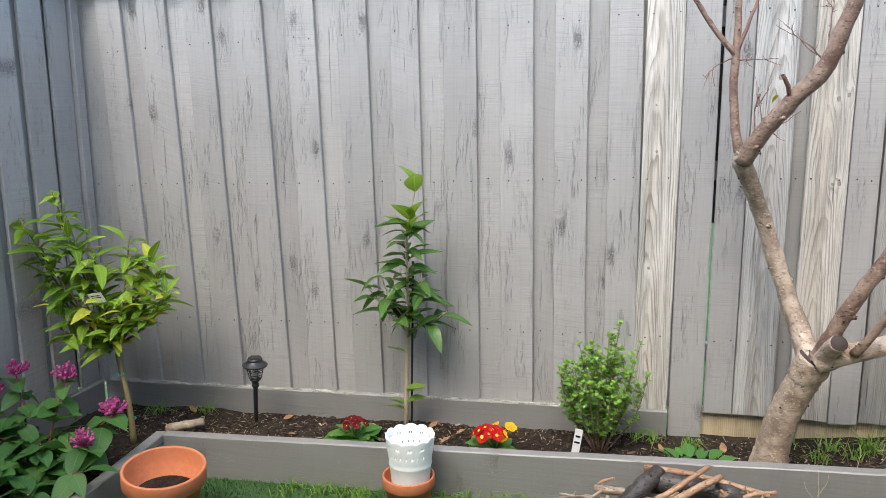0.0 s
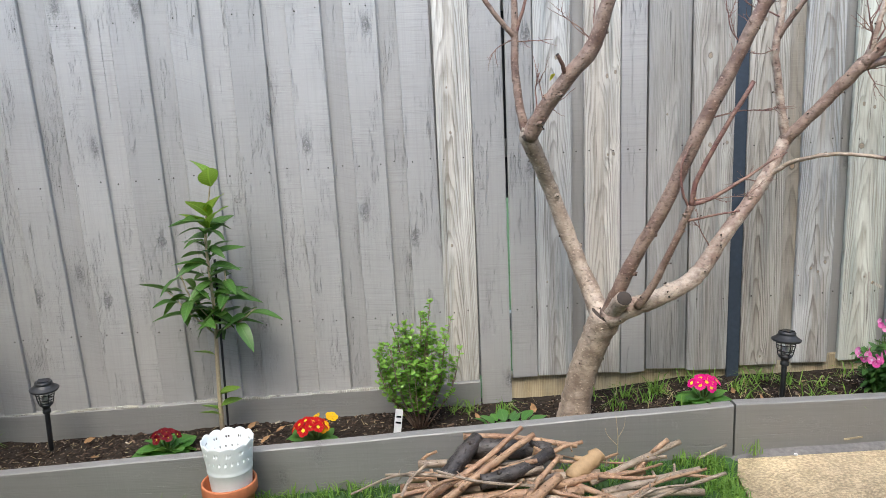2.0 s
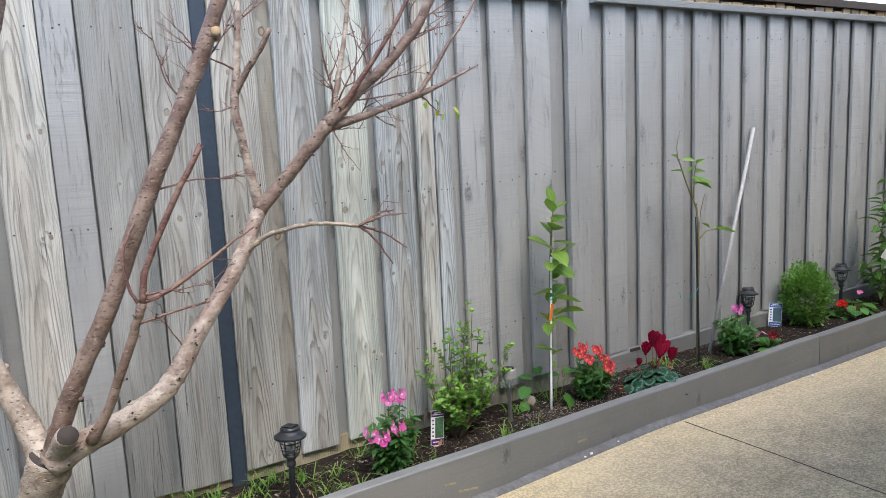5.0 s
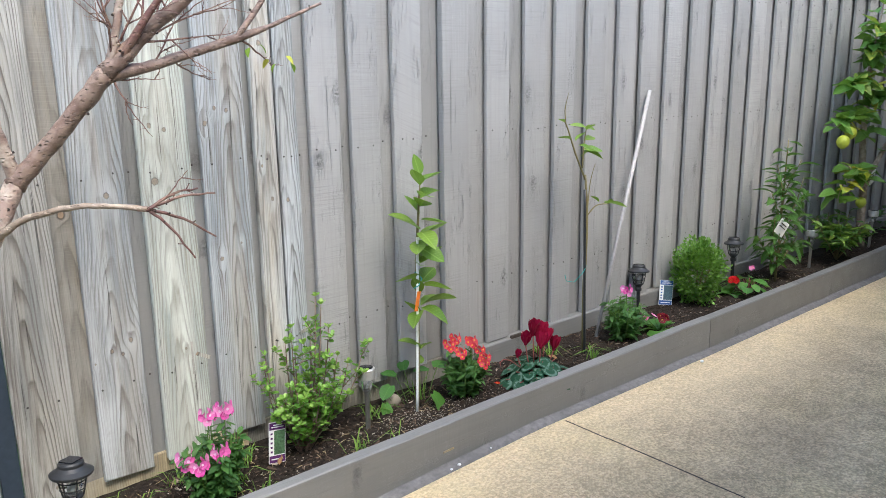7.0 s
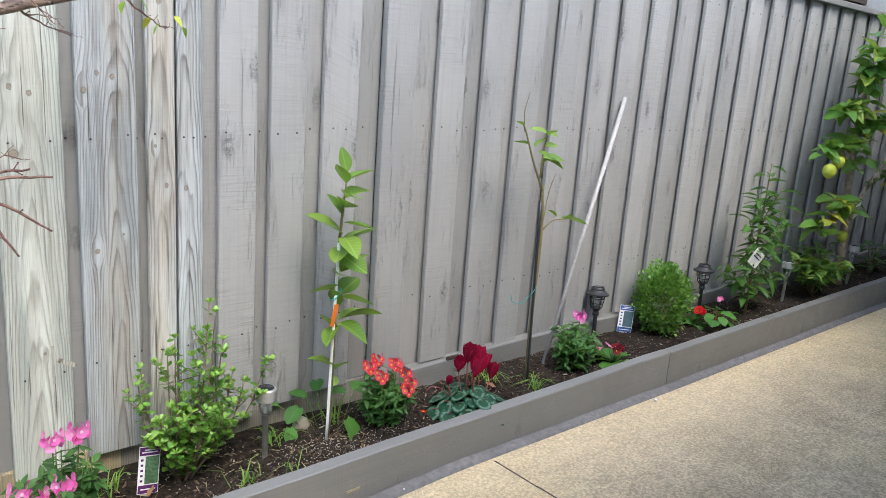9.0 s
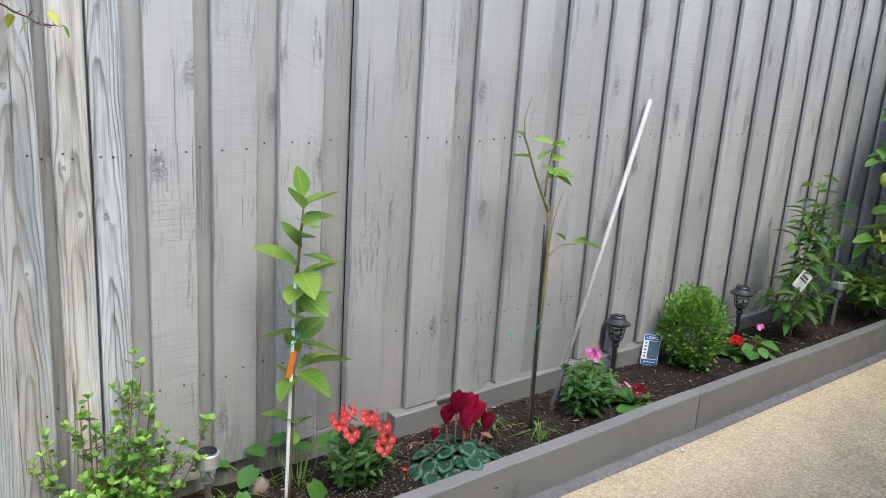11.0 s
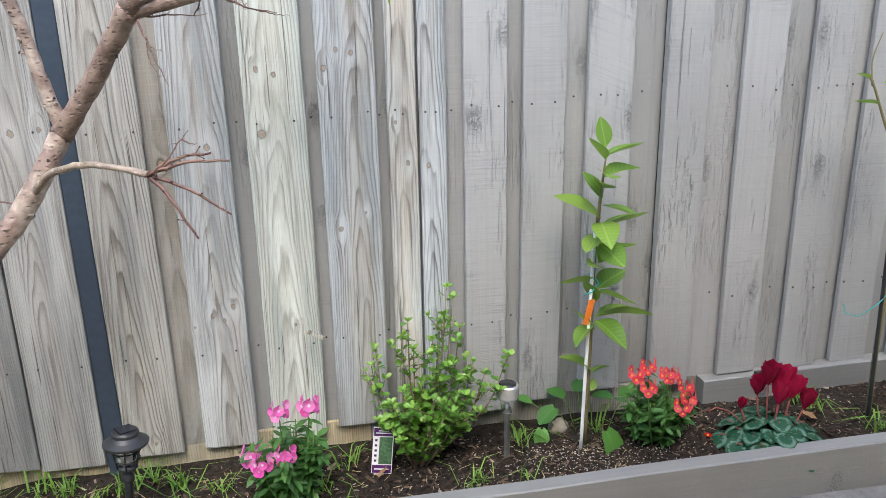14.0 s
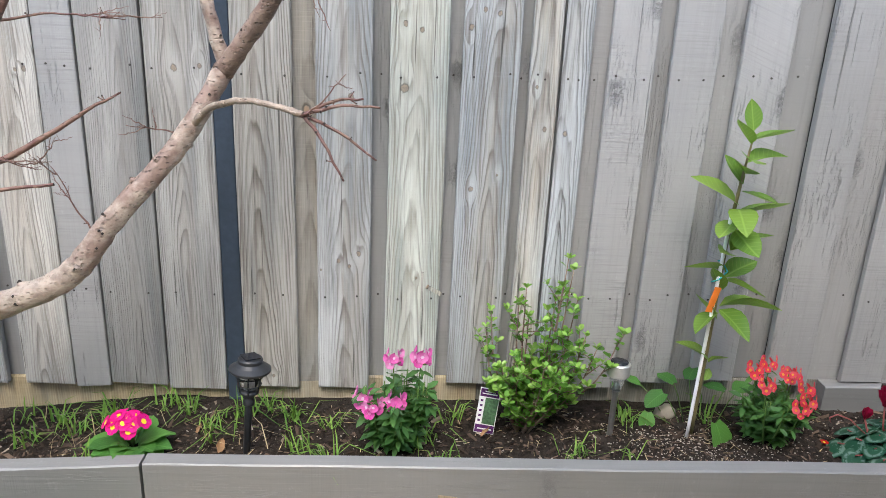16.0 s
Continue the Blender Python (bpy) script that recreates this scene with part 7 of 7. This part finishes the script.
def stick(p, q, r, material, cut=CUT, bend=0.03, stubs=2, label="pruned branch with cut ends on the pile"):
    p, q = Vector(p), Vector(q)
    c = (p + q) / 2
    mid = (p + q) / 2 + Vector((R6.uniform(-bend, bend), R6.uniform(-bend, bend), R6.uniform(-bend * 0.2, bend * 0.4)))
    ob = thing("branch", label, "branch", c, group="pile of pruned branches")
    a = Acc()
    pp, rr = smooth_path([p - c, mid - c, q - c], [r, r * 0.95, r * 0.8], 5, r * 0.12)
    a.tube(pp, rr, 9, cap_slot=1, rough=0.08)
    for _ in range(stubs):
        i = R6.randrange(1, len(pp) - 1)
        d = Vector([R6.uniform(-1, 1) for _ in range(3)]).normalized()
        a.tube([pp[i], pp[i] + d * (rr[i] + R6.uniform(0.004, 0.03))], [rr[i] * 0.45, rr[i] * 0.3], 6, cap_slot=1)
    part("wood", a, [material, cut], ob)


for p, q, r, mt in (((-0.05, 2.60, 0.035), (0.35, 2.60, 0.04), 0.02, STICK), ((-0.02, 2.65, 0.055), (0.3, 2.66, 0.06), 0.015, STICK_GREY), ((-0.08, 2.53, 0.03), (0.5, 2.56, 0.05), 0.016, STICK),
                    ((-0.10, 2.43, 0.04), (0.62, 2.52, 0.06), 0.022, STICK_GREY), ((-0.05, 2.38, 0.03), (0.55, 2.45, 0.035), 0.022, STICK), ((0.0, 2.33, 0.03), (0.5, 2.40, 0.04), 0.02, STICK_GREY),
                    ((0.02, 2.28, 0.015), (0.52, 2.33, 0.02), 0.018, STICK), ((0.1, 2.22, 0.01), (0.45, 2.27, 0.015), 0.017, STICK_GREY), ((0.15, 2.66, 0.155), (0.56, 2.62, 0.12), 0.012, STICK),
                    ((0.02, 2.40, 0.06), (0.36, 2.62, 0.20), 0.011, STICK), ((0.05, 2.36, 0.05), (0.40, 2.60, 0.18), 0.014, STICK), ((-0.12, 2.42, 0.02), (0.30, 2.55, 0.12), 0.010, STICK),
                    ((0.24, 2.48, 0.10), (0.40, 2.50, 0.13), 0.010, STICK), ((0.52, 2.50, 0.06), (0.63, 2.56, 0.12), 0.032, CUT), ((0.30, 2.25, 0.05), (0.48, 2.52, 0.13), 0.011, STICK),
                    ((0.24, 2.24, 0.04), (0.47, 2.46, 0.09), 0.020, STICK), ((0.42, 2.44, 0.06), (0.78, 2.53, 0.055), 0.014, STICK), ((0.74, 2.52, 0.05), (0.88, 2.60, 0.14), 0.011, STICK), ((0.58, 2.48, 0.05), (0.93, 2.62, 0.12), 0.013, STICK_GREY),
                    ((0.62, 2.46, 0.02), (0.98, 2.55, 0.045), 0.016, STICK_GREY), ((0.60, 2.42, 0.02), (0.96, 2.44, 0.02), 0.016, STICK_GREY), ((0.78, 2.50, 0.045), (1.02, 2.52, 0.03), 0.007, STICK), ((0.52, 2.48, 0.05), (0.72, 2.36, 0.015), 0.012, STICK),
                    ((0.36, 2.46, 0.07), (0.54, 2.38, 0.05), 0.008, STICK), ((0.48, 2.44, 0.05), (0.52, 2.22, 0.02), 0.009, STICK), ((0.40, 2.60, 0.12), (0.50, 2.58, 0.09), 0.016, STICK), ((0.46, 2.60, 0.10), (0.58, 2.63, 0.13), 0.009, STICK),
                    ((-0.02, 2.67, 0.05), (0.05, 2.66, 0.10), 0.006, STICK), ((0.72, 2.38, 0.02), (0.76, 2.28, 0.01), 0.009, STICK_GREY), ((0.12, 2.46, 0.08), (0.42, 2.50, 0.10), 0.013, STICK_GREY), ((0.2, 2.3, 0.035), (0.62, 2.38, 0.05), 0.015, STICK)):
    stick(p, q, r, mt, cut=CUT, bend=0.02)
for i in range(22):
    x, y = R6.uniform(-0.1, 0.75), R6.uniform(2.28, 2.6)
    az, l = R6.uniform(-0.5, 1.0) + (3.14 if i % 4 == 0 else 0), R6.uniform(0.12, 0.34)
    z = 0.05 + 0.07 * max(0.0, 1 - abs(x - 0.3) / 0.5)
    stick((x, y, z), (x + math.cos(az) * l, min(2.69, y + math.sin(az) * l), z + R6.uniform(-0.02, 0.06)), R6.uniform(0.004, 0.008), R6.choice((STICK, STICK, STICK_GREY)), CUT, 0.03, 4)
stick((0.08, 2.50, 0.07), (0.20, 2.66, 0.15), 0.034, CHARRED, CUT_DARK, 0.03, 3, "blackened old log on the branch pile")
stick((0.18, 2.65, 0.11), (0.46, 2.62, 0.10), 0.04, CHARRED, CUT_DARK, 0.02, 3, "blackened old log on the branch pile")
stick((0.20, 2.44, 0.09), (0.46, 2.58, 0.12), 0.026, CHARRED, CUT_DARK, 0.03, 3, "blackened old log on the branch pile")
stick((1.02, 2.68, 0.02), (1.13, 2.70, 0.06), 0.006, STICK_GREY, CUT, 0.01, 2, "short broken stick beside the sleeper")
stick((-1.90, 2.82, 0.012), (-1.76, 2.89, 0.03), 0.022, STICK_GREY, STICK_GREY, 0.01, 1, "short weathered log lying on the soil")
a = Acc()
a.blob((0, 0, 0), (0.035, 0.02, 0.03), 9, 6, 0.12)
tagged(part("stone", a, STONE, None, "pale rough stone on the soil", at=(2.63, 3.10, 0.165)), category="stone")


def pebble(x, y, r):
    z = between(SLAB, x) + 0.009
    tagged(part("pebble", Acc().blob((0, 0, 0), (r, r * 0.8, r * 0.6), 8, 5, 0.15), WHITE, None, "small white pebble on the paving edge", at=(x, y, z)), category="pebble", group="white pebbles")


for x, y, r in ((4.12, 2.66, 0.010), (2.62, 2.70, 0.008), (2.58, 2.695, 0.006), (1.38, 2.68, 0.008), (2.78, 2.705, 0.005)):
    pebble(x, y, r)

# ---- loose cover ----
def chips():
    a, r = Acc(), random.Random(12)
    for i in range(13000):
        x = r.uniform(-2.44, 7.6) if r.random() < 0.35 else r.uniform(-2.3, 4.3)
        y = r.uniform(BED_Y + 0.055, FENCE_Y - 0.02)
        if i % 9 == 0:
            x, y = r.uniform(-2.44, -1.9), r.uniform(1.6, 2.7)
        s = r.uniform(0.0022, 0.0075) * (1.6 if r.random() < 0.08 else 1)
        l = s * r.uniform(1.0, 2.6)
        m = Matrix.Translation((x, y, soil_z(x, y) + s * 0.25)) @ Euler((r.uniform(-0.5, 0.5), r.uniform(-0.5, 0.5), r.uniform(0, 6.28))).to_matrix().to_4x4()
        t = s * 0.3
        a.add([m @ Vector(v) for v in ((-l, -s * 0.6, 0), (l * 0.8, -s * 0.5, 0), (l, s * 0.4, 0), (-l * 0.7, s * 0.6, 0), (-l * 0.6, -s * 0.3, t), (l * 0.5, 0, t), (-l * 0.4, s * 0.4, t))],
              [(4, 5, 6), (0, 1, 5, 4), (1, 2, 5), (2, 3, 6, 5), (3, 0, 4, 6)])
    tagged(new("bark_mulch", a.mesh("bark_mulch", CHIPS, False)), "scattered dark bark chips and crumbs on the soil", "mulch", "", "stuff")


def blades(name, label, spots, material, seed, length, width, lean=0.5):
    """Grass blades at the given (x, y, z) spots."""
    a, r = Acc(), random.Random(seed)
    for x, y, z in spots:
        az, l, w = r.uniform(0, 6.28), r.uniform(*length), r.uniform(*width)
        d = Vector((math.cos(az), math.sin(az), 0))
        s = Vector((-d.y, d.x, 0)) * w
        p = Vector((x, y, z))
        k = r.uniform(0.15, lean)
        q1 = p + d * l * k * 0.35 + Vector((0, 0, l * 0.55))
        q2 = p + d * l * k + Vector((0, 0, l * (1 - k * 0.55)))
        a.add([p - s, p + s, q1 + s * 0.8, q1 - s * 0.8, q2], [(0, 1, 2, 3), (3, 2, 4)])
    return tagged(new(name, a.mesh(name, material)), label, "grass", "", "stuff")


def grit():
    """Pale crumbs of perlite and stone in the soil, thickest round the staked sapling."""
    a, r = Acc(), random.Random(19)
    for i in range(2600):
        if i % 3 == 0:
            x, y = r.gauss(2.68, 0.16), r.gauss(2.94, 0.07)
        else:
            x, y = r.uniform(-2.3, 5.6), r.uniform(BED_Y + 0.055, FENCE_Y - 0.02)
        if not BED_Y + 0.055 < y < FENCE_Y - 0.02:
            continue
        q = r.uniform(0.0009, 0.0026)
        a.blob((x, y, soil_z(x, y) + q * 0.6), (q * 1.2, q, q * 0.8), 5, 3, 0.25, 0, r)
    tagged(new("soil_grit", a.mesh("soil_grit", STONE)), "pale crumbs of grit scattered in the dark soil", "grit", "", "stuff")


chips()
grit()
slivers = Acc()
RS = random.Random(44)
for i in range(420):
    x, y = RS.uniform(-2.2, 3.2), RS.uniform(BED_Y + 0.06, FENCE_Y - 0.03)
    l, w = RS.uniform(0.005, 0.020), RS.uniform(0.0006, 0.0016)
    m = Matrix.Translation((x, y, soil_z(x, y) + 0.005)) @ Euler((RS.uniform(-0.3, 0.3), RS.uniform(-0.25, 0.25), RS.uniform(0, 6.28))).to_matrix().to_4x4()
    slivers.add([m @ Vector(v) for v in ((-l, -w, 0), (l, -w * 0.6, 0.001), (l, w * 0.6, 0.001), (-l, w, 0), (0, 0, w * 1.4))], [(0, 1, 4), (1, 2, 4), (2, 3, 4), (3, 0, 4)])
tagged(new("straw_slivers", slivers.mesh("straw_slivers", STRAW, False)), "pale dry straw and wood slivers on the soil", "litter", "", "stuff")
R7 = random.Random(8)
spots = []
while len(spots) < 26000:
    x, y = R7.uniform(-1.75, 1.12), 2.73 - 0.95 * R7.random() ** 1.3
    if x < between([(1.6, 1.04), (2.2, 1.08), (2.5, 1.10), (2.61, 1.13), (2.8, 1.15)], y) and x > -1.83:
        spots.append((x, y, turf_z(x) - 0.004))
blades("lawn_grass", "short dense dark green grass of the lawn", spots, GRASS, 1, (0.012, 0.026), (0.0012, 0.002))


def tuft(n, cx, cy, z, spread, rng=R7):
    return [(cx + rng.gauss(0, spread), cy + rng.gauss(0, spread), z) for _ in range(n)]


spots = []
for i in range(95):
    x = R7.uniform(-1.3, 1.1)
    if 0.0 < x < 0.6 and R7.random() < 0.7:
        continue
    spots += tuft(9, x, 2.715 - abs(R7.gauss(0, 0.05)), turf_z(x), 0.018)
for i in range(80):
    t = R7.random()
    y = 2.1 + 0.6 * t
    spots += tuft(9, between([(2.1, 1.06), (2.5, 1.08), (2.7, 1.1)], y) - abs(R7.gauss(0, 0.05)), y, -0.01, 0.016)
for i in range(60):
    spots += tuft(6, R7.uniform(0.5, 1.06), R7.uniform(2.15, 2.71), -0.02, 0.022)
spots = [s for s in spots if s[1] < 2.73]
blades("weed_grass", "bright yellow-green grass tufts along the timber edging", spots, WEED, 2, (0.03, 0.075), (0.0016, 0.0034), 1.2)
spots = []
for cx, cy, n in ((0.2, 3.06, 14), (0.33, 3.02, 26), (0.12, 3.07, 14), (0.83, 3.05, 22), (0.9, 2.98, 18), (0.97, 3.05, 26), (0.78, 2.95, 14), (1.2, 3.07, 26), (1.28, 3.0, 22), (1.29, 2.93, 10), (1.36, 3.06, 22), (1.5, 3.04, 26), (1.54, 2.9, 14), (1.62, 2.83, 18), (1.62, 3.0, 14), (1.0, 2.83, 10),
                  (1.9, 2.95, 16), (1.97, 3.05, 18), (1.93, 2.85, 10), (2.32, 2.88, 10), (2.27, 2.83, 10), (2.5, 3.06, 22), (2.75, 3.08, 18), (2.47, 2.85, 6), (3.45, 3.02, 18), (3.42, 3.08, 14), (3.55, 2.86, 22), (-1.86, 3.08, 20), (-2.1, 3.05, 26), (0.98, 3.09, 18), (1.12, 3.1, 16), (1.43, 3.1, 16), (0.7, 3.09, 10), (1.75, 3.08, 16)):
    spots += tuft(n, cx, cy, soil_z(cx, cy) - 0.003, 0.018)
blades("bed_weeds", "grassy weeds growing in the garden bed", spots, WEED, 3, (0.04, 0.105), (0.0016, 0.0034), 1.7)
blades("paving_weed", "small grass tuft in the paving crack", tuft(26, 1.235, 2.70, 0.02, 0.016), WEED, 5, (0.03, 0.08), (0.0012, 0.002), 1.0)
blades("dry_straw", "dry straw stalks lying in the bed", [(R7.uniform(0.4, 1.6), R7.uniform(2.85, 3.1), between(EARTH, 1.0) - 0.02 + R7.uniform(0, 0.03)) for _ in range(26)], STRAW, 6, (0.05, 0.13), (0.0008, 0.0015), 1.4)
wd = thing("leafy_weed", "low leafy green weed beside the tree trunk", "weed", (0.33, 2.86, 0.085))
for i in range(22):
    az, d = i * 2.4, 0.09 * math.sqrt(i / 22)
    leaf(wd, L_FUC[i % 3] if i % 2 else L_PRIM[0], Vector((d * math.cos(az), d * 0.6 * math.sin(az), 0.015)), way_of(az, R7.uniform(0.1, 0.9)), R7.uniform(0.04, 0.07), R7.uniform(-0.4, 0.4))
dry = thing("dry_weed", "dry wiry weed standing against the sleeper", "weed", (0.72, 2.715, -0.01))
stems(dry, [([(0, 0, 0), (0.008, 0, 0.1), (0.0, 0, 0.2)], [0.002, 0.0016, 0.001]), ([(0.004, 0, 0.08), (-0.03, 0, 0.12), (-0.04, 0, 0.15)], [0.0012, 0.001, 0.0008]), ([(0.004, 0, 0.1), (0.03, 0, 0.15), (0.035, 0, 0.19)], [0.0012, 0.001, 0.0008])], STEM_PALE)
lit = leaf_mesh("dry_leaf", 0.25, 0.5, -0.3, LITTER, 0.8, 0.05)
for x, y in ((-0.72, 2.95), (-0.66, 2.90), (-0.75, 3.04), (-1.32, 2.9), (-1.97, 3.0), (-1.9, 3.04), (-1.45, 3.05), (1.25, 2.95), (1.33, 2.86), (0.98, 2.3), (0.45, 2.98), (0.22, 2.95), (2.05, 2.95), (3.4, 2.93), (-2.1, 2.95), (-0.62, 3.0)):
    z = soil_z(x, y) + 0.012 if y > BED_Y else 0.01
    ob = tagged(new("dry_leaf", lit), "curled brown dry leaf on the ground", "leaf litter", "fallen dry leaves")
    ob.matrix_basis = aim((x, y, z), way_of(R7.uniform(0, 6), 0.1), R7.uniform(0.03, 0.06), R7.uniform(-0.6, 0.6))
for x, y in ((3.0, 2.83), (3.12, 2.80), (3.05, 2.95)):
    ob = tagged(new("fallen_petal", BL_RED), "fallen red petal on the soil", "petal", "fallen petals")
    ob.matrix_basis = Matrix.Translation((x, y, soil_z(x, y) + 0.006)) @ Matrix.Scale(0.012, 4)
